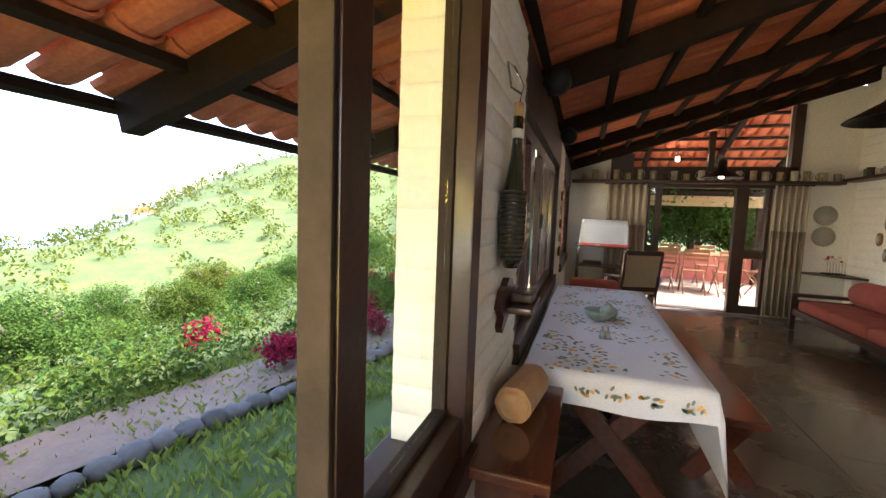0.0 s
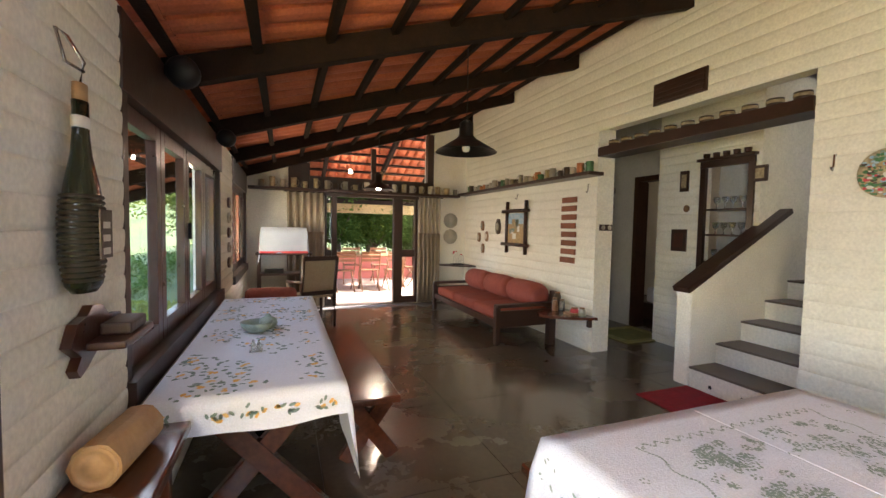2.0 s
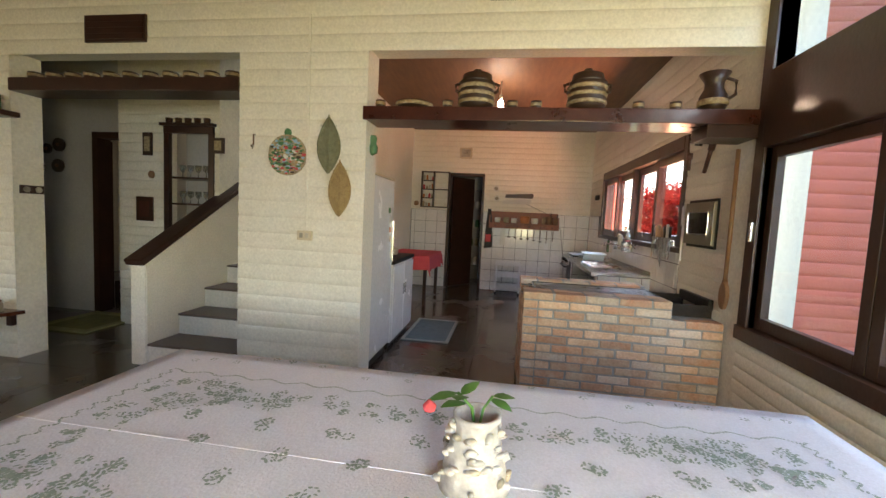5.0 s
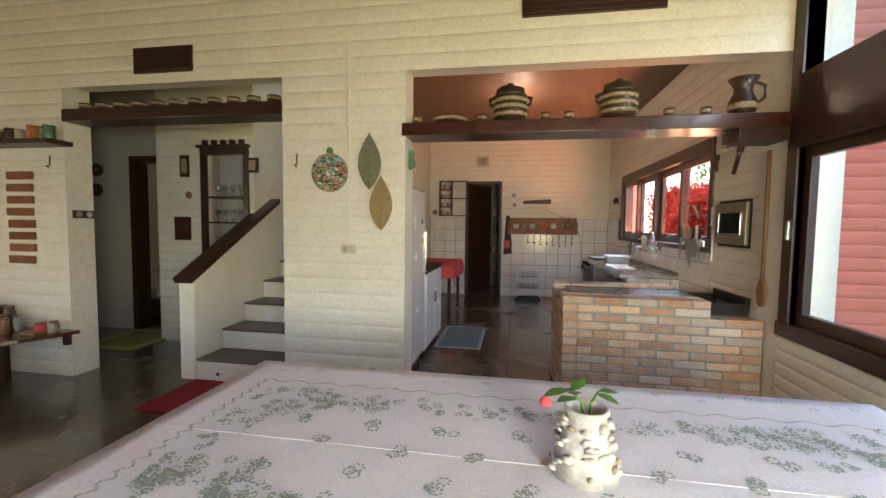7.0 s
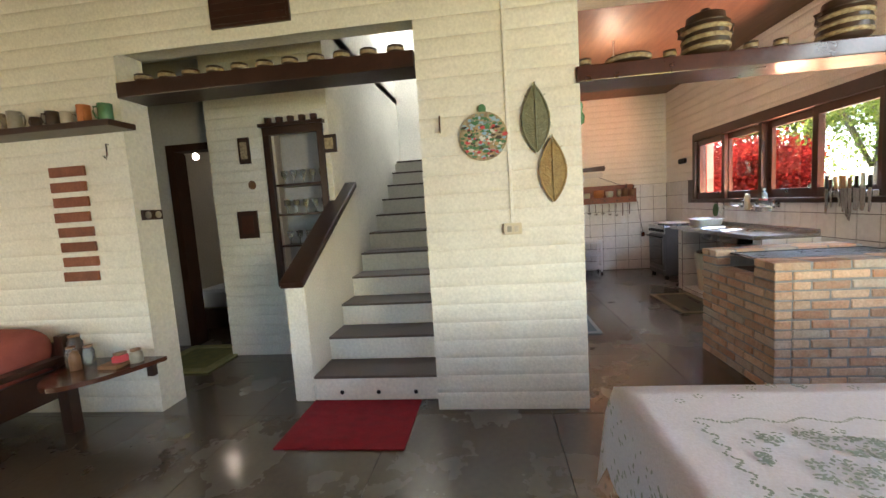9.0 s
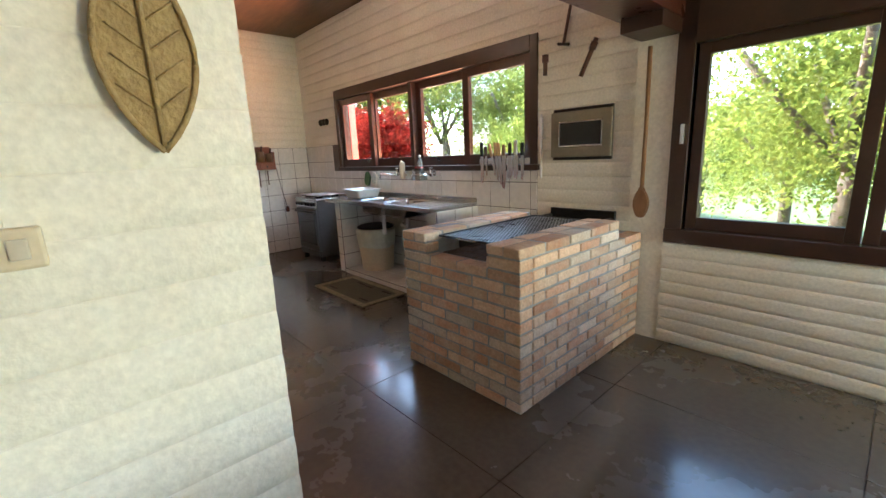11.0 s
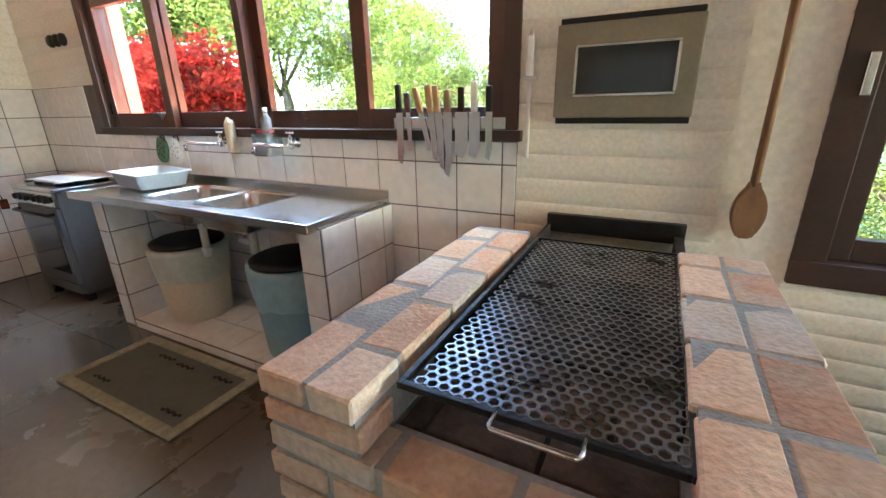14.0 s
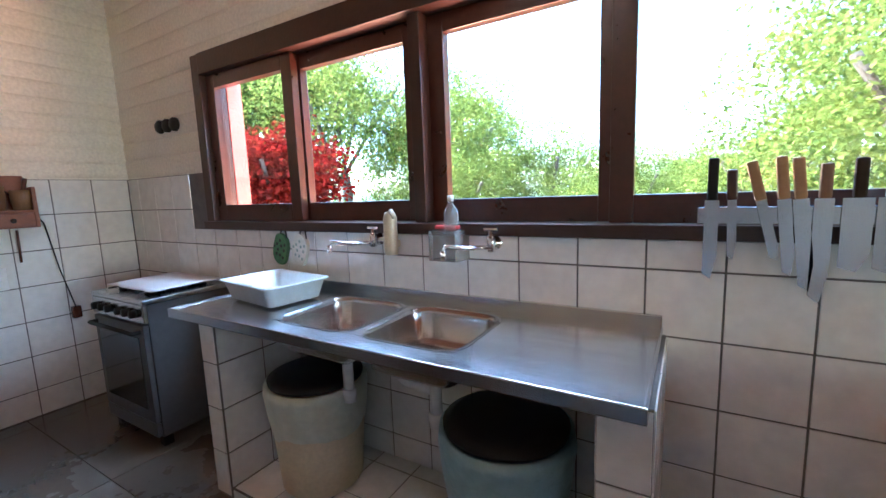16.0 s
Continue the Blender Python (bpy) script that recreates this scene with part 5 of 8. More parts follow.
lathe("back_bolster", [(0.0, -0.28), (0.11, -0.27), (0.145, -0.23), (0.15, 0.0), (0.145, 0.23), (0.11, 0.27), (0.0, 0.28)], SOFARED, ra, m=Matrix.Translation((0, 0.17, 0.52)) @ pose(0, 0, 0, 0, 90, 0))

# dining table with the green-printed cloth
tb = tagged(empty("dining_table", (1.825, 0.03, 0)), "large wooden dining table", "table")
box("tabletop", (-0.57, -1.095, 0.738), (0.57, 1.095, 0.778), BENCHWOOD, tb, bevel=0.008)
for x in (-0.5, 0.5):
    for y in (-1.0, 1.0):
        box("leg", (x - 0.04, y - 0.04, 0), (x + 0.04, y + 0.04, 0.738), BENCHWOOD, tb)
for x in (-0.5, 0.5):
    box("apron", (x - 0.012, -0.96, 0.65), (x + 0.012, 0.96, 0.738), BENCHWOOD, tb)
tcb = cloth_top("tablecloth", (1.24, -1.08), (2.405, 1.14), 0.790, (0.28, 0.20, 0.25, 0.25), CLOTHW, "white tablecloth printed with faded green wreaths", "tablecloth", seed=7)
r = random.Random(8)
sp, fine = [], []
TX, TY = 1.835, 0.03


def rosette(cx, cy, rad, petals, k):
    """A little ring of petals with a few loose leaves."""
    a0 = r.random() * 6.28
    for q in range(petals):
        a = a0 + 6.283 * q / petals
        sp.append((cx + rad * math.cos(a), cy + rad * math.sin(a), k * r.uniform(0.7, 1.1)))


def spray(cx, cy, n, sx, sy):
    for q in range(n):
        x, y = cx + r.uniform(-sx, sx), cy + r.uniform(-sy, sy)
        if noise.noise((x * 16, y * 16, 1.5)) > -0.22:
            rosette(x, y, r.uniform(0.006, 0.013), r.randint(3, 6), 0.55)


# wavy line, then a garland inside it with heavy corners, then scattered sprigs
for q in range(240):
    u = q / 239 * 2 - 1
    w = 0.010 * math.sin(u * 52)
    for side in (-1, 1):
        fine.append((TX + side * (0.372 + w), TY + u * 0.97, 0.5))
        if q % 2 == 0:
            fine.append((TX + u * 0.372, TY + side * (0.97 + w), 0.5))
for side in (-1, 1):
    for q in range(16):
        v = -0.86 + 1.72 * q / 15
        spray(TX + side * (0.255 + 0.012 * math.sin(q * 1.9)), TY + v, 15 if 3 < q < 12 else 26, 0.045 if 3 < q < 12 else 0.06, 0.055)
    for q in range(6):
        spray(TX - 0.2 + 0.08 * q, TY + side * 0.86, 20, 0.05, 0.06)
    for sx in (-1, 1):
        spray(TX + sx * 0.20, TY + side * 0.76, 46, 0.09, 0.11)
for q in range(14):
    for off in (-0.12, 0.0, 0.12):
        cx, cy = TX + off + r.uniform(-0.012, 0.012), TY - 0.68 + 0.104 * q + r.uniform(-0.012, 0.012)
        if (q + (off == 0.0)) % 2:
            for m_ in range(3):
                rosette(cx + r.uniform(-0.02, 0.02), cy + r.uniform(-0.026, 0.026), 0.014, 7, 0.62)
for k in range(40):
    x, y = TX + r.choice((-1, 1)) * r.uniform(0.47, 0.56), TY - 1.05 + 2.1 * r.random()
    rosette(x, y, 0.010, 5, 0.5)
scatter_shapes("line_print", tcb, GREENPRINT, fine, 0.7926, size=0.0115, seed=6)
scatter_shapes("wreath_print", tcb, GREENPRINT, sp, 0.7930, size=0.0125, seed=3)
bm = bmesh.new()
for k in range(380):
    y, z = r.uniform(-1.05, 1.12), 0.777 - 0.25 * r.random()
    if z < 0.70 and noise.noise((y * 4, z * 6, 0)) < -0.05:
        continue
    x = 1.24 - 0.016 - (0.790 - z) / 0.28 * 0.035
    s, a0 = r.uniform(0.005, 0.011), r.random() * 3
    bm.faces.new([bm.verts.new((x - 0.006, y + s * math.cos(b) * math.cos(a0) - 0.5 * s * math.sin(b) * math.sin(a0), z + s * math.cos(b) * math.sin(a0) + 0.5 * s * math.sin(b) * math.cos(a0))) for b in (0, 1.05, 2.1, 3.14, 4.2, 5.2)])
for k in range(300):
    x, z = r.uniform(1.26, 2.39), 0.777 - 0.23 * r.random()
    if z < 0.70 and noise.noise((x * 4, z * 6, 3)) < -0.05:
        continue
    y = 1.14 + 0.016 + (0.790 - z) / 0.25 * 0.035
    s, a0 = r.uniform(0.005, 0.011), r.random() * 3
    bm.faces.new([bm.verts.new((x + s * math.cos(b) * math.cos(a0) - 0.5 * s * math.sin(b) * math.sin(a0), y + 0.006, z + s * math.cos(b) * math.sin(a0) + 0.5 * s * math.sin(b) * math.cos(a0))) for b in (0, 1.05, 2.1, 3.14, 4.2, 5.2)])
link_mesh("border_print", bm, GREENPRINT, tcb)["kind"] = "stuff"
# pressed folds
for x in (1.835,):
    box("fold", (x - 0.0014, -1.07, 0.7885), (x + 0.0014, 1.13, 0.7913), CLOTHW, tcb, bevel=0.001)

SHELL = material("white_shell", (0.66, 0.65, 0.62), (0.38, 0.36, 0.34), 30, 0.5, 0.3, 90, vary=0.2)
LEAFG = material("rose_leaf_green", (0.09, 0.22, 0.04), (0.05, 0.14, 0.025), 14, 0.5, 0.2, 60)
vs = tagged(empty("shell_vase", (1.825, -0.066, 0.7945)), "white vase crusted with small shells", "vase")
lathe("body", [(0.0, 0.0), (0.064, 0.0), (0.058, 0.03), (0.050, 0.07), (0.043, 0.11), (0.036, 0.14), (0.042, 0.15), (0.042, 0.16), (0.036, 0.16), (0.031, 0.145), (0.0, 0.05)], SHELL, vs, n=24)
for k in range(70):
    a, z = rr.random() * 6.28, rr.uniform(0.0, 0.125)
    rad = 0.063 - 0.022 * z / 0.125
    bm = bmesh.new()
    bmesh.ops.create_icosphere(bm, subdivisions=1, radius=1)
    bm.transform(pose(rad * math.cos(a), rad * math.sin(a), z + 0.01, rr.uniform(0, 90), rr.uniform(0, 90), math.degrees(a)) @ Matrix.Diagonal((rr.uniform(0.004, 0.009), rr.uniform(0.008, 0.017), rr.uniform(0.006, 0.012), 1)))
    part("shell", bm, SHELL if k % 7 else CERAMIC, vs, smooth=True)
def leaf_mesh(parent, base, tip, width, mat, name="leaf"):
    bm = bmesh.new()
    base, tip = Vector(base), Vector(tip)
    d = tip - base
    side = d.cross(Vector((0, 0, 1)))
    side.normalize()
    up = side.cross(d).normalized()
    rows = []
    for t, w in ((0, 0.05), (0.25, 0.8), (0.5, 1.0), (0.78, 0.6), (1, 0.04)):
        p = base + d * t + up * 0.12 * d.length * math.sin(math.pi * t)
        rows.append([bm.verts.new(p + side * width * w * s - up * 0.18 * width * abs(s) * w) for s in (-0.5, 0, 0.5)])
    for a, b in zip(rows, rows[1:]):
        bm.faces.new((a[0], a[1], b[1], b[0]))
        bm.faces.new((a[1], a[2], b[2], b[1]))
    return part(name, bm, mat, parent, smooth=True)


vs.scale = (1.22, 1.22, 0.98)
tube("stem", [(0, 0, 0.10), (0.0, 0.01, 0.17), (-0.01, 0.035, 0.205)], 0.003, LEAFG, vs)
tube("stem", [(0, 0, 0.10), (0.01, -0.01, 0.165), (0.02, -0.025, 0.19)], 0.0025, LEAFG, vs)
for b, t, w in (((-0.01, 0.035, 0.205), (-0.03, 0.085, 0.19), 0.032), ((-0.01, 0.03, 0.20), (0.02, 0.0, 0.22), 0.028), ((-0.01, 0.03, 0.20), (-0.05, 0.03, 0.21), 0.032), ((0.02, -0.025, 0.19), (0.03, -0.065, 0.185), 0.028), ((0.02, -0.02, 0.185), (0.0, -0.06, 0.17), 0.028), ((0.0, 0.02, 0.18), (-0.04, 0.06, 0.185), 0.028)):
    leaf_mesh(vs, b, t, w, LEAFG)
lathe("rosebud", [(0.0, 0.0), (0.010, 0.006), (0.012, 0.016), (0.004, 0.028), (0.0, 0.029)], PINKRED, vs, "small red rosebud", 10, loc=(-0.03, 0.080, 0.165))
ch = tagged(empty("dining_chair", (1.60, 1.42, 0), 0), "dark wooden bench seat beside the dining table", "stool")
box("seat", (-0.17, -0.12, 0.42), (0.17, 0.12, 0.46), BENCHWOOD, ch, bevel=0.008)
for x in (-0.13, 0.13):
    for y in (-0.09, 0.09):
        box("leg", (x - 0.018, y - 0.018, 0), (x + 0.018, y + 0.018, 0.42), BENCHWOOD, ch)

# mats and hall
def soft_mat(name, lo, hi, mat, edge, label, border=0.06, seed=0):
    m = tagged(empty(name, (lo[0], lo[1], 0.001)), label, "mat")
    w, d = hi[0] - lo[0], hi[1] - lo[1]
    bm = bmesh.new()
    n = 12
    g = [[bm.verts.new((w * i / n + 0.008 * noise.noise((i, j, seed)), d * j / n + 0.008 * noise.noise((j, i, seed + 3)), 0.009 + 0.004 * noise.noise((i * 0.7, j * 0.7, seed)))) for j in range(n + 1)] for i in range(n + 1)]
    for i in range(n):
        for j in range(n):
            bm.faces.new((g[i][j], g[i + 1][j], g[i + 1][j + 1], g[i][j + 1]))
    ex = bmesh.ops.extrude_face_region(bm, geom=bm.faces[:])
    for v in [q for q in ex["geom"] if isinstance(q, bmesh.types.BMVert)]:
        v.co.z = 0.0
    bmesh.ops.recalc_face_normals(bm, faces=bm.faces)
    part("mat", bm, mat, m)
    if edge:
        b = border
        for k, (a, c) in enumerate((((0, 0), (w, b)), ((0, d - b), (w, d)), ((0, b), (b, d - b)), ((w - b, b), (w, d - b)))):
            box("border", (a[0], a[1], 0.002), (c[0], c[1], 0.017), edge, m, bevel=0.004)
    return m


soft_mat("red_mat", (3.345, 2.02), (3.94, 2.80), MATRED, None, "crimson cotton mat on the floor before the stairs", seed=1)
soft_mat("kitchen_mat", (5.30, 0.45), (6.27, 0.97), BLUEMAT, material("pale_mat_edge", (0.40, 0.46, 0.46), (0.30, 0.36, 0.36), 20, 0.95, 0.4, 100), "blue-grey mat on the kitchen floor", 0.035, seed=2)
sm = soft_mat("sink_mat", (5.90, -1.02), (6.85, -0.54), GREYMAT, MATEDGE, "grey-green rubber mat with a cream border", 0.055, seed=3)
for x, y in ((0.16, 0.11), (0.45, 0.12), (0.74, 0.37), (0.16, 0.37), (0.62, 0.11)):
    for k in range(6):
        box("motif", (x + 0.022 * k - 0.06, y - 0.008 + 0.008 * (k % 2), 0.012), (x + 0.022 * k - 0.046, y + 0.004 + 0.008 * (k % 2), 0.0195), BLACK, sm, bevel=0)
soft_mat("hall_rug", (4.50, 4.05), (5.25, 4.75), OLIVERUG, material("yellow_rug_stripe", (0.42, 0.40, 0.20), (0.30, 0.30, 0.14), 14, 0.95, 0.4, 100), "olive and yellow striped rug before the bedroom door", 0.09, seed=4)

cab = tagged(empty("wall_cabinet", (4.95, 3.24, 0.70)), "dark framed glazed cabinet of glasses set in the wall", "cabinet")
for y in (-0.29, 0.23):
    box("frame", (-0.03, y, 0), (0.02, y + 0.06, 1.46), DARKWOOD, cab)
box("frame", (-0.035, -0.29, 1.40), (0.02, 0.29, 1.47), DARKWOOD, cab)
box("frame", (-0.03, -0.29, -0.02), (0.02, 0.29, 0.04), DARKWOOD, cab)
box("top_board", (-0.07, -0.31, 1.47), (0.02, 0.31, 1.50), DARKWOOD, cab)
box("back", (0.30, -0.3, -0.02), (0.32, 0.3, 1.5), SHADEGREY, cab)
for z in (0.35, 0.65, 0.93):
    box("shelf", (0.02, -0.25, z), (0.30, 0.25, z + 0.02), DARKWOOD, cab)
    for k in range(5):
        lathe("glass", [(0.0, 0.0), (0.025, 0.0), (0.006, 0.006), (0.005, 0.05), (0.03, 0.08), (0.032, 0.13), (0.029, 0.13), (0.0, 0.07)], CLEAR, cab, n=12, loc=(0.12, -0.19 + 0.095 * k, z + 0.021))
for k in range(5):
    lathe("cup", [(0.0, 0), (0.03, 0), (0.035, 0.05), (0.03, 0.05), (0.0, 0.01)], REDWOOD, cab, n=12, loc=(-0.03, -0.22 + 0.11 * k, 1.501))
for y, z, w_, h_, mt in ((3.73, 1.98, 0.055, 0.12, POTBAND), (2.985, 2.03, 0.0, 0, None), (3.77, 1.29, 0.10, 0.13, REDWOOD)):
    if not mt:
        continue
    pc = tagged(empty("small_picture", (4.942, y, z)), "small dark framed picture on the white hall wall", "picture", "hall pictures")
    box("frame", (-0.02, -w_, -h_), (0.0, w_, h_), DARKWOOD, pc)
    box("picture", (-0.023, -w_ * 0.6, -h_ * 0.65), (-0.02, w_ * 0.6, h_ * 0.65), mt, pc, bevel=0)
pc = tagged(empty("small_picture", (4.942, 2.90, 1.98)), "small dark framed tile picture beside the cabinet", "picture", "hall pictures")
box("frame", (-0.02, -0.07, -0.08), (0.0, 0.065, 0.08), DARKWOOD, pc)
box("picture", (-0.023, -0.04, -0.05), (-0.02, 0.04, 0.05), POTBAND, pc, bevel=0)
md = tagged(empty("medallion", (4.942, 3.69, 1.66)), "small round brass medallion on the hall wall", "medallion")
plate_shape("disc", ring_outline(0.035, 0.04, 16), 0.015, SPOONWOOD, md, on(ON_EAST, 0, 0, 0))
for k, (y, z) in enumerate(((5.45, 1.95), (5.30, 1.75), (5.55, 1.72), (5.28, 2.0))):
    md = tagged(empty("copper_pan", (5.294, y, z)), "dark round copper pan hung on the grey hall wall", "pan", "hall pans")
    plate_shape("disc", ring_outline(0.06 + 0.02 * (k % 2), 0.06 + 0.02 * (k % 2), 18), 0.025, POTDARK, md, on(ON_EAST, 0, 0, 0))
    plate_shape("boss", ring_outline(0.02, 0.02, 10), 0.012, SPOONWOOD, md, on(ON_EAST, -0.025, 0, 0))
bed = tagged(empty("bed", (6.9, 4.6, 0)), "white covered bed in the dim bedroom", "bed")
box("mattress", (-0.9, -0.45, 0.25), (0.9, 0.6, 0.5), CLOTHW, bed, bevel=0.05)
box("frame", (-0.95, -0.5, 0.0), (0.95, 0.65, 0.25), DARKWOOD, bed)
bl = tagged(empty("ceiling_bulb", (6.6, 5.46, 2.20)), "lit bare bulb in the bedroom", "lamp")
lathe("bulb", [(0.0, 0.0), (0.03, 0.01), (0.04, 0.04), (0.02, 0.08), (0.0, 0.09)], DIMBULB, bl)
tube("cable", [(0, 0, 0.08), (0, 0, 0.80)], 0.004, BLACK, bl)


# ---- kitchen ----
# brick grill
gr = tagged(empty("brick_grill", (0, 0, 0)), "free-standing brick barbecue with a perforated black grate", "barbecue")
GX0, GX1, GY0, GY1 = 3.950, 4.845, -1.575, -0.252
CH = 0.865 / 14


def mortar_block(lo, hi):
    box("mortar", lo, hi, MORTAR, gr, bevel=0)


I = 0.008
mortar_block((GX0 + I, GY0, 0), (GX0 + 0.214 - 0.004, GY1 - I, 12 * CH - I))
mortar_block((GX1 - 0.215 + 0.004, GY0, 0), (GX1 - I, GY1 - I, 12 * CH - I))
mortar_block((GX0 + 0.214, GY1 - 0.11, 0), (GX1 - 0.215, GY1 - I, 12 * CH - I))
mortar_block((GX0 + I, -1.245, 12 * CH - I), (GX0 + 0.214 - I, GY1 - I, 14 * CH - I))
mortar_block((GX1 - 0.215 + I, -1.275, 12 * CH - I), (GX1 - I, GY1 - I, 14 * CH - I))
box("fire_floor", (GX0 + 0.214, GY0, 0.30), (GX1 - 0.215, GY1 - 0.11, 0.722), SOOT, gr, bevel=0)
box("fire_lining", (GX0 + 0.185, GY0, 0.60), (GX0 + 0.2147, GY1 - 0.28, 0.82), SOOT, gr, bevel=0)
box("fire_lining", (GX1 - 0.222, GY0, 0.60), (GX1 - 0.208, GY1 - 0.28, 0.82), SOOT, gr, bevel=0)
brick_meshes = {}


def brick_mesh(sx, sy, sz, v):
    key = (round(sx, 3), round(sy, 3), round(sz, 3), v)
    if key not in brick_meshes:
        q = random.Random(v * 7 + int(sx * 1000))
        bm = bmesh.new()
        bmesh.ops.create_cube(bm, size=1.0)
        for w in bm.verts:
            w.co = Vector((w.co.x * sx, w.co.y * sy, w.co.z * sz)) + Vector((q.uniform(-1, 1), q.uniform(-1, 1), q.uniform(-1, 1))) * 0.0026
        bmesh.ops.bevel(bm, geom=bm.edges[:], offset=0.0045, segments=1, affect="EDGES")
        me = bpy.data.meshes.new("brick")
        bm.to_mesh(me)
        bm.free()
        me.materials.append([BRICK, BRICK, BRICKGREY, BRICKRED, BRICK][v % 5])
        brick_meshes[key] = me
    return brick_meshes[key]


rb = random.Random(21)


def lay(cx, cy, cz, sx, sy, sz=CH - 0.0125):
    ob = new("brick", brick_mesh(sx, sy, sz, rb.randrange(9)))
    ob.parent = gr
    ob.matrix_world = pose(cx + rb.uniform(-0.002, 0.002), cy + rb.uniform(-0.002, 0.002), cz + rb.uniform(-0.0015, 0.0015), rb.uniform(-0.5, 0.5), rb.uniform(-0.5, 0.5), rb.uniform(-0.7, 0.7))


def run_bricks(u0, u1, first, length=0.205, joint=0.013):
    """Stretcher pieces along a course, the first one cut short on alternate courses."""
    u, out, L = u0, [], first
    while u < u1 - 0.03:
        e = min(u + L, u1)
        if u1 - e < 0.05:
            e = u1
        out.append((u, e - (joint if e < u1 else 0)))
        u, L = e, length + joint
    return out


for c in range(14):
    z = CH * (c + 0.5)
    first = 0.218 if c % 2 else 0.108
    yend = GY0 if c < 12 else -1.24
    front_spans = [(GX0, GX1)] if c < 12 else [(GX0, GX0 + 0.214), (GX1 - 0.215, GX1)]
    if c < 12:
        for a, b in front_spans:
            for u, e in run_bricks(a, b, first):
                lay((u + e) / 2, GY1 - 0.05, z, e - u, 0.1)
        for xs in (GX0 + 0.05, GX1 - 0.05):
            for u, e in run_bricks(-(GY1 - 0.108), -yend, 0.218 if c % 2 == 0 else 0.11):
                lay(xs, -(u + e) / 2, z, 0.1, e - u)
    elif c == 12:
        for a, b in front_spans:
            lay((a + b) / 2, GY1 - 0.05, z, b - a, 0.1)
        for xs in (GX0 + 0.05, GX1 - 0.05):
            for u, e in run_bricks(-(GY1 - 0.108), -yend, 0.218):
                lay(xs, -(u + e) / 2, z, 0.1, e - u)
        for xs in (GX0 + 0.157, GX1 - 0.16):
            for u, e in run_bricks(-(GY1 - 0.108), -yend, 0.18):
                lay(xs, -(u + e) / 2, z, 0.085, e - u)
    else:
        for xs, w in ((GX0 + 0.052, 0.104), (GX0 + 0.162, 0.102), (GX1 - 0.053, 0.106), (GX1 - 0.164, 0.098)):
            for u, e in run_bricks(-GY1, -yend, 0.218 if w > 0.1 else 0.15):
                lay(xs, -(u + e) / 2, z, w, e - u)

# perforated grate
gt = tagged(empty("grill_grate", (4.382, -0.805, 0.838)), "black perforated steel grate with a bent wire handle", "grate")
px, gw_, gh_ = 0.0235, 0.46, 0.92
verts, faces = [], []
nx_, ny_ = int(gw_ / px), int(gh_ / (px * 0.866))
for j in range(ny_):
    for i in range(nx_ - (j % 2)):
        cx = -gw_ / 2 + px * (i + 0.5 + 0.5 * (j % 2))
        cy = -gh_ / 2 + px * 0.866 * (j + 0.5)
        k = len(verts)
        ro = px / math.sqrt(3) * 1.001
        for q in range(6):
            a = math.pi / 6 + q * math.pi / 3
            verts.append((cx + ro * math.cos(a), cy + ro * math.sin(a), 0.003))
        for q in range(6):
            a = math.pi / 6 + q * math.pi / 3
            verts.append((cx + ro * 0.74 * math.cos(a), cy + ro * 0.74 * math.sin(a), 0.003))
        for q in range(6):
            a = math.pi / 6 + q * math.pi / 3
            verts.append((cx + ro * 0.74 * math.cos(a), cy + ro * 0.74 * math.sin(a), -0.001))
        for q in range(6):
            w = (q + 1) % 6
            faces.append((k + q, k + w, k + 6 + w, k + 6 + q))
            faces.append((k + 6 + q, k + 6 + w, k + 12 + w, k + 12 + q))
me = bpy.data.meshes.new("perforated_sheet")
me.from_pydata(verts, [], faces)
wb_ = bmesh.new()
wb_.from_mesh(me)
bmesh.ops.remove_doubles(wb_, verts=wb_.verts, dist=0.0004)
wb_.to_mesh(me)
wb_.free()
GRATE = material("oily_black_steel", (0.30, 0.30, 0.31), (0.14, 0.14, 0.145), 10, 0.30, 0.15, 60, metal=0.9, stain=0.1)
me.materials.append(GRATE)
sh = new("perforated_sheet", me)
sh.parent = gt
for lo, hi in (((-0.24, -0.475, -0.006), (-0.228, 0.475, 0.007)), ((0.228, -0.475, -0.006), (0.24, 0.475, 0.007)), ((-0.228, -0.475, -0.006), (0.228, -0.462, 0.007)), ((-0.228, 0.462, -0.006), (0.228, 0.475, 0.007))):
    box("rim", lo, hi, BLACKMETAL, gt, bevel=0.002)
tube("handle", [(-0.09, 0.47, 0.006), (-0.09, 0.505, 0.008), (-0.085, 0.512, 0.008), (0.045, 0.512, 0.008), (0.05, 0.505, 0.008), (0.05, 0.47, 0.006)], 0.0045, STEEL, gt, "bent wire handle")
gt.scale = (0.95, 0.975, 1.0)
fl = tagged(box("flue_plate", (4.13, GY0 - 0.004, 0.79), (4.64, -1.545, 0.865), BLACKMETAL), "black iron flue plate against the white wall", "flue plate")
SOOTBRICK = material("soot_stained_brick", (0.16, 0.105, 0.075), (0.045, 0.034, 0.028), 9, 0.9, 0.5, 60, vary=0.3, stain=0.2)
for k in range(10):
    ya = GY1 - 0.118 - 0.108 * k
    xa = 4.162 - (0.1 if k % 2 else 0.0)
    while xa < 4.61:
        lo_, hi_ = max(xa, 4.162), min(xa + 0.2, 4.622)
        if hi_ - lo_ > 0.03:
            box("fire_brick", (lo_, ya - 0.098, 0.66), (hi_, ya, 0.733), SOOTBRICK, gr, bevel=0.006)
        xa += 0.211

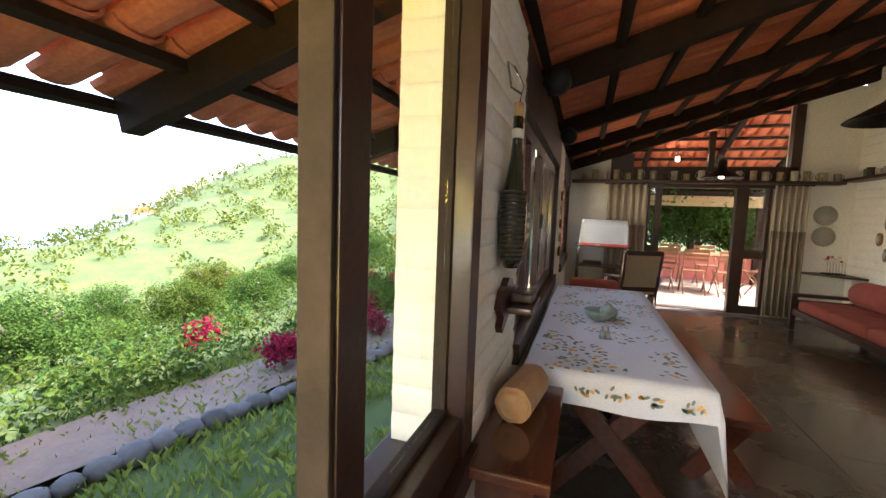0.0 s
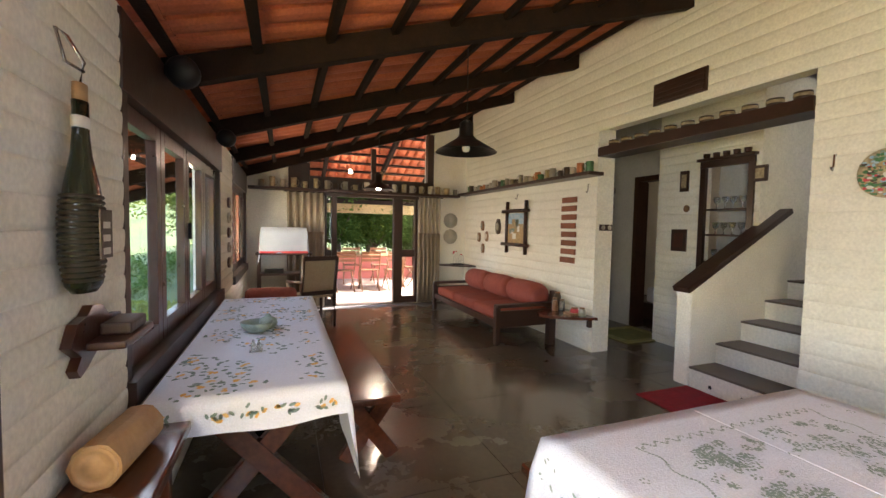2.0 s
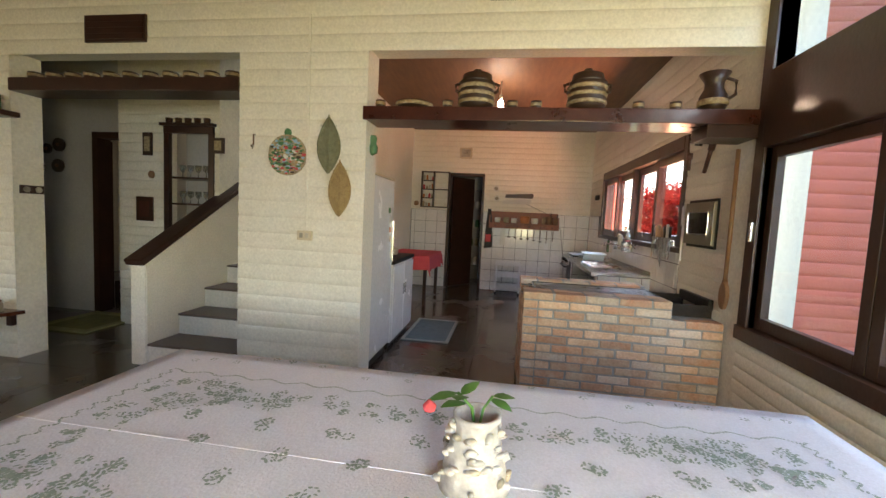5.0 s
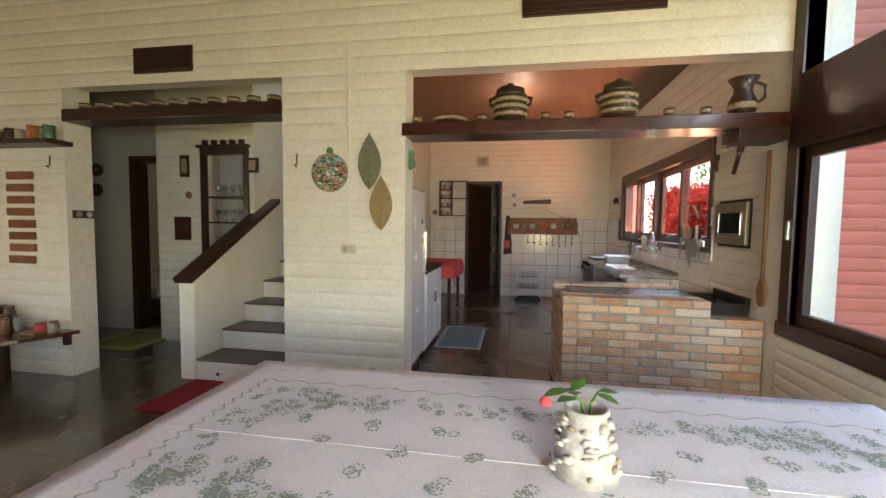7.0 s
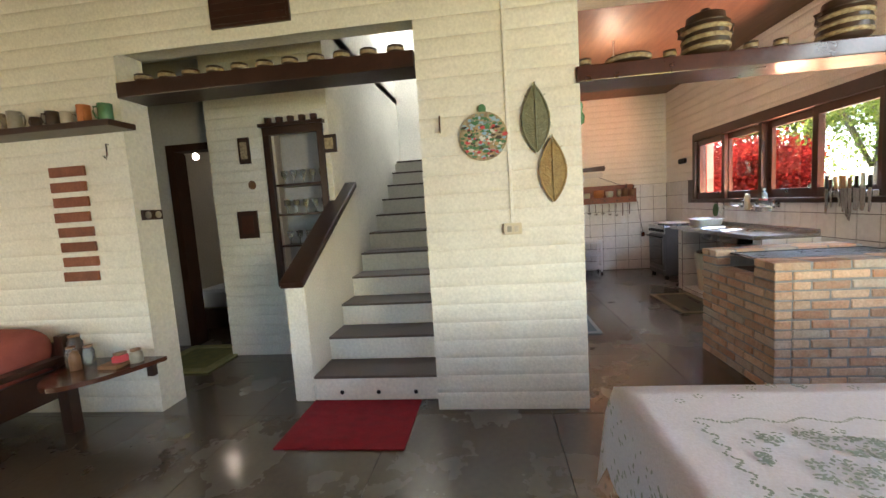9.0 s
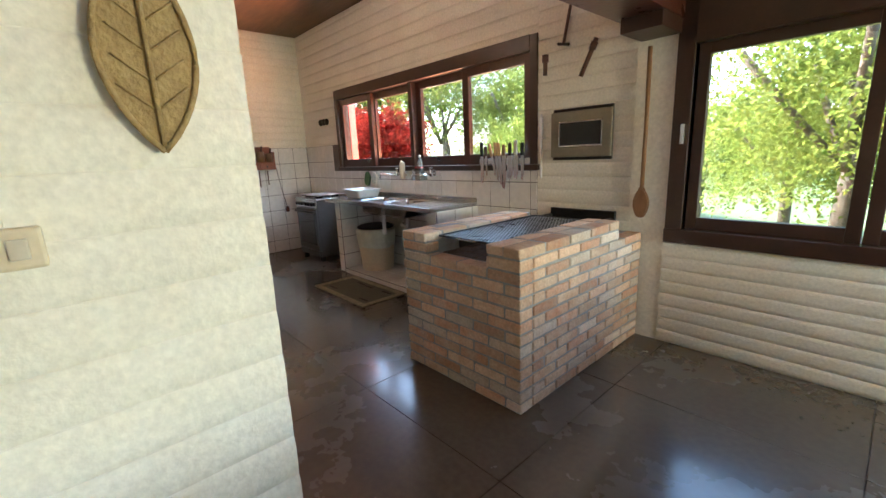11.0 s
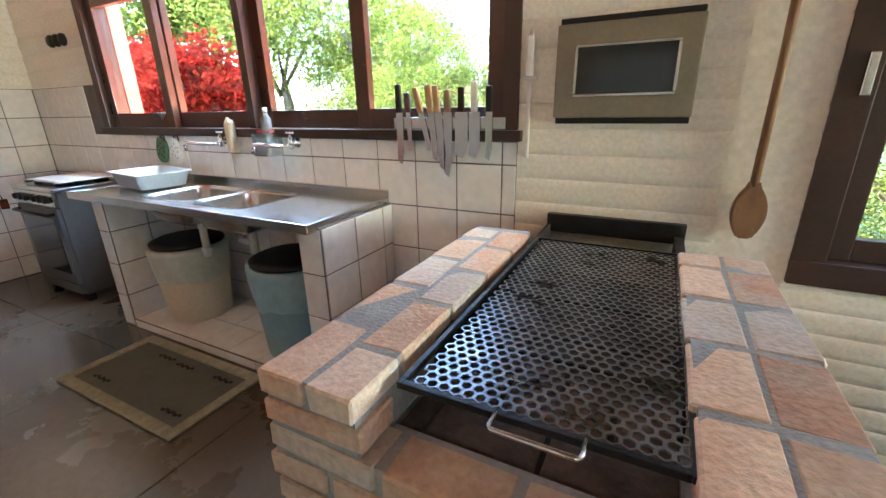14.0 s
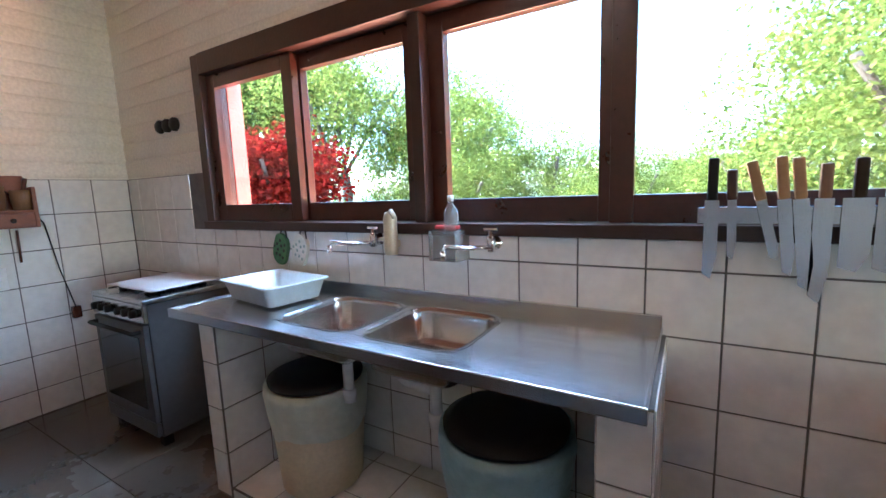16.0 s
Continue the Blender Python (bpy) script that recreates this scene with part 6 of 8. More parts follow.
# tiles on the walls: grout beds, tiles laid last
TP_X, TP_Z = 0.2168, 0.2195
structure(box("grout_south", (4.79, YS + 0.0, 0.0), (XB, YS + 0.006, 1.19), GROUT, bevel=0), "grey grout bed of the wall tiles", "wall")
structure(box("grout_south_high", (7.935, YS + 0.0, 1.19), (XB, YS + 0.006, 1.49), GROUT, bevel=0), "grey grout bed of the wall tiles", "wall")
structure(box("grout_back", (XB - 0.006, YS, 0.0), (XB, 0.36, 1.49), GROUT, bevel=0), "grey grout bed of the wall tiles", "wall")
structure(box("grout_back_left", (XB - 0.006, 1.05, 0.0), (XB, 1.76, 1.49), GROUT, bevel=0), "grey grout bed of the wall tiles", "wall")

# sink unit
sk = tagged(empty("sink_unit", (6.30, -1.28, 0)), "tiled sink base with open space for bins", "sink base")
box("support", (0.80, -0.295, 0), (0.90, 0.225, 0.836), GROUT, sk, bevel=0)
box("support", (-0.86, -0.295, 0), (-0.74, 0.225, 0.836), GROUT, sk, bevel=0)
box("plinth", (-0.74, -0.295, 0), (0.80, 0.225, 0.052), GROUT, sk, bevel=0)
TOPZ = 0.858
stp = tagged(empty("steel_sink", (6.39, -1.295, TOPZ)), "stainless steel sink top with two basins", "sink")
bm = bmesh.new()
hol = [(-0.405, -0.045, -0.195, 0.205), (-0.005, 0.355, -0.195, 0.205)]
for a, b, c, d in cells(-0.88, 0.88, -0.29, 0.30, hol):
    add_box(bm, (a, c, -0.02), (b, d, 0.0))
bmesh.ops.remove_doubles(bm, verts=bm.verts, dist=1e-5)
part("worktop", bm, STEEL, stp)
box("front_lip", (-0.885, 0.30, -0.035), (0.885, 0.312, 0.006), STEEL, stp, bevel=0.004)
box("side_lip", (-0.888, -0.29, -0.035), (-0.878, 0.312, 0.006), STEEL, stp, bevel=0.004)
box("side_lip", (0.878, -0.29, -0.035), (0.888, 0.312, 0.006), STEEL, stp, bevel=0.004)
box("backsplash", (-0.885, -0.302, -0.02), (0.885, -0.288, 0.042), STEEL, stp, bevel=0.004)
for x0, x1, y0, y1 in hol:
    bm = bmesh.new()
    loops = []
    for inset, z in ((-0.012, 0.0015), (0.0, 0.001), (0.006, -0.02), (0.016, -0.12), (0.05, -0.145)):
        rad = 0.075
        ring = []
        for cx, cy, a0 in ((x1 - rad, y1 - rad, 0), (x0 + rad, y1 - rad, 90), (x0 + rad, y0 + rad, 180), (x1 - rad, y0 + rad, 270)):
            for q in range(7):
                a = radians(a0 + 15 * q)
                ring.append(bm.verts.new((cx + (rad - inset) * math.cos(a), cy + (rad - inset) * math.sin(a), z)))
        loops.append(ring)
    for p_, q_ in zip(loops, loops[1:]):
        n = len(p_)
        for i in range(n):
            bm.faces.new((p_[i], p_[(i + 1) % n], q_[(i + 1) % n], q_[i]))
    bm.faces.new(loops[-1])
    # flat fillets that round the cut-out's corners
    for cx, cy, kx, ky, a0 in ((x1, y1, -1, -1, 0), (x0, y1, 1, -1, 90), (x0, y0, 1, 1, 180), (x1, y0, -1, 1, 270)):
        corner = bm.verts.new((cx, cy, 0.0008))
        arc = [bm.verts.new((cx + kx * 0.075 + 0.075 * math.cos(radians(a0 + 15 * q)), cy + ky * 0.075 + 0.075 * math.sin(radians(a0 + 15 * q)), 0.0008)) for q in range(7)]
        for u_, v_ in zip(arc, arc[1:]):
            bm.faces.new((corner, u_, v_))
    bmesh.ops.recalc_face_normals(bm, faces=bm.faces)
    bs_ = part("basin", bm, STEEL, stp, "deep steel basin", smooth=True)
    lathe("drain", [(0.0, 0.004), (0.016, 0.003), (0.03, 0.006), (0.038, 0.0)], CHROME, bs_, "", 18, loc=((x0 + x1) / 2, (y0 + y1) / 2, -0.1445))
    tube("waste_pipe", [((x0 + x1) / 2, (y0 + y1) / 2, -0.145), ((x0 + x1) / 2, (y0 + y1) / 2, -0.33)], 0.022, WHITEPL, stp, "white plastic waste pipe")
    lathe("trap", [(0.0, 0.0), (0.028, 0.0), (0.03, 0.05), (0.024, 0.055), (0.0, 0.055)], WHITEPL, stp, "white plastic trap", loc=((x0 + x1) / 2, (y0 + y1) / 2, -0.38))
tube("waste_pipe", [(-0.225, 0.0, -0.25), (-0.06, -0.05, -0.27), (0.10, -0.2, -0.28)], 0.018, WHITEPL, stp, "white plastic waste pipe")


stp.scale = (1.06, 0.955, 1)


def bin_thing(loc, rad, h, body, bag, label, lid=False):
    b = tagged(empty("waste_bin", loc), label, "bin")
    lathe("bucket", [(0.0, 0.0), (rad * 0.80, 0.0), (rad * 0.83, 0.01), (rad, h), (rad * 0.96, h), (rad * 0.8, 0.02), (0.0, 0.015)], body, b, n=28)
    bm = bmesh.new()
    n = 40
    rings = []
    for z, k in ((h + 0.012, 0.93), (h + 0.018, 1.02), (h - 0.02, 1.05), (h * 0.72, 1.02), (h * 0.58, 0.99)):
        rings.append([bm.verts.new((rad * (k + 0.02 * noise.noise((i * 0.9, z * 9, rad)) - (1 - z / h) * 0.12) * math.cos(2 * math.pi * i / n), rad * (k + 0.02 * noise.noise((i * 0.9, z * 9, rad)) - (1 - z / h) * 0.12) * math.sin(2 * math.pi * i / n), z + (0.03 * noise.noise((i * 0.5, rad, 0)) if z < h * 0.6 else 0))) for i in range(n)])
    for a, c in zip(rings, rings[1:]):
        for i in range(n):
            bm.faces.new((a[i], a[(i + 1) % n], c[(i + 1) % n], c[i]))
    part("bin_bag", bm, bag, b, "crumpled plastic bag over the rim", smooth=True)
    lathe("lid", [(rad * 0.95, h + 0.02), (rad * 0.96, h + 0.035), (rad * 0.8, h + 0.05), (rad * 0.3, h + 0.058), (0.0, h + 0.058)], BLACK, b, "black lid", 28)
    return b


bin_thing((6.80, -1.32, 0.053), 0.215, 0.46, CREAM, BAGPALE, "cream plastic bin with a pale bag")
bin_thing((5.885, -1.29, 0.053), 0.215, 0.49, GREYBIN, BAGBLUE, "blue-grey plastic bin with a pale blue bag")


def tap(x, z):
    t = tagged(empty("wall_tap", (x, YS + 0.008, z)), "chrome wall tap with a swivel spout over the sink", "tap")
    lathe("flange", [(0.028, 0.0), (0.026, 0.01), (0.014, 0.014), (0.014, 0.05), (0.0, 0.05)], CHROME, t, "", 18, m=pose(0, 0, 0, -90, 0, 0))
    lathe("valve", [(0.0, -0.03), (0.016, -0.028), (0.016, 0.028), (0.009, 0.034), (0.009, 0.05), (0.0, 0.05)], CHROME, t, "", 16, loc=(0, 0.05, 0))
    box("cross_handle", (-0.03, 0.044, 0.05), (0.03, 0.056, 0.062), CHROME, t, "", 0.004)
    tube("spout", [(0.0, 0.05, -0.012), (0.07, 0.13, -0.008), (0.12, 0.19, 0.004), (0.125, 0.195, -0.02)], 0.009, CHROME, t)
    lathe("nozzle", [(0.0, -0.03), (0.012, -0.03), (0.012, 0.0), (0.0, 0.0)], CHROME, t, "", 12, loc=(0.125, 0.196, -0.01))
    return t


tap(6.60, 1.12)
tap(6.03, 1.12)
sd = tagged(empty("soap_dispenser", (6.50, YS + 0.06, 1.06)), "cream plastic water filter spout on the tiles", "dispenser")
lathe("body", [(0.0, 0.0), (0.028, 0.0), (0.03, 0.02), (0.03, 0.16), (0.02, 0.185), (0.0, 0.187)], CREAM, sd)
tube("nozzle", [(0, 0.0, 0.18), (-0.03, 0.03, 0.19), (-0.06, 0.05, 0.165)], 0.010, CREAM, sd)
box("clip", (-0.015, -0.05, 0.03), (0.015, -0.02, 0.06), CREAM, sd)
hp = tagged(empty("sponge_holder", (6.22, YS + 0.012, 1.05)), "clear plastic sponge holder fixed to the tiles", "holder")
bm = bmesh.new()
slab_from_outline(bm, [(-0.075, 0.0), (0.075, 0.0), (0.06, 0.09), (-0.06, 0.09)], 0.0, 0.12)
part("pocket", bm, CLEAR, hp)
box("sponge", (-0.05, 0.02, 0.125), (0.05, 0.06, 0.14), PINKRED, hp, bevel=0.006)
bt2 = tagged(empty("detergent_bottle", (6.20, YS + 0.055, 1.172)), "clear detergent bottle with a white cap", "bottle")
lathe("bottle", [(0.0, 0.0), (0.028, 0.0), (0.03, 0.01), (0.03, 0.075), (0.012, 0.10), (0.012, 0.115), (0.0, 0.115)], CLEAR, bt2, n=16)
lathe("cap", [(0.013, 0.112), (0.013, 0.135), (0.0, 0.137)], WHITEPL, bt2, n=14)
for x, mt in ((7.27, GREENGLAZE), (7.12, PAPER)):
    gl = tagged(empty("oven_mitt", (x, YS + 0.012, 0.99)), "patterned cloth pot holder hanging on the tiles", "pot holder")
    bm = bmesh.new()
    slab_from_outline(bm, [(0.055 * math.cos(a) * (1 + 0.2 * math.sin(2 * a)), 0.085 * math.sin(a)) for a in [2 * math.pi * i / 18 for i in range(18)]], 0, 0.022)
    bm.transform(on(ON_SOUTH, 0, 0, 0.06))
    part("cloth", bm, mt, gl)
    tube("loop", [(0, 0.01, 0.14), (-0.015, 0.012, 0.165), (-0.045, 0.012, 0.16), (-0.05, 0.012, 0.12)], 0.004, BLACK, gl, n=6)
    for k in range(10):
        a, q = k * 2.4, 0.014 * math.sqrt(k + 1)
        plate_shape("print", ring_outline(0.007, 0.009, 6), 0.002, BLACK if mt is GREENGLAZE else GREENPRINT, gl, on(ON_SOUTH, q * math.cos(a), 0.022, 0.06 + 1.3 * q * math.sin(a)))
dr = tagged(empty("dish_rack", (7.03, -1.32, TOPZ + 0.008), -8), "pale blue plastic dish drainer on the sink top", "dish rack")
DISH = material("pale_blue_plastic", (0.60, 0.68, 0.74), (0.55, 0.63, 0.70), 4, 0.3, 0.03, 40)
bm = bmesh.new()
loops = []
for hx, hy, z in ((0.150, 0.100, 0.012), (0.165, 0.112, 0.0), (0.180, 0.125, 0.004), (0.200, 0.145, 0.080), (0.216, 0.160, 0.086), (0.216, 0.160, 0.092), (0.198, 0.142, 0.090), (0.176, 0.121, 0.012), (0.150, 0.100, 0.016)):
    ring = []
    for cx, cy, a0 in ((hx - 0.03, hy - 0.03, 0), (-hx + 0.03, hy - 0.03, 90), (-hx + 0.03, -hy + 0.03, 180), (hx - 0.03, -hy + 0.03, 270)):
        for k in range(5):
            a = radians(a0 + 22.5 * k)
            ring.append(bm.verts.new((cx + 0.03 * math.cos(a), cy + 0.03 * math.sin(a), z)))
    loops.append(ring)
for p_, q_ in zip(loops, loops[1:]):
    for i in range(20):
        bm.faces.new((p_[i], p_[(i + 1) % 20], q_[(i + 1) % 20], q_[i]))
bm.faces.new(loops[0][::-1])
bm.faces.new(loops[-1])
bmesh.ops.recalc_face_normals(bm, faces=bm.faces)
part("basin", bm, DISH, dr, smooth=True)
for k in range(14):
    x = -0.165 + 0.0254 * k
    box("slat", (x - 0.005, 0.118, 0.03), (x + 0.005, 0.124, 0.085), WHITEPL, dr, bevel=0.002)

# knives on a magnetic bar
kb = tagged(empty("knife_bar", (5.10, YS + 0.037, 1.20)), "steel magnetic bar holding a row of knives", "knife bar")
box("bar", (-0.27, -0.002, 0.0), (0.27, 0.016, 0.05), STEEL, kb, bevel=0.003)
for k, (x, hl, bl_, bw, mt, tilt) in enumerate(((0.235, 0.12, 0.16, 0.035, BLACK, 0), (0.185, 0.085, 0.10, 0.022, REDWOOD, 2), (0.105, 0.11, 0.10, 0.025, LOGWOOD, 14), (0.065, 0.115, 0.14, 0.03, LOGWOOD, 6), (0.03, 0.11, 0.18, 0.035, LOGWOOD, 6), (-0.01, 0.09, 0.21, 0.04, SPOONWOOD, 0), (-0.075, 0.10, 0.12, 0.06, PALEWOOD, 0), (-0.135, 0.12, 0.12, 0.05, PAPER, 0), (-0.20, 0.10, 0.13, 0.03, BLACK, 0))):
    kn = tagged(empty("kitchen_knife", (5.10 - 0.0 + x, YS + 0.058, 1.20)), "kitchen knife standing against the magnetic bar", "knife", "knives on the bar")
    bm = bmesh.new()
    slab_from_outline(bm, [(-bw / 2, 0.07), (bw / 2, 0.07), (bw / 2, -bl_ * 0.6), (bw * 0.1, -bl_), (-bw / 2, -bl_ * 0.9)], 0, 0.003)
    bm.transform(on(ON_SOUTH, 0, 0, 0))
    part("blade", bm, STEEL, kn)
    box("handle", (-0.013, -0.006, 0.07), (0.013, 0.014, 0.07 + hl), mt, kn, bevel=0.006)
    kn.matrix_world = pose(5.10 + x, YS + 0.055, 1.20, 0, tilt, 0)

# things on the wall beside the grill
sk1 = tagged(empty("knife_sharpener", (4.747, YS + 0.012, 1.086)), "white plastic covered sharpening steel on the wall", "sharpener")
box("rod", (-0.008, 0, 0), (0.008, 0.014, 0.30), WHITEPL, sk1, bevel=0.004)
box("guard", (-0.033, 0, 0.30), (0.033, 0.016, 0.312), WHITEPL, sk1, bevel=0.004)
box("handle", (-0.015, 0, 0.312), (0.015, 0.022, 0.46), WHITEPL, sk1, bevel=0.007)
tube("loop", [(0.012, 0.008, 0.455), (0.0, 0.008, 0.48), (-0.012, 0.008, 0.455)], 0.004, WHITEPL, sk1)
ov = tagged(empty("wall_oven", (4.408, YS + 0.004, 1.222)), "olive metal oven door with dark glass in the wall", "oven")
box("surround", (-0.245, 0.0, 0.0), (0.245, 0.022, 0.365), BLACK, ov, bevel=0.004)
box("door", (-0.25, 0.02, 0.022), (0.25, 0.045, 0.342), OLIVEMETAL, ov, bevel=0.006)
box("glass", (-0.175, 0.0445, 0.105), (0.165, 0.049, 0.262), DARKGLASS, ov, bevel=0.002)
for lo, hi in (((-0.185, 0.044, 0.095), (0.175, 0.052, 0.106)), ((-0.185, 0.044, 0.262), (0.175, 0.052, 0.272)), ((0.165, 0.044, 0.106), (0.176, 0.054, 0.262)), ((-0.186, 0.044, 0.106), (-0.175, 0.052, 0.262))):
    box("glass_trim", lo, hi, STEEL, ov, bevel=0.002)
ov.scale = (0.935, 1, 1)
ws = tagged(empty("wooden_paddle", (3.958, YS + 0.02, 0.82)), "long brown wooden spoon paddle hung on the wall", "spoon")
bm = bmesh.new()
slab_from_outline(bm, [(0.052 * math.sin(math.pi * t) ** 0.7 if t < 0.85 else 0.018, 0.22 * t) for t in [i / 12 for i in range(1, 13)]] + [(-(0.052 * math.sin(math.pi * t) ** 0.7 if t < 0.85 else 0.018), 0.22 * t) for t in [i / 12 for i in range(12, 0, -1)]], 0, 0.025)
bmesh.ops.bevel(bm, geom=[e for e in bm.edges], offset=0.006, segments=2, affect="EDGES")
bm.transform(on(ON_SOUTH, 0, 0, 0))
part("bowl", bm, SPOONWOOD, ws)
tube("shaft", [(0, 0.013, 0.20), (-0.004, 0.013, 0.6), (0.0, 0.013, 1.07)], 0.014, SPOONWOOD, ws)
for x, z, L, tilt, hd in ((4.56, 2.03, 0.26, -12, True), (4.42, 1.79, 0.25, -26, False), (4.71, 1.84, 0.13, 0, False)):
    tl = tagged(empty("hanging_mallet", (x, YS + 0.02, z)), "brown turned wooden tool hung on the wall", "tool", "hanging wooden tools")
    tube("shaft", [(0, 0.012, 0), (0, 0.012, L)], 0.011 if hd else 0.016, REDWOOD, tl)
    if hd:
        box("head", (-0.045, 0.0, -0.014), (0.045, 0.025, 0.004), BLACK, tl)
    else:
        lathe("head", [(0.0, 0.0), (0.024, 0.0), (0.024, 0.05), (0.0, 0.05)], REDWOOD, tl, n=14, loc=(0, 0.012, L * 0.7))
    tl.matrix_world = pose(x, YS + 0.02, z, 0, tilt, 0)
ds = tagged(empty("triple_switch", (8.26, YS + 0.012, 1.80)), "row of three small dark round pegs on the wall", "pegs")
for k in range(3):
    lathe("peg", [(0.042, 0.0), (0.042, 0.018), (0.03, 0.03), (0.0, 0.032)], BLACK, ds, "", 16, m=Matrix.Translation((-0.085 + 0.085 * k, 0, 0)) @ pose(0, 0, 0, -90, 0, 0))

# stove
sv = tagged(empty("gas_stove", (8.08, -1.335, 0)), "grey four-burner gas stove with an oven", "stove")
GREYST = material("grey_enamel", (0.085, 0.085, 0.088), (0.065, 0.065, 0.068), 4, 0.35, 0.04, 40)
box("body", (-0.29, -0.235, 0.06), (0.29, 0.22, 0.80), GREYST, sv, bevel=0.006)
for x in (-0.25, 0.25):
    for y in (-0.2, 0.19):
        box("foot", (x - 0.025, y - 0.025, 0), (x + 0.025, y + 0.025, 0.06), BLACK, sv)
box("cooktop", (-0.30, -0.24, 0.80), (0.30, 0.245, 0.825), STEEL, sv, bevel=0.006)
box("control_panel", (-0.295, 0.22, 0.70), (0.295, 0.245, 0.80), STEEL, sv, bevel=0.006)
for k in range(6):
    lathe("knob", [(0.022, 0.0), (0.02, 0.028), (0.0, 0.03)], BLACK, sv, "black stove knob", 14, m=Matrix.Translation((-0.22 + 0.08 * k + (0.04 if k > 2 else 0), 0.245, 0.75)) @ pose(0, 0, 0, -90, 0, 0))
dd = box("oven_door", (-0.285, 0.22, 0.15), (0.285, 0.248, 0.69), GREYST, sv, bevel=0.006)
box("oven_glass", (-0.23, 0.2475, 0.22), (0.23, 0.252, 0.62), DARKGLASS, dd, bevel=0.002)
tube("handle", [(-0.25, 0.248, 0.655), (-0.25, 0.285, 0.655), (0.25, 0.285, 0.655), (0.25, 0.248, 0.655)], 0.011, BLACK, dd)
box("drawer", (-0.285, 0.22, 0.07), (0.285, 0.246, 0.14), GREYST, sv, bevel=0.004)
for x in (-0.15, 0.15):
    for y in (-0.12, 0.11):
        lathe("burner", [(0.05, 0.0), (0.045, 0.012), (0.0, 0.014)], BLACKMETAL, sv, "", 18, loc=(x, y, 0.825))
        for a in (0, 90):
            ob = box("grid_bar", (-0.10, -0.005, 0.842), (0.10, 0.005, 0.852), BLACKMETAL, sv, bevel=0.002)
            ob.matrix_local = pose(x, y, 0, 0, 0, a)
stc = tagged(empty("stove_cover", (8.08, -1.34, 0.853)), "folded pale cloth lying over the stove top", "cloth")
bm = bmesh.new()
g = [[bm.verts.new((-0.26 + 0.52 * i / 10, -0.20 + 0.38 * j / 8, 0.004 + 0.006 * noise.noise((i * 0.6, j * 0.6, 2)))) for j in range(9)] for i in range(11)]
for i in range(10):
    for j in range(8):
        bm.faces.new((g[i][j], g[i + 1][j], g[i + 1][j + 1], g[i][j + 1]))
ob = part("cloth", bm, CLOTHW, stc, smooth=True)
so_ = ob.modifiers.new("thickness", "SOLIDIFY")
so_.thickness = 0.006
for k in range(2):
    ob = box("board", (-0.24 + 0.02 * k, -0.18, -0.0015 + 0.0), (0.20, 0.16, 0.0005), PAPER, stc, bevel=0)

# utensil rack on the back wall
RACKWOOD = material("red_orange_rack_wood", (0.26, 0.085, 0.042), (0.17, 0.052, 0.027), 7, 0.45, 0.12, 50)
ur = tagged(empty("utensil_rack", (XB - 0.008, -0.40, 1.20)), "red-brown wooden rack with small drawers on the wall", "rack")
box("back_board", (-0.018, -0.62, 0.0), (0.0, 0.62, 0.31), RACKWOOD, ur, bevel=0.008)
box("shelf", (-0.13, -0.62, 0.09), (-0.018, 0.62, 0.105), RACKWOOD, ur)
box("drawer_case", (-0.125, -0.62, 0.0), (-0.018, 0.62, 0.09), RACKWOOD, ur)
for k in range(6):
    y = -0.515 + 0.206 * k
    d = box("drawer", (-0.135, y - 0.09, 0.008), (-0.125, y + 0.09, 0.082), RACKWOOD, ur, bevel=0.004)
    lathe("knob", [(0.012, 0.0), (0.014, 0.012), (0.0, 0.018)], DARKWOOD, d, "", 12, m=on(ON_EAST, -0.135, y, 0.045))
for s in (-1, 1):
    box("side", (-0.13, s * 0.625 - 0.01, 0.0), (0.0, s * 0.625 + 0.01, 0.24), RACKWOOD, ur)
for k, (y, h, rad, mt, lab) in enumerate(((-0.98, 0.09, 0.045, SPOONWOOD, 1), (-0.86, 0.11, 0.05, SPOONWOOD, 1), (-0.76, 0.10, 0.035, POTBAND, 0), (-0.60, 0.08, 0.06, PAPER, 0), (-0.42, 0.10, 0.08, ORANGECLAY, 0), (-0.22, 0.07, 0.05, PAPER, 0), (-0.08, 0.08, 0.05, POTBAND, 0), (0.08, 0.07, 0.05, PAPER, 0))):
    jr = tagged(empty("mortar_pot", (XB - 0.085, y, 1.3055)), "small wooden or clay pot on the utensil rack", "pot", "pots on the utensil rack")
    h, rad = h * 1.3, rad * 1.1
    lathe("body", [(0, 0), (rad * 0.8, 0), (rad, h * 0.5), (rad * 0.95, h), (rad * 0.8, h), (0, h * 0.3)], mt, jr, n=14)
    if lab:
        tube("pestle", [(0, 0, h * 0.4), (0.0, -0.03, h + 0.07)], 0.012, REDWOOD, jr)
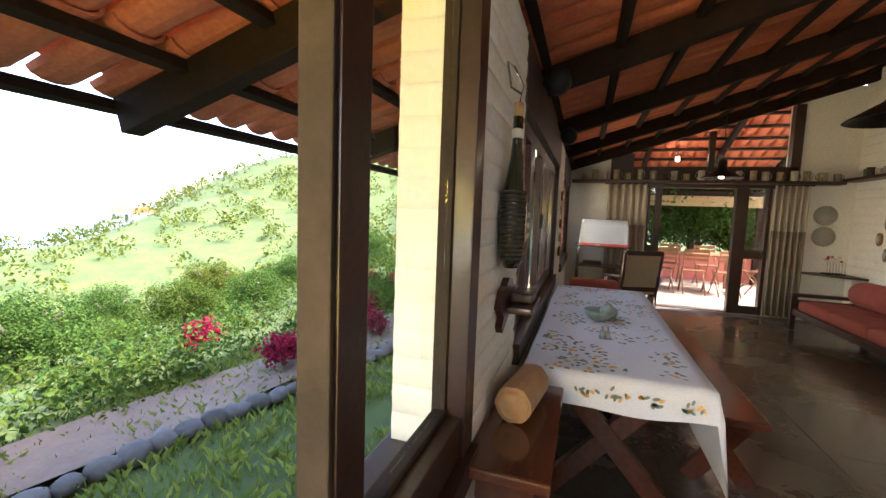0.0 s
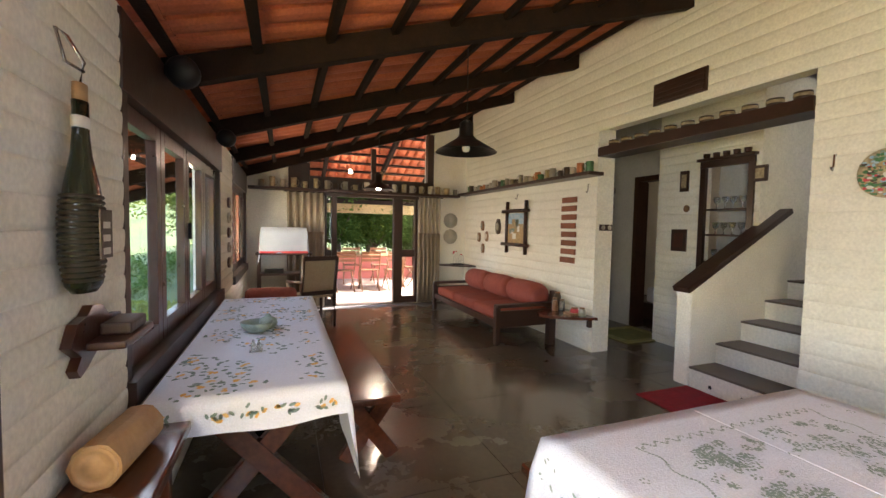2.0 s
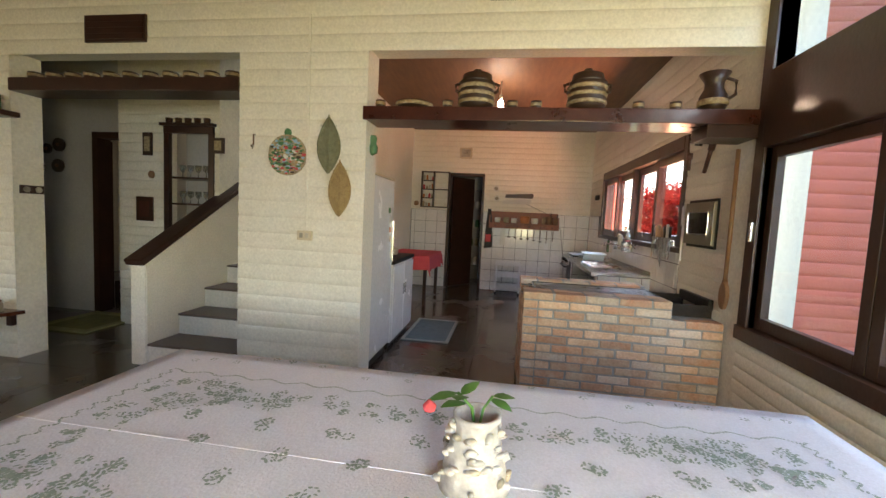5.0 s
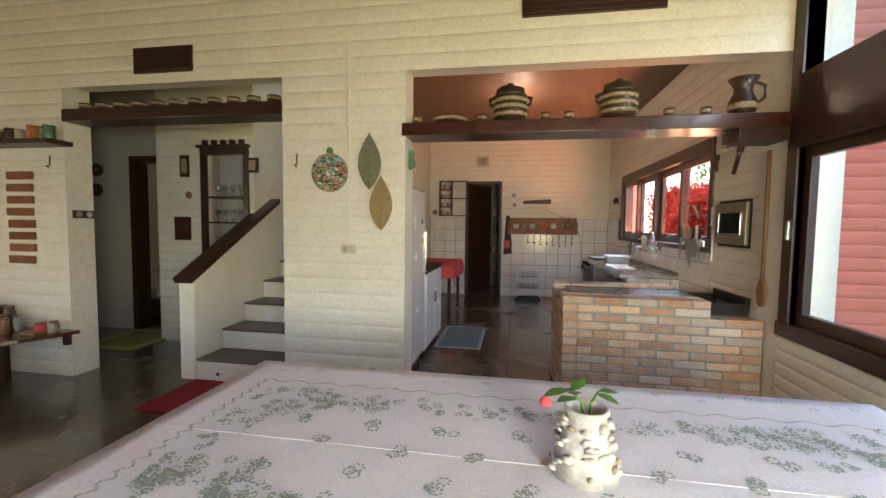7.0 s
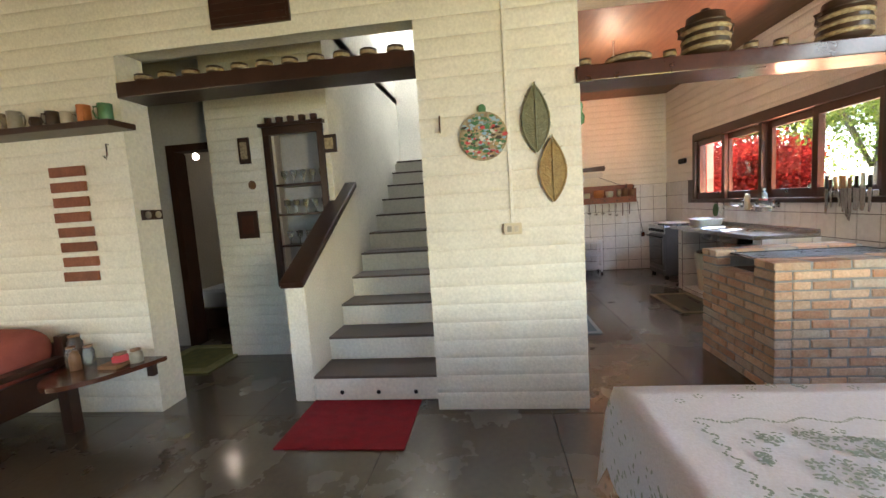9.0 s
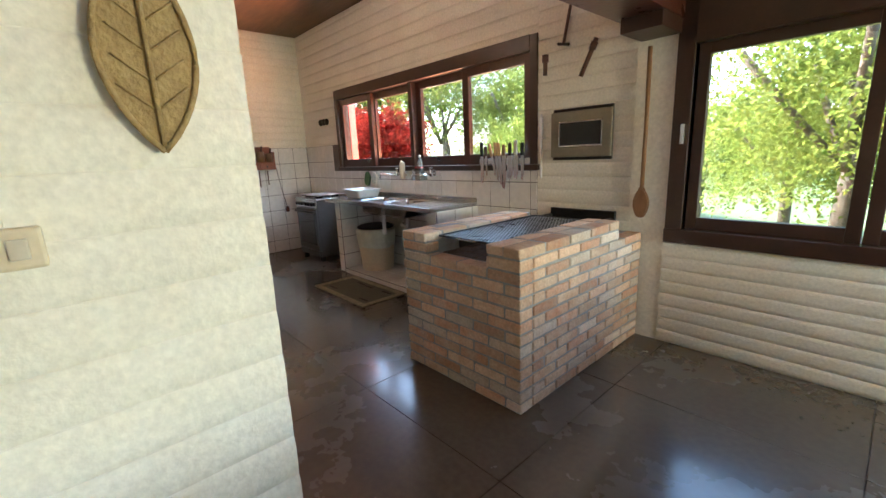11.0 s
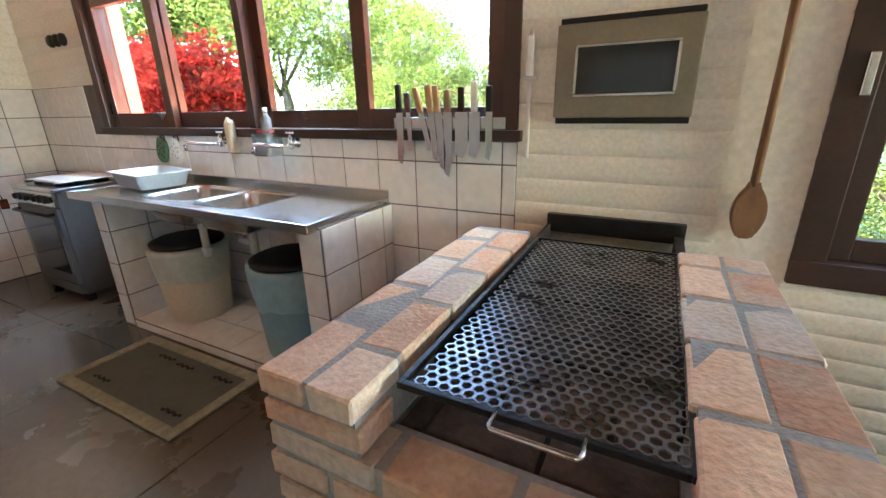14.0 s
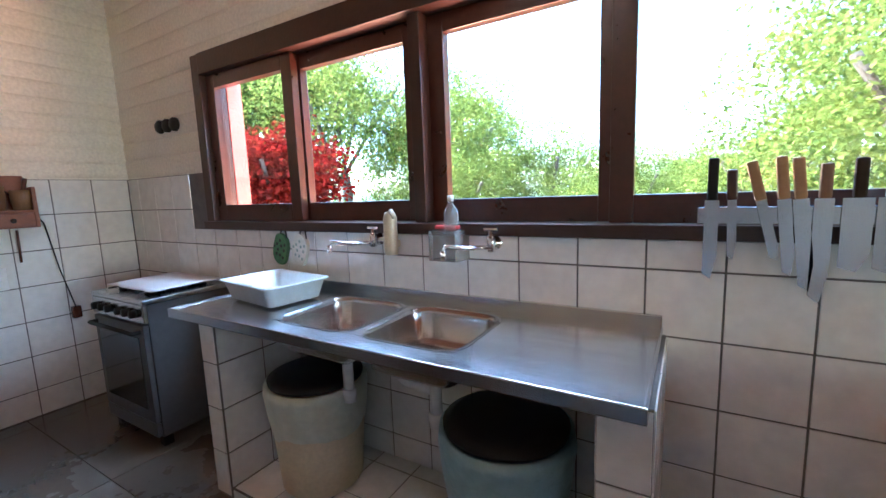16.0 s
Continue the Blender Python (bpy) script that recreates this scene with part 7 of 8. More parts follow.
for k in range(9):
    y = -0.95 + 0.115 * k
    long_ = [0.26, 0.30, 0.22, 0.20, 0.18, 0.19, 0.17, 0.16, 0.30][k]
    ut = tagged(empty("ladle", (XB - 0.035, y, 1.185)), "steel or wooden ladle hanging from the rack", "ladle", "hanging utensils")
    mt = [BENCHWOOD, BENCHWOOD, STEEL, STEEL, STEEL, STEEL, STEEL, STEEL, PAPER][k]
    if k == 8:
        box("towel", (-0.012, -0.05, -0.30), (0.012, 0.05, 0.0), PAPER, ut, bevel=0.006)
        continue
    tube("shaft", [(0, 0, 0.0), (0, 0.004, -long_ * 0.75)], 0.007, mt, ut, n=6)
    if k == 1:
        box("blade", (-0.006, -0.04, -long_ - 0.05), (0.004, 0.04, -long_ * 0.72), WHITEPL, ut, bevel=0.004)
    elif k > 1:
        lathe("bowl", [(0.0, 0.0), (0.025, 0.008), (0.034, 0.03), (0.031, 0.03), (0.0, 0.008)], mt, ut, "", 14, loc=(-0.02, 0, -long_))
cd = tagged(empty("wall_socket", (XB - 0.012, -1.17, 0.62)), "dark red plug with its cord on the tiles", "plug")
box("plug", (-0.03, -0.025, -0.04), (0.0, 0.025, 0.04), BENCHWOOD, cd, bevel=0.008)
tube("cord", [(-0.01, 0, 0.04), (-0.012, 0.05, 0.3), (-0.012, 0.09, 0.6), (-0.012, 0.28, 0.85), (-0.012, 0.75, 1.05)], 0.004, BLACK, cd, n=6)
for y, z in ((0.14, 1.93), (0.12, 1.75)):
    dp = tagged(empty("wall_plate", (XB - 0.008, y, z)), "small white plate hung on the kitchen wall", "plate", "small wall plates")
    plate_shape("plate", ring_outline(0.06, 0.06, 20), 0.016, PAPER, dp, on(ON_EAST, 0, 0, 0))
    plate_shape("well", ring_outline(0.035, 0.035, 16), 0.003, CERAMIC, dp, on(ON_EAST, -0.016, 0, 0))
for y, z, mt, wd in ((-0.32, 1.82, DARKWOOD, 0.05), (-0.28, 1.71, PAPER, 0.05)):
    cl = tagged(empty("cleaver_board", (XB - 0.008, y, z)), "long wall-hung kitchen blade or board", "board")
    plate_shape("board", [(-0.28, -wd), (0.22, -wd), (0.24, 0.0), (0.22, wd * 0.8), (-0.28, wd * 0.2)], 0.02, mt, cl, on(ON_EAST, 0, 0, 0))
ap = tagged(empty("apron", (XB - 0.03, 0.24, 1.55)), "dark apron with a red pocket hanging by the door", "apron")
bm = bmesh.new()
slab_from_outline(bm, [(-0.03, 0.0), (0.03, 0.0), (0.06, -0.3), (0.09, -0.72), (-0.07, -0.75), (-0.05, -0.3)], 0, 0.03)
bm.transform(on(ON_EAST, 0, 0, 0))
part("cloth", bm, BLACK, ap)
box("pocket", (-0.035, -0.05, -0.62), (-0.03, 0.05, -0.48), PINKRED, ap, bevel=0)
ck = tagged(empty("wall_clock", (XB - 0.006, 0.74, 2.57)), "square beige wall clock over the pantry door", "clock")
box("case", (-0.03, -0.115, -0.10), (0.0, 0.115, 0.10), CREAM, ck, bevel=0.02)
box("face", (-0.033, -0.085, -0.07), (-0.03, 0.085, 0.07), CERAMIC, ck, bevel=0.001)
box("pointer", (-0.036, -0.005, -0.004), (-0.033, 0.05, 0.004), BLACK, ck, bevel=0)
box("pointer", (-0.036, -0.03, -0.004), (-0.033, 0.0, 0.003), BLACK, ck, bevel=0)
sr = tagged(empty("spice_rack", (XB - 0.006, 1.30, 1.53)), "dark open spice rack with small jars", "rack")
for y in (-0.27, 0.02, 0.25):
    box("upright", (-0.10, y - 0.012, 0.0), (0.0, y + 0.012, 0.68), DARKWOOD, sr)
for k in range(5):
    z = 0.165 * k
    ya = -0.27 if k in (0, 2, 4) else 0.02
    box("shelf", (-0.10, ya, z), (0.0, 0.25, z + 0.016), DARKWOOD, sr)
for k in range(4):
    for q in range(4):
        h = rr.uniform(0.06, 0.10)
        jr = tagged(empty("spice_jar", (XB - 0.06, 1.345 + 0.055 * q, 1.5465 + 0.165 * k)), "small spice jar on the dark rack", "jar", "spice jars")
        lathe("body", [(0, 0), (0.02, 0), (0.02, h * 0.8), (0.014, h), (0, h)], [PAPER, ORANGECLAY, CERAMIC, POTBAND, PINKRED][(k * 3 + q) % 5], jr, n=10)
wp = tagged(empty("wall_plaque", (XB - 0.006, 1.66, 1.60)), "small brown straw plaque on the kitchen wall", "plaque")
plate_shape("disc", ring_outline(0.05, 0.045, 14), 0.02, SPOONWOOD, wp, on(ON_EAST, 0, 0, 0))
for x, z, mt in ((4.3, 1.9, GREENGLAZE), (4.75, 1.78, BENCHWOOD), (6.0, 1.85, POTDARK), (6.3, 1.70, POTDARK), (6.9, 1.78, SPOONWOOD)):
    wp = tagged(empty("wall_ornament", (x, 1.752, z)), "small round ornament hung on the kitchen side wall", "ornament")
    bm = bmesh.new()
    slab_from_outline(bm, ring_outline(0.07, 0.10, 18, 0.06, int(x * 7)), 0, 0.03)
    bm.transform(Matrix(((1, 0, 0, 0), (0, 0, -1, 0), (0, 1, 0, 0), (0, 0, 0, 1))))
    part("disc", bm, mt, wp)
gb = tagged(empty("green_ornament", (XR + 0.12, 0.90, 1.86)), "green ceramic frog ornament on the opening's side", "ornament")
lathe("body", [(0.0, -0.08), (0.035, -0.06), (0.04, -0.02), (0.025, 0.01), (0.032, 0.04), (0.025, 0.065), (0.0, 0.07)], GREENGLAZE, gb)

# fridge, low cabinet, small table, stand
fr = tagged(empty("refrigerator", (4.56, 1.37, 0)), "tall white refrigerator with a rounded top", "refrigerator")
box("body", (-0.33, -0.32, 0.05), (0.33, 0.35, 1.68), WHITEPL, fr, bevel=0.02)
dr_ = box("door", (-0.33, -0.385, 0.10), (0.33, -0.325, 1.68), WHITEPL, fr, bevel=0.022)
box("handle", (0.27, -0.405, 0.9), (0.29, -0.383, 1.3), STEEL, dr_)
box("kick_plate", (-0.31, -0.34, 0.0), (0.31, -0.30, 0.09), BLACK, fr)
box("top_trim", (-0.33, -0.385, 1.681), (0.33, 0.34, 1.70), CREAM, fr, bevel=0.006)
for k in range(4):
    box("magnet", (0.20 - 0.02 * k, -0.389, 1.10 + 0.09 * k), (0.26 - 0.02 * k, -0.3855, 1.15 + 0.09 * k), [CREAM, ORANGECLAY, PAPER, GREENGLAZE][k], fr, bevel=0.001)
lc = tagged(empty("low_cabinet", (5.40, 1.36, 0)), "white low kitchen cabinet with a dark top", "cabinet")
box("body", (-0.43, -0.36, 0.06), (0.43, 0.38, 0.86), WHITEPL, lc, bevel=0.006)
box("kick_plate", (-0.40, -0.33, 0.0), (0.40, 0.36, 0.06), BLACK, lc)
box("worktop", (-0.45, -0.38, 0.86), (0.45, 0.38, 0.90), BLACK, lc, bevel=0.006)
for s in (-1, 1):
    d = box("door", (s * 0.215 - 0.205, -0.378, 0.09), (s * 0.215 + 0.205, -0.361, 0.84), WHITEPL, lc)
    box("handle", (s * 0.04 - 0.008, -0.395, 0.5), (s * 0.04 + 0.008, -0.377, 0.62), STEEL, d)
wd_ = tagged(empty("water_dispenser", (5.26, 1.30, 0.9005)), "white dispenser with a translucent water bottle", "water dispenser")
box("base", (-0.14, -0.14, 0.0), (0.14, 0.14, 0.16), WHITEPL, wd_, bevel=0.02)
lathe("bottle", [(0.05, 0.16), (0.06, 0.19), (0.12, 0.23), (0.125, 0.28), (0.12, 0.3), (0.125, 0.32), (0.125, 0.48), (0.10, 0.50), (0.0, 0.50)], material("pale_water_bottle", (0.60, 0.66, 0.75), (0.55, 0.61, 0.70), 4, 0.2, 0.03, 30), wd_)
bw_ = tagged(empty("pan", (5.62, 1.22, 0.9005)), "cream lidded pan on the dark worktop", "pan")
lathe("pan", [(0.0, 0.0), (0.09, 0.0), (0.10, 0.06), (0.095, 0.065), (0.03, 0.085), (0.0, 0.10)], CREAM, bw_)
ct = tagged(empty("corner_table", (7.6, 1.36, 0)), "small dark table by the kitchen side wall", "table")
box("tabletop", (-0.55, -0.33, 0.72), (0.55, 0.35, 0.75), DARKWOOD, ct)
for x in (-0.5, 0.5):
    for y in (-0.28, 0.3):
        box("leg", (x - 0.025, y - 0.025, 0), (x + 0.025, y + 0.025, 0.72), DARKWOOD, ct)
cloth_top("red_tablecloth", (7.03, 1.02), (8.17, 1.72), 0.757, (0.2, 0.12, 0.22, 0.05), PINKRED, "coral red cloth over the small corner table", "tablecloth", seed=9)
wst = tagged(empty("plastic_stand", (8.68, -0.16, 0)), "white plastic tiered stand on castors", "stand")
for x in (-0.13, 0.13):
    for y in (-0.21, 0.21):
        box("post", (x - 0.015, y - 0.015, 0.04), (x + 0.015, y + 0.015, 0.56), WHITEPL, wst)
        lathe("castor", [(0.0, 0.0), (0.014, 0.0), (0.018, 0.02), (0.014, 0.04), (0.0, 0.04)], BLACK, wst, n=10, loc=(x, y, 0))
for z in (0.10, 0.32, 0.53):
    box("tray", (-0.15, -0.23, z), (0.15, 0.23, z + 0.012), WHITEPL, wst)
    for lo, hi in (((-0.15, -0.23, z + 0.012), (-0.142, 0.23, z + 0.06)), ((0.142, -0.23, z + 0.012), (0.15, 0.23, z + 0.06)), ((-0.142, -0.23, z + 0.012), (0.142, -0.222, z + 0.06)), ((-0.142, 0.222, z + 0.012), (0.142, 0.23, z + 0.06))):
        box("tray_side", lo, hi, WHITEPL, wst, bevel=0.002)
kbl = tagged(empty("ceiling_bulb", (6.1, 0.06, 2.70)), "lit bare bulb under the kitchen ceiling", "lamp")
lathe("bulb", [(0.0, 0.0), (0.025, 0.006), (0.035, 0.035), (0.018, 0.08), (0.0, 0.085)], KBULB, kbl)
lathe("holder", [(0.0, 0.08), (0.02, 0.08), (0.022, 0.14), (0.0, 0.14)], WHITEPL, kbl)
tube("cable", [(0, 0, 0.13), (0, 0, 0.30)], 0.005, WHITEPL, kbl)
# Shelf boards take the same grey that puts dimness into the pantry.
psh = tagged(empty("pantry_shelf", (9.95, 0.40, 0)), "pantry shelf greyed for dimness, with jars", "shelf")
for k in range(5):
    box("board", (-0.2, -0.30, 0.35 + 0.4 * k), (0.2, 0.40, 0.37 + 0.4 * k), SHADEGREY, psh)
for y in (-0.31, 0.40):
    box("upright", (-0.2, y, 0), (0.2, y + 0.02, 2.1), SHADEGREY, psh)
for k in range(4):
    for q in range(5):
        jr = tagged(empty("jar", (9.90, 0.17 + 0.12 * q, 0.3705 + 0.4 * k)), "glass storage jar on the pantry shelf", "jar", "pantry jars")
        lathe("body", [(0, 0), (0.045, 0), (0.045, 0.13), (0.03, 0.16), (0, 0.16)], [PAPER, CERAMIC, GREENGLAZE][(k + q) % 3], jr, n=12)


# ---- outdoors ----
def leaf_material(name, a, b, trans=0.35):
    m = bpy.data.materials.new(name)
    m.use_nodes = True
    nd, ln = m.node_tree.nodes, m.node_tree.links
    out = nd["Material Output"]
    geo = nd.new("ShaderNodeNewGeometry")
    ramp = nd.new("ShaderNodeValToRGB")
    ramp.color_ramp.elements[0].color, ramp.color_ramp.elements[1].color = (*a, 1), (*b, 1)
    ln.new(geo.outputs["Random Per Island"], ramp.inputs["Fac"])
    d, t, mx = nd.new("ShaderNodeBsdfDiffuse"), nd.new("ShaderNodeBsdfTranslucent"), nd.new("ShaderNodeMixShader")
    mx.inputs[0].default_value = trans
    ln.new(ramp.outputs[0], d.inputs["Color"])
    ln.new(ramp.outputs[0], t.inputs["Color"])
    ln.new(d.outputs[0], mx.inputs[1])
    ln.new(t.outputs[0], mx.inputs[2])
    ln.new(mx.outputs[0], out.inputs["Surface"])
    return m


LEAF_A = leaf_material("sunlit_leaves", (0.030, 0.060, 0.012), (0.095, 0.125, 0.022))
LEAF_B = leaf_material("yellow_green_leaves", (0.045, 0.070, 0.013), (0.13, 0.14, 0.025))
LEAF_S = leaf_material("bright_garden_leaves", (0.11, 0.155, 0.03), (0.31, 0.33, 0.07), 0.5)
LEAF_C = leaf_material("dark_green_leaves", (0.03, 0.075, 0.018), (0.09, 0.14, 0.028))
LEAF_R = leaf_material("crimson_leaves", (0.10, 0.006, 0.006), (0.26, 0.022, 0.014))
LEAF_P = leaf_material("magenta_leaves", (0.16, 0.012, 0.03), (0.34, 0.03, 0.06))
BARK = material("grey_brown_bark", (0.16, 0.12, 0.085), (0.09, 0.07, 0.05), 9, 0.95, 0.6, 40)
GRASS = material("lawn_and_field", (0.100, 0.130, 0.024), (0.055, 0.085, 0.017), 0.8, 0.95, 0.5, 6, stain=0.2)
EARTH = material("garden_earth", (0.20, 0.14, 0.10), (0.13, 0.09, 0.065), 2, 0.95, 0.4, 25)
STONE = material("garden_stone", (0.11, 0.10, 0.09), (0.06, 0.055, 0.05), 6, 0.9, 0.4, 30, vary=0.25)
SEA = material("hazy_sea", (0.20, 0.28, 0.34), (0.18, 0.26, 0.32), 0.02, 0.3, 0.05, 0.5)


def smooth(a, b, x):
    t = min(1, max(0, (x - a) / (b - a)))
    return t * t * (3 - 2 * t)


def land(x, y):
    """Height of the ground: level round the house, a valley to the west, a hill beyond it, the coast far off."""
    west = max(0.0, -x - 1.5)
    h = -0.45 - 3.6 * smooth(0.5, 16, west)
    h += 13.4 * math.exp(-(((x + 38) / 25) ** 2 + ((y - 62) / 38) ** 2))
    h += 6.0 * math.exp(-(((x + 5) / 30) ** 2 + ((y - 95) / 40) ** 2))
    h += 2.5 * smooth(4, 20, y - 11) * smooth(-30, 5, x)
    h -= 0.9 * smooth(3, 12, -y - 2)
    h += 8 * math.exp(-(((x + 3) / 32) ** 2 + ((y + 95) / 25) ** 2))
    h -= 5.5 * smooth(26, 46, west) * smooth(48, 18, y)
    h -= 34 * smooth(40, 105, west) + 6 * smooth(40, 110, west) * smooth(60, -10, y)
    h += 0.5 * noise.noise((x * 0.09, y * 0.09, 0)) * smooth(3, 12, abs(x - 4) + abs(y - 3) - 9)
    return h


def axis_steps():
    out, v, s = [], 0.0, 1.0
    while v < 2500:
        out.append(v)
        s = 1.0 if v < 30 else min(s * 1.16, 200)
        v += s
    return sorted({-o for o in out} | set(out))


ax = axis_steps()
verts, faces, n = [], [], len(ax)
for x in ax:
    for y in ax:
        verts.append((x + 0.3, y + 4, land(x + 0.3, y + 4)))
for i in range(n - 1):
    for j in range(n - 1):
        faces.append((i * n + j, (i + 1) * n + j, (i + 1) * n + j + 1, i * n + j + 1))
me = bpy.data.meshes.new("ground")
me.from_pydata(verts, [], faces)
me.materials.append(GRASS)
for p in me.polygons:
    p.use_smooth = True
structure(new("ground", me), "green garden, valley and hillside", "ground")
bm = bmesh.new()
vs_ = [bm.verts.new(p) for p in ((-90, -3000, -30), (-90, 3000, -30), (-5000, 3000, -30), (-5000, -3000, -30))]
bm.faces.new(vs_)
structure(link_mesh("water", bm, SEA), "hazy pale blue sea on the horizon", "water")
# Unseen paving, added to bounce reddish sunlight through the kitchen window.
structure(box("terrace", (3.9, -4.6, -0.6), (9.1, YS2, -0.30), PAVING, bevel=0), "unseen red clay terrace added for pink bounce light", "pavement")
structure(box("foundation", (-0.22, YS2, -1.2), (9.1, 7.7, -0.151), PLASTER, bevel=0), "whitewashed house foundation", "foundation")
fin = structure(empty("wall_fin"), "salmon painted brick buttress outside the window", "wall")
box("core", (3.86, -2.32, -0.6), (4.06, -1.835, 3.2), SALMON, fin, bevel=0)
courses(fin, "x", 3.86, -1, -2.32, -1.84, 0.0, 3.1, [], SALMON, 0.085, 12)


def crown(name, clumps, per, spread, leaf, mat, seed, flat=0.75, hole=0.35):
    """A ragged crown: clumps of small bent leaves set about an uneven shell, with gaps."""
    q = random.Random(seed)
    verts, faces = [], []
    for c in range(clumps):
        a, b = q.random() * 2 * math.pi, math.acos(q.uniform(-0.75, 1))
        k = q.uniform(hole, 1.0) * (1 + 0.35 * noise.noise((math.cos(a) * 2, math.sin(a) * 2, b + seed)))
        cx, cy, cz = k * math.sin(b) * math.cos(a), k * math.sin(b) * math.sin(a), k * math.cos(b) * flat
        for p in range(per):
            ox, oy, oz = q.gauss(0, spread), q.gauss(0, spread), q.gauss(0, spread * 0.7)
            l, w = leaf * q.uniform(0.7, 1.4), leaf * q.uniform(0.28, 0.45)
            m = pose(cx + ox, cy + oy, cz + oz, q.uniform(-60, 60), q.uniform(-60, 60), q.uniform(0, 360))
            i = len(verts)
            for v in ((0, 0, 0), (l * 0.5, w, -0.1 * l), (l, 0, -0.3 * l), (l * 0.5, -w, -0.1 * l)):
                verts.append(tuple(m @ Vector(v)))
            faces.append((i, i + 1, i + 2, i + 3))
    me = bpy.data.meshes.new(name)
    me.from_pydata(verts, [], faces)
    me.materials.append(mat)
    return me


CROWNS = [crown("crown", 210, 70, 0.11, 0.05, LEAF_A, 1), crown("crown", 210, 70, 0.11, 0.05, LEAF_B, 2), crown("crown", 210, 70, 0.12, 0.048, LEAF_C, 3), crown("crown", 150, 60, 0.12, 0.075, LEAF_R, 4), crown("crown", 170, 120, 0.11, 0.03, LEAF_S, 5, 0.9), crown("crown", 170, 120, 0.10, 0.032, LEAF_S, 6, 0.8), crown("crown", 40, 30, 0.2, 0.2, LEAF_P, 7)]


def tree(x, y, size, height, kind, label, category="tree", group="", z=None):
    base = land(x, y) if z is None else z
    t = tagged(empty("tree" if category == "tree" else "shrub", (x, y, base)), label, category, group)
    q = random.Random(int(x * 31 + y * 17))
    top = height - size * 0.3
    tube("trunk", [(0, 0, -0.1), (q.uniform(-0.1, 0.1) * size, q.uniform(-0.1, 0.1) * size, top * 0.5), (0, 0, top)], 0.05 * size + 0.015, BARK, t)
    for k in range(4):
        a = k * 1.6 + q.random()
        tube("limb", [(0, 0, top * 0.55), (0.35 * size * math.cos(a), 0.35 * size * math.sin(a), top * 0.85), (0.65 * size * math.cos(a), 0.65 * size * math.sin(a), top + 0.15 * size)], 0.02 * size + 0.006, BARK, t, n=6)
    c = new("crown", CROWNS[kind])
    c.parent = t
    c.matrix_local = Matrix.Translation((0, 0, height - size * 0.45)) @ Euler((0, 0, q.random() * 6)).to_matrix().to_4x4() @ Matrix.Diagonal((size, size, size * q.uniform(0.85, 1.1), 1))
    return t


q = random.Random(77)
# south side, outside the kitchen and dining windows
for x, y, s, h, k in ((10.2, -3.9, 0.95, 2.35, 3), (11.6, -4.2, 1.1, 2.6, 3), (12.9, -4.6, 1.1, 2.7, 3)):
    tree(x, y, s, h, k, "crimson-leaved garden bush in the sun", "shrub", "crimson bushes")
for x, y, s, h, k in ((13.5, -8.5, 2.5, 5.4, 4), (11.0, -9.5, 2.2, 4.2, 5), (8.4, -10.5, 1.9, 3.3, 4), (16.5, -9, 2.7, 6.4, 0), (6.7, -12, 1.7, 3.0, 5), (5.0, -14, 1.6, 3.2, 4), (12.3, -13, 2.6, 5.6, 5), (9.6, -8.0, 1.5, 2.4, 5), (7.4, -8.8, 1.3, 2.1, 4), (2.7, -11.0, 1.4, 4.4, 5)):
    tree(x, y, s, h, k, "leafy green garden tree in the sun", "tree", "garden trees")
for x, y, s, h, k in ((3.3, -5.6, 1.9, 3.0, 4), (1.2, -5.8, 2.0, 3.2, 5), (-1.2, -5.2, 1.9, 3.0, 4), (2.3, -7.6, 2.5, 5.0, 5), (-0.6, -8.4, 2.4, 5.0, 4), (4.2, -8.4, 1.6, 2.6, 5), (1.9, -4.9, 1.0, 1.1, 4), (0.2, -4.8, 1.0, 1.0, 5)):
    tree(x, y, s, h, k, "leafy yellow-green garden tree in the sun", "tree", "garden trees")
# north, beyond the veranda
for x, y, s, h, k in ((-1.0, 13.2, 1.7, 3.0, 1), (1.2, 13.0, 1.6, 3.0, 2), (2.9, 12.8, 1.8, 3.2, 2), (4.6, 13.2, 1.8, 3.3, 0), (0.2, 14.8, 2.0, 4.6, 0), (3.6, 15.2, 2.2, 5.0, 0), (6.6, 14.0, 2.0, 4.2, 1), (0.6, 12.3, 1.2, 2.0, 0), (1.9, 12.2, 1.2, 2.1, 2), (3.1, 12.3, 1.3, 2.2, 2), (4.3, 12.2, 1.2, 2.0, 0), (1.6, 16.5, 2.4, 5.5, 2), (-0.6, 12.4, 1.2, 1.9, 1)):
    tree(x, y, s, h, k, "dense leafy garden bush behind the veranda", "tree", "veranda bushes")
# west garden
for k in range(26):
    x, y = q.uniform(-13, -3.2), q.uniform(-1, 16)
    s = q.uniform(0.4, 0.85)
    tree(x, y, s, s * q.uniform(1.0, 1.5), q.choice([0, 1, 1, 2]), "low garden shrub on the slope", "shrub", "west garden shrubs")
for k in range(12):
    x, y = q.uniform(-4.2, -2.2), q.uniform(0.8, 9)
    s = q.uniform(0.12, 0.22)
    tree(x, y, s, s * 1.5, 6, "small red-leaved border plant", "shrub", "red border plants")
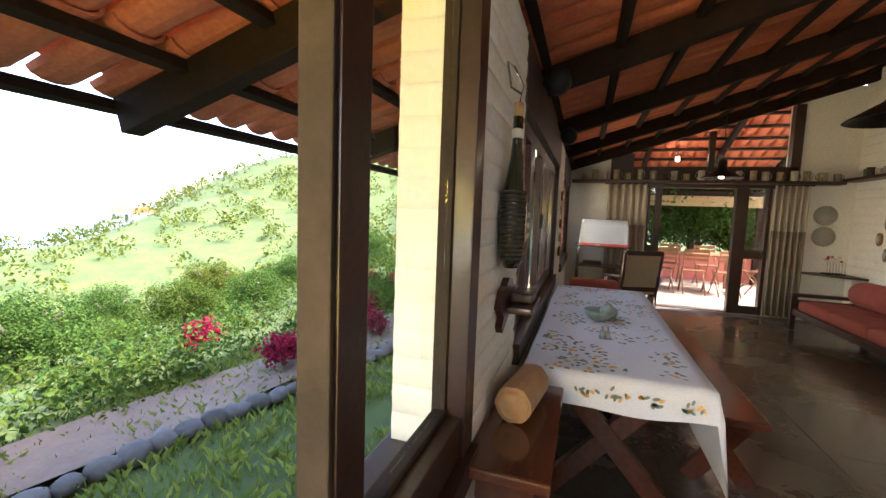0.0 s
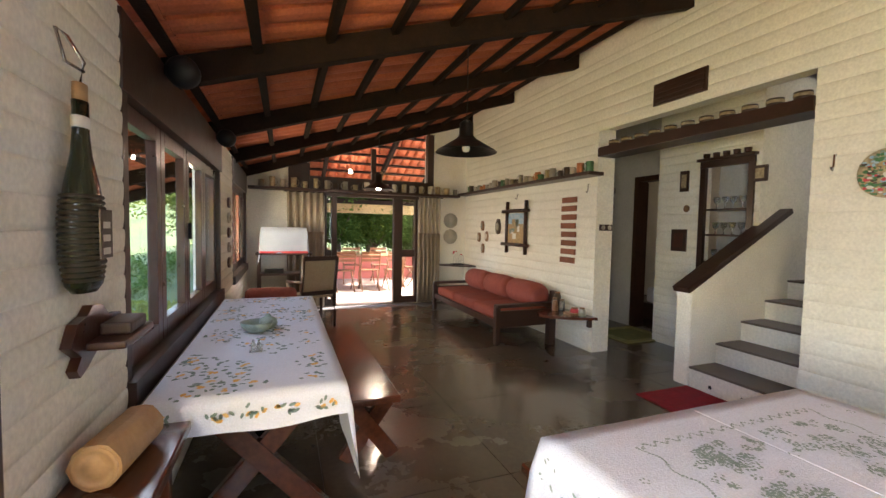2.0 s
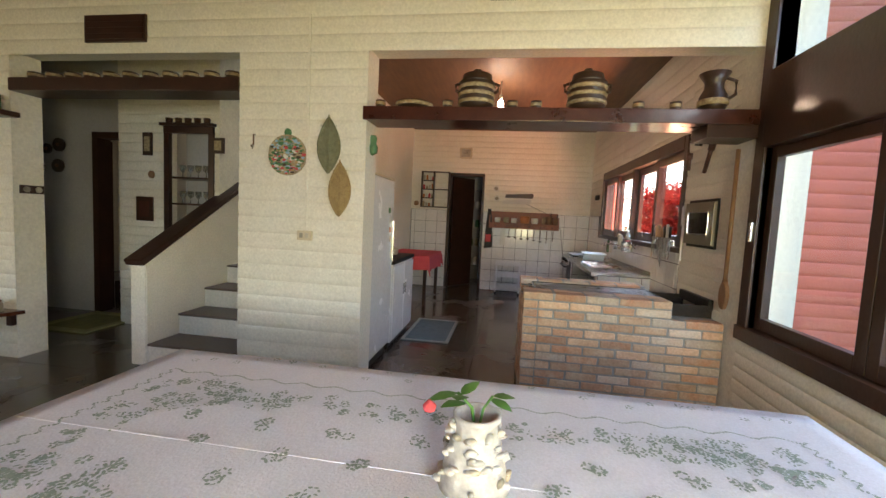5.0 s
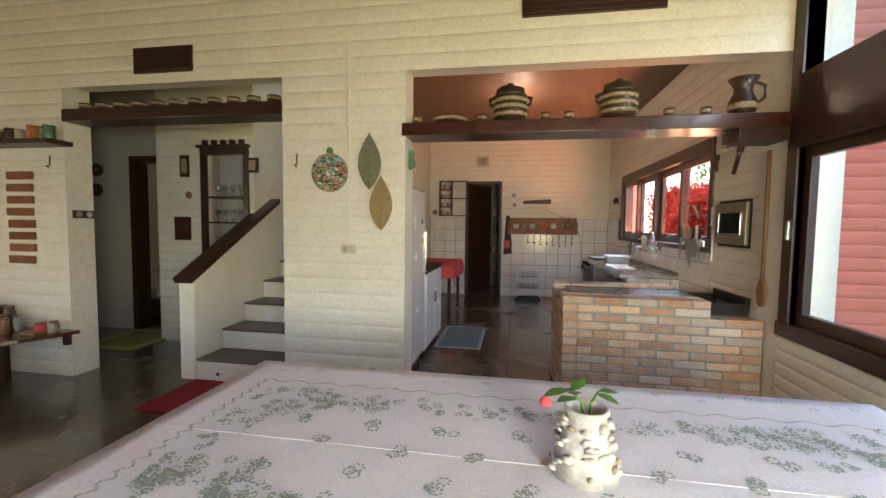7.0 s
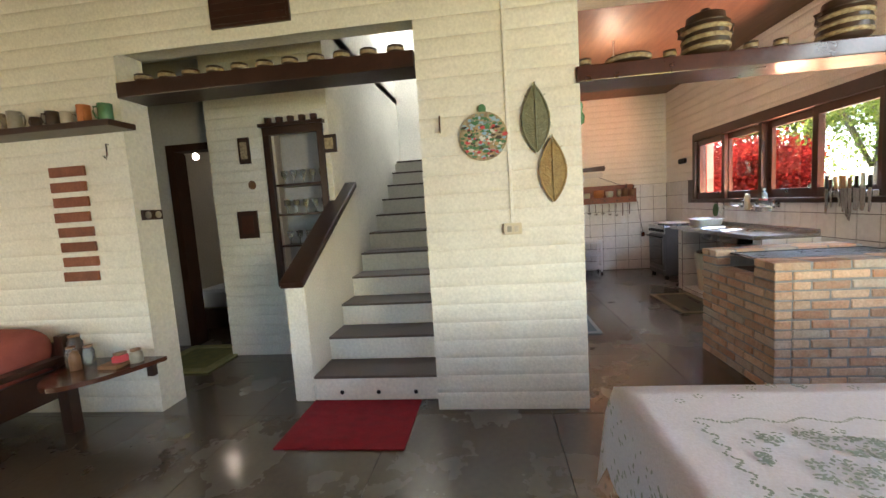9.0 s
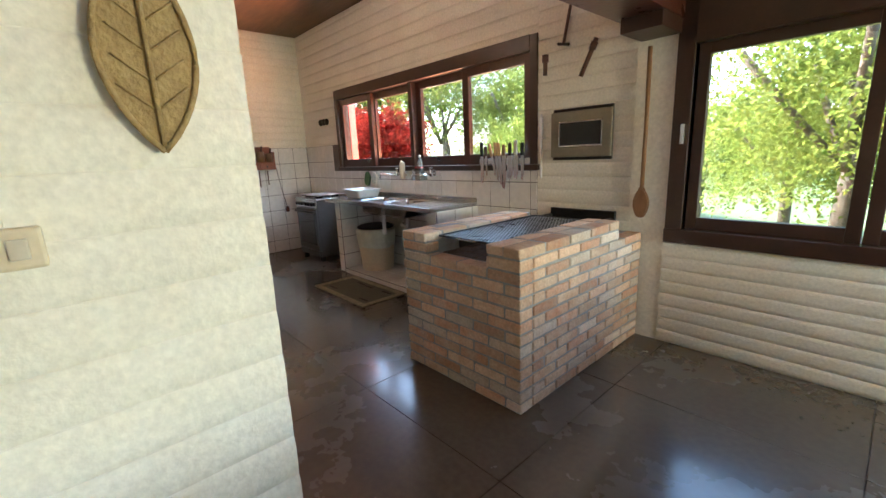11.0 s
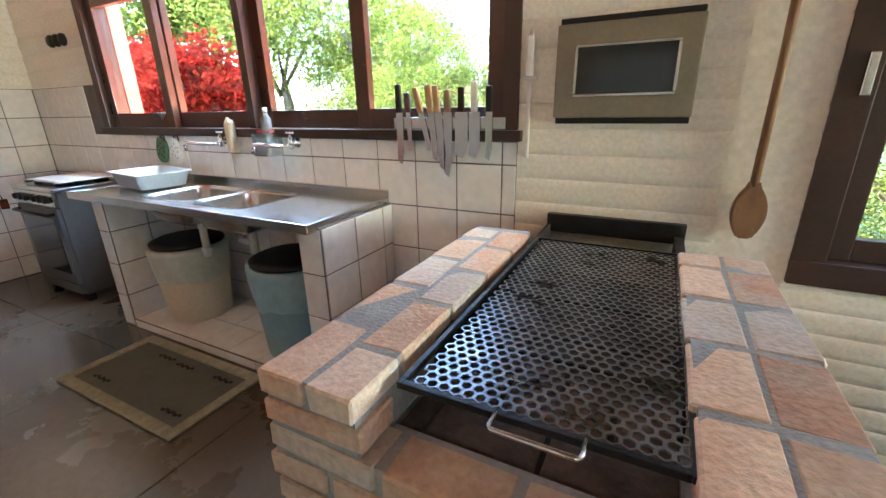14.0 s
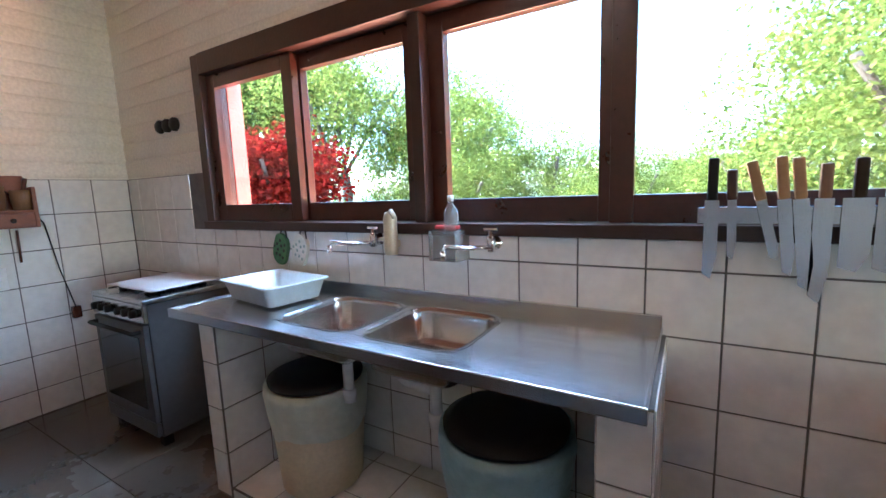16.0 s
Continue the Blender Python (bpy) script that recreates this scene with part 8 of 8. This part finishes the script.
for k in range(46):
    y = -1.5 + 0.17 * k
    bm = bmesh.new()
    bmesh.ops.create_icosphere(bm, subdivisions=2, radius=1)
    for v in bm.verts:
        v.co *= 1 + 0.25 * noise.noise(v.co * 1.7 + Vector((k, 0, 0)))
    x = -2.75 + 0.225 * y + 0.05 * math.sin(y * 2.1)
    bm.transform(pose(x, y, land(x, y) + 0.04, 0, 0, q.uniform(0, 180)) @ Matrix.Diagonal((q.uniform(0.08, 0.14), q.uniform(0.07, 0.11), q.uniform(0.05, 0.08), 1)))
    tagged(link_mesh("border_stone", bm, STONE, smooth=True), "rough grey stone edging the lawn", "stone", "border stones")
for nm, mt, cnt, lab in (("garden_plants", LEAF_C, 620, "dense dark green garden plants by the house"), ("garden_herbs", LEAF_A, 520, "leafy green herbs and low bushes on the slope")):
    verts, faces = [], []
    for k in range(cnt):
        x, y = -2.3 - 9 * q.random() ** 1.5, q.uniform(-0.5, 15)
        if -0.95 < x + 2.75 - 0.225 * y < 1.2 and y < 6.5:
            continue
        if noise.noise((x * 0.5, y * 0.5, 5 if mt is LEAF_C else 9)) < -0.12:
            continue
        z, s = land(x, y), q.uniform(0.15, 0.42)
        for p in range(64):
            a, b, rad = q.random() * 6.28, q.random(), s * q.uniform(0.4, 1.0)
            m = pose(x + rad * math.cos(a) * math.sqrt(1 - b * b), y + rad * math.sin(a) * math.sqrt(1 - b * b), z + s * 1.2 * b, q.uniform(-60, 60), q.uniform(-60, 60), q.uniform(0, 360))
            i = len(verts)
            l = q.uniform(0.035, 0.085)
            for v in ((0, 0, 0), (l * 0.5, l * 0.3, 0), (l, 0, -0.25 * l), (l * 0.5, -l * 0.3, 0)):
                verts.append(tuple(m @ Vector(v)))
            faces.append((i, i + 1, i + 2, i + 3))
    me = bpy.data.meshes.new(nm)
    me.from_pydata(verts, [], faces)
    me.materials.append(mt)
    tagged(new(nm, me), lab, "plants", "", "stuff")
# trodden earth path along the stones
verts, faces = [], []
for k in range(61):
    y = -1.0 + 0.12 * k
    for off in (-0.12, -0.35, -0.6, -0.85):
        x = -2.75 + 0.225 * y + off + 0.06 * noise.noise((y * 1.3, off * 5, 2))
        verts.append((x, y - 0.3 * off, land(x, y - 0.3 * off) + 0.05))
for k in range(60):
    for j in range(3):
        i = k * 4 + j
        faces.append((i, i + 4, i + 5, i + 1))
me = bpy.data.meshes.new("garden_path")
me.from_pydata(verts, [], faces)
me.materials.append(EARTH)
structure(new("garden_path", me), "trodden grey-brown earth path beside the stones", "path")
# thin grass on the lawn beside the house
qg = random.Random(77)
verts, faces = [], []
for k in range(15000):
    x, y = qg.uniform(-3.4, -0.9), qg.uniform(-0.5, 9.5)
    if noise.noise((x * 1.3, y * 1.3, 2)) < -0.25:
        continue
    z, a, h = land(x, y) - 0.015, qg.random() * 6.28, qg.uniform(0.04, 0.11)
    c, d, lean = 0.006 * math.cos(a), 0.006 * math.sin(a), qg.uniform(-0.6, 0.6) * h
    i = len(verts)
    verts += [(x - c, y - d, z), (x + c, y + d, z), (x + 0.6 * c - d * 20 * lean, y + 0.6 * d + c * 20 * lean, z + 0.6 * h), (x + lean, y + lean * 0.6, z + h)]
    faces.append((i, i + 1, i + 2, i + 3))
me = bpy.data.meshes.new("lawn_grass")
me.from_pydata(verts, [], faces)
me.materials.append(LEAF_S)
tagged(new("lawn_grass", me), "short green grass on the lawn", "grass", "", "stuff")
# far woods on the hill
verts, faces = [], []
for k in range(3600):
    x, y = q.uniform(-95, 20), 9 + 111 * q.random() ** 1.4
    if x > -7 and y < 24 or x > -11 and y < 15:
        continue
    if q.random() < 0.30 + 0.45 * noise.noise((x * 0.07, y * 0.07, 3)):
        continue
    s = q.uniform(0.3, 0.7) + 0.012 * y
    z = land(x, y)
    for p in range(56):
        a, b, rad = q.random() * 6.28, q.random(), s * q.uniform(0.5, 1.0)
        m = pose(x + rad * math.cos(a) * math.sqrt(1 - b * b), y + rad * math.sin(a) * math.sqrt(1 - b * b), z + s * 1.1 * b + 0.1, q.uniform(-70, 70), q.uniform(-70, 70), q.uniform(0, 360))
        i = len(verts)
        l = s * q.uniform(0.16, 0.32)
        for v in ((0, 0, 0), (l * 0.5, l * 0.35, 0), (l, 0, -0.2 * l), (l * 0.5, -l * 0.35, 0)):
            verts.append(tuple(m @ Vector(v)))
        faces.append((i, i + 1, i + 2, i + 3))
me = bpy.data.meshes.new("hill_woods")
me.from_pydata(verts, [], faces)
me.materials.append(LEAF_B)
tagged(new("hill_woods", me), "green coffee bushes and woods covering the hillside", "woods", "", "stuff")
# grass blades near the house
verts, faces = [], []
for k in range(26000):
    x, y = q.uniform(-16, -1.7), q.uniform(-2, 18)
    z, h, a = land(x, y), q.uniform(0.03, 0.10), q.random() * 6.28
    i = len(verts)
    w = 0.008
    verts += [(x - w * math.cos(a), y - w * math.sin(a), z), (x + w * math.cos(a), y + w * math.sin(a), z), (x + q.uniform(-0.06, 0.06), y + q.uniform(-0.06, 0.06), z + h)]
    faces.append((i, i + 1, i + 2))
me = bpy.data.meshes.new("grass_blades")
me.from_pydata(verts, [], faces)
me.materials.append(LEAF_B)
tagged(new("grass_blades", me), "long green grass blades on the lawn", "grass", "", "stuff")
# cottage on the hill
hs = tagged(empty("cottage", (-39, 27, land(-39, 27) - 0.2)), "small white cottage with a tiled roof on the hillside", "house")
box("wall", (-3, -2, 0), (3, 2, 2.4), PLASTER, hs, bevel=0)
bm = bmesh.new()
a = [bm.verts.new(p) for p in ((-3.3, -2.4, 2.3), (3.3, -2.4, 2.3), (3.3, 0, 3.5), (-3.3, 0, 3.5), (-3.3, 2.4, 2.3), (3.3, 2.4, 2.3))]
bm.faces.new((a[0], a[1], a[2], a[3]))
bm.faces.new((a[3], a[2], a[5], a[4]))
bm.faces.new((a[1], a[5], a[2]))
bm.faces.new((a[0], a[3], a[4]))
part("roof", bm, TERRACOTTA, hs)
hs.scale = (0.5, 0.5, 0.5)
for x in (-2.0, 1.2):
    box("window", (x, -2.03, 0.9), (x + 0.8, -1.99, 1.8), DARKGLASS, hs, bevel=0)

# veranda
VERF = material("pale_veranda_floor", (0.42, 0.32, 0.24), (0.34, 0.26, 0.20), 3, 0.7, 0.1, 40)
structure(box("veranda_floor", (-0.8, YN2, -0.5), (7.5, 11.4, -0.004), VERF, bevel=0), "pale cement veranda floor in the sun", "floor")
structure(box("veranda_parapet", (-0.8, 11.2, -0.004), (7.5, 11.4, 0.58), SALMON, bevel=0.01), "low orange-pink veranda parapet", "wall")
structure(box("parapet_coping", (-0.85, 11.15, 0.58), (7.5, 11.45, 0.63), VERF, bevel=0.01), "pale parapet coping", "wall")
structure(box("veranda_beam", (-0.8, 11.0, 1.96), (4.0, 11.1, 2.06), RAFTER, bevel=0.005), "dark veranda eaves beam", "beam")
vb = tagged(empty("straw_blind", (1.6, 10.96, 1.72)), "rolled straw blind hanging under the veranda eaves", "blind")
for k in range(13):
    tube("reed", [(-2.2, 0, 0.018 * k), (0, 0.004, 0.018 * k + 0.003), (2.3, 0, 0.018 * k)], 0.009, BASKET, vb, n=6)
for x in (-0.4, 3.9):
    structure(box("veranda_post", (x - 0.06, 11.0, -0.004), (x + 0.06, 11.1, 1.96), RAFTER, bevel=0.006), "dark veranda post", "post")
CHAIRWOOD = material("sunlit_orange_wood", (0.26, 0.115, 0.045), (0.17, 0.07, 0.028), 6, 0.5, 0.1, 50)
vt = tagged(empty("veranda_table", (2.0, 9.75, 0)), "long wooden veranda table", "table")
for k in range(6):
    box("plank", (-1.3, -0.42 + 0.14 * k, 0.70), (1.3, -0.285 + 0.14 * k, 0.73), CHAIRWOOD, vt)
for x in (-1.1, 1.1):
    for y in (-0.35, 0.35):
        box("leg", (x - 0.035, y - 0.035, 0), (x + 0.035, y + 0.035, 0.70), CHAIRWOOD, vt)


def folding_chair():
    c = tagged(empty("folding_chair"), "orange-brown slatted folding chair on the veranda", "chair", "veranda chairs")
    for s in (-1, 1):
        tube("back_leg", [(s * 0.20, 0.24, 0.0), (s * 0.20, -0.12, 0.55), (s * 0.20, -0.20, 0.86)], 0.014, CHAIRWOOD, c, n=6)
        tube("front_leg", [(s * 0.18, -0.22, 0.0), (s * 0.18, 0.20, 0.44)], 0.014, CHAIRWOOD, c, n=6)
    for k in range(6):
        box("seat_slat", (-0.19, -0.14 + 0.062 * k, 0.43), (0.19, -0.09 + 0.062 * k, 0.445), CHAIRWOOD, c)
    for z, y in ((0.82, -0.19), (0.74, -0.168), (0.66, -0.148)):
        box("back_slat", (-0.2, y - 0.008, z - 0.028), (0.2, y + 0.008, z + 0.028), CHAIRWOOD, c)
    return c


fc = folding_chair()
fc.matrix_basis = pose(1.2, 9.15, 0)
for x, y, a in ((1.75, 9.12, 4), (2.3, 9.15, -3), (2.85, 9.15, 5), (1.4, 10.4, 180), (2.1, 10.42, 176), (2.8, 10.4, 183), (3.5, 9.7, 90)):
    copy_thing(fc, pose(x, y, 0, 0, 0, a))
vp = tagged(empty("veranda_lamp", (1.9, 9.35, 2.52)), "lit bulb under the veranda roof", "lamp")
lathe("bulb", [(0.0, 0.0), (0.025, 0.006), (0.035, 0.035), (0.018, 0.08), (0.0, 0.085)], BULB, vp)
tube("cable", [(0, 0, 0.08), (0, 0, 0.30)], 0.005, BLACK, vp)

# ---- wall tiles, floor slabs ----
def piece_mesh(name, sx, sy, sz, mat, bevel=0.0025):
    bm = bmesh.new()
    add_box(bm, (-sx / 2, -sy / 2, -sz / 2), (sx / 2, sy / 2, sz / 2), bevel)
    me = bpy.data.meshes.new(name)
    bm.to_mesh(me)
    bm.free()
    me.materials.append(mat)
    return me


tile_cache = {}


def tile_at(parent, face, x, y, z, w, h):
    key = (face, round(w, 3), round(h, 3))
    if key not in tile_cache:
        tile_cache[key] = piece_mesh("wall_tile", *((w, 0.006, h) if face == "y" else (0.006, w, h) if face == "x" else (w, h, 0.006)), TILE)
    ob = new("wall_tile", tile_cache[key])
    ob.parent = parent
    ob.matrix_world = pose(x, y, z)


J = 0.006
tw = bpy.data.objects["wall_south"]
nx = int((XB - 4.79) / TP_X) + 1
for i in range(nx):
    a = 4.855 + TP_X * i
    b = min(a + TP_X, XB - 0.012)
    if b - a < 0.03:
        continue
    for k in range(7):
        z0 = max(0.004, -0.0475 + TP_Z * k)
        z1 = -0.0475 + TP_Z * (k + 1)
        if a < 7.9 and z0 > 1.15:
            continue
        if a < 7.9:
            z1 = min(z1, 1.148)
        if z1 - z0 < 0.03:
            continue
        tile_at(tw, "y", (a + b) / 2, YS + 0.0075, (z0 + z1) / 2, round(b - a - J, 3), round(z1 - z0 - J, 3))
for k in range(6):
    z0 = max(0.004, -0.0475 + TP_Z * k)
    z1 = min(-0.0475 + TP_Z * (k + 1), 1.148)
    if z1 - z0 > 0.03:
        tile_at(tw, "y", 4.8225, YS + 0.0075, (z0 + z1) / 2, 0.059, round(z1 - z0 - J, 3))
tw = bpy.data.objects["wall_kitchen_back"]
for i in range(16):
    a = YS + 0.012 + TP_X * i
    b = min(a + TP_X, 1.75)
    for lo, hi in ((YS, 0.355), (1.055, 1.75)):
        aa, bb = max(a, lo), min(b, hi)
        if bb - aa < 0.03:
            continue
        for k in range(7):
            z0, z1 = max(0.004, -0.0475 + TP_Z * k), -0.0475 + TP_Z * (k + 1)
            tile_at(tw, "x", XB - 0.0075, (aa + bb) / 2, (z0 + z1) / 2, round(bb - aa - J, 3), round(z1 - z0 - J, 3))
# tiles of the sink base
for xf, s in ((5.44, -1), (5.56, 1), (7.10, -1), (7.20, 1)):
    for i in range(3):
        a, b = -1.06 - TP_X * i, max(-1.06 - TP_X * (i + 1), YS + 0.012)
        if a - b < 0.03:
            continue
        for k in range(4):
            z0 = 0.01 + 0.2055 * k
            tile_at(sk, "x", xf + s * 0.0015, (a + b) / 2, z0 + 0.2055 / 2, round(a - b - J, 3), round(0.2055 - J, 3))
for xa, xb in ((5.44, 5.56), (7.10, 7.20)):
    for k in range(4):
        tile_at(sk, "y", (xa + xb) / 2, -1.0535, 0.01 + 0.2055 * (k + 0.5), round(xb - xa - 0.002, 3), round(0.2055 - J, 3))
for i in range(7):
    a = 5.565 + TP_X * i
    b = min(a + TP_X, 7.098)
    if b - a < 0.03:
        continue
    tile_at(sk, "y", (a + b) / 2, -1.0535, 0.026, round(b - a - J, 3), 0.045)
    for k in range(3):
        ya = -1.06 - TP_X * k
        yb = max(ya - TP_X, YS + 0.012)
        if ya - yb > 0.03:
            tile_at(sk, "z", (a + b) / 2, (ya + yb) / 2, 0.0535, round(b - a - J, 3), round(ya - yb - J, 3))
# cement floor squares
fl_o = bpy.data.objects["floor"]
slab_me = piece_mesh("floor_slab", 0.996, 0.996, 0.012, FLOOR, 0.001)
for i in range(10):
    for j in range(9):
        ob = new("floor_slab", slab_me)
        ob.parent = fl_o
        ob.matrix_world = pose(-0.25 + 0.5 + i * 1.0, -1.85 + 0.5 + j * 1.0, -0.006)
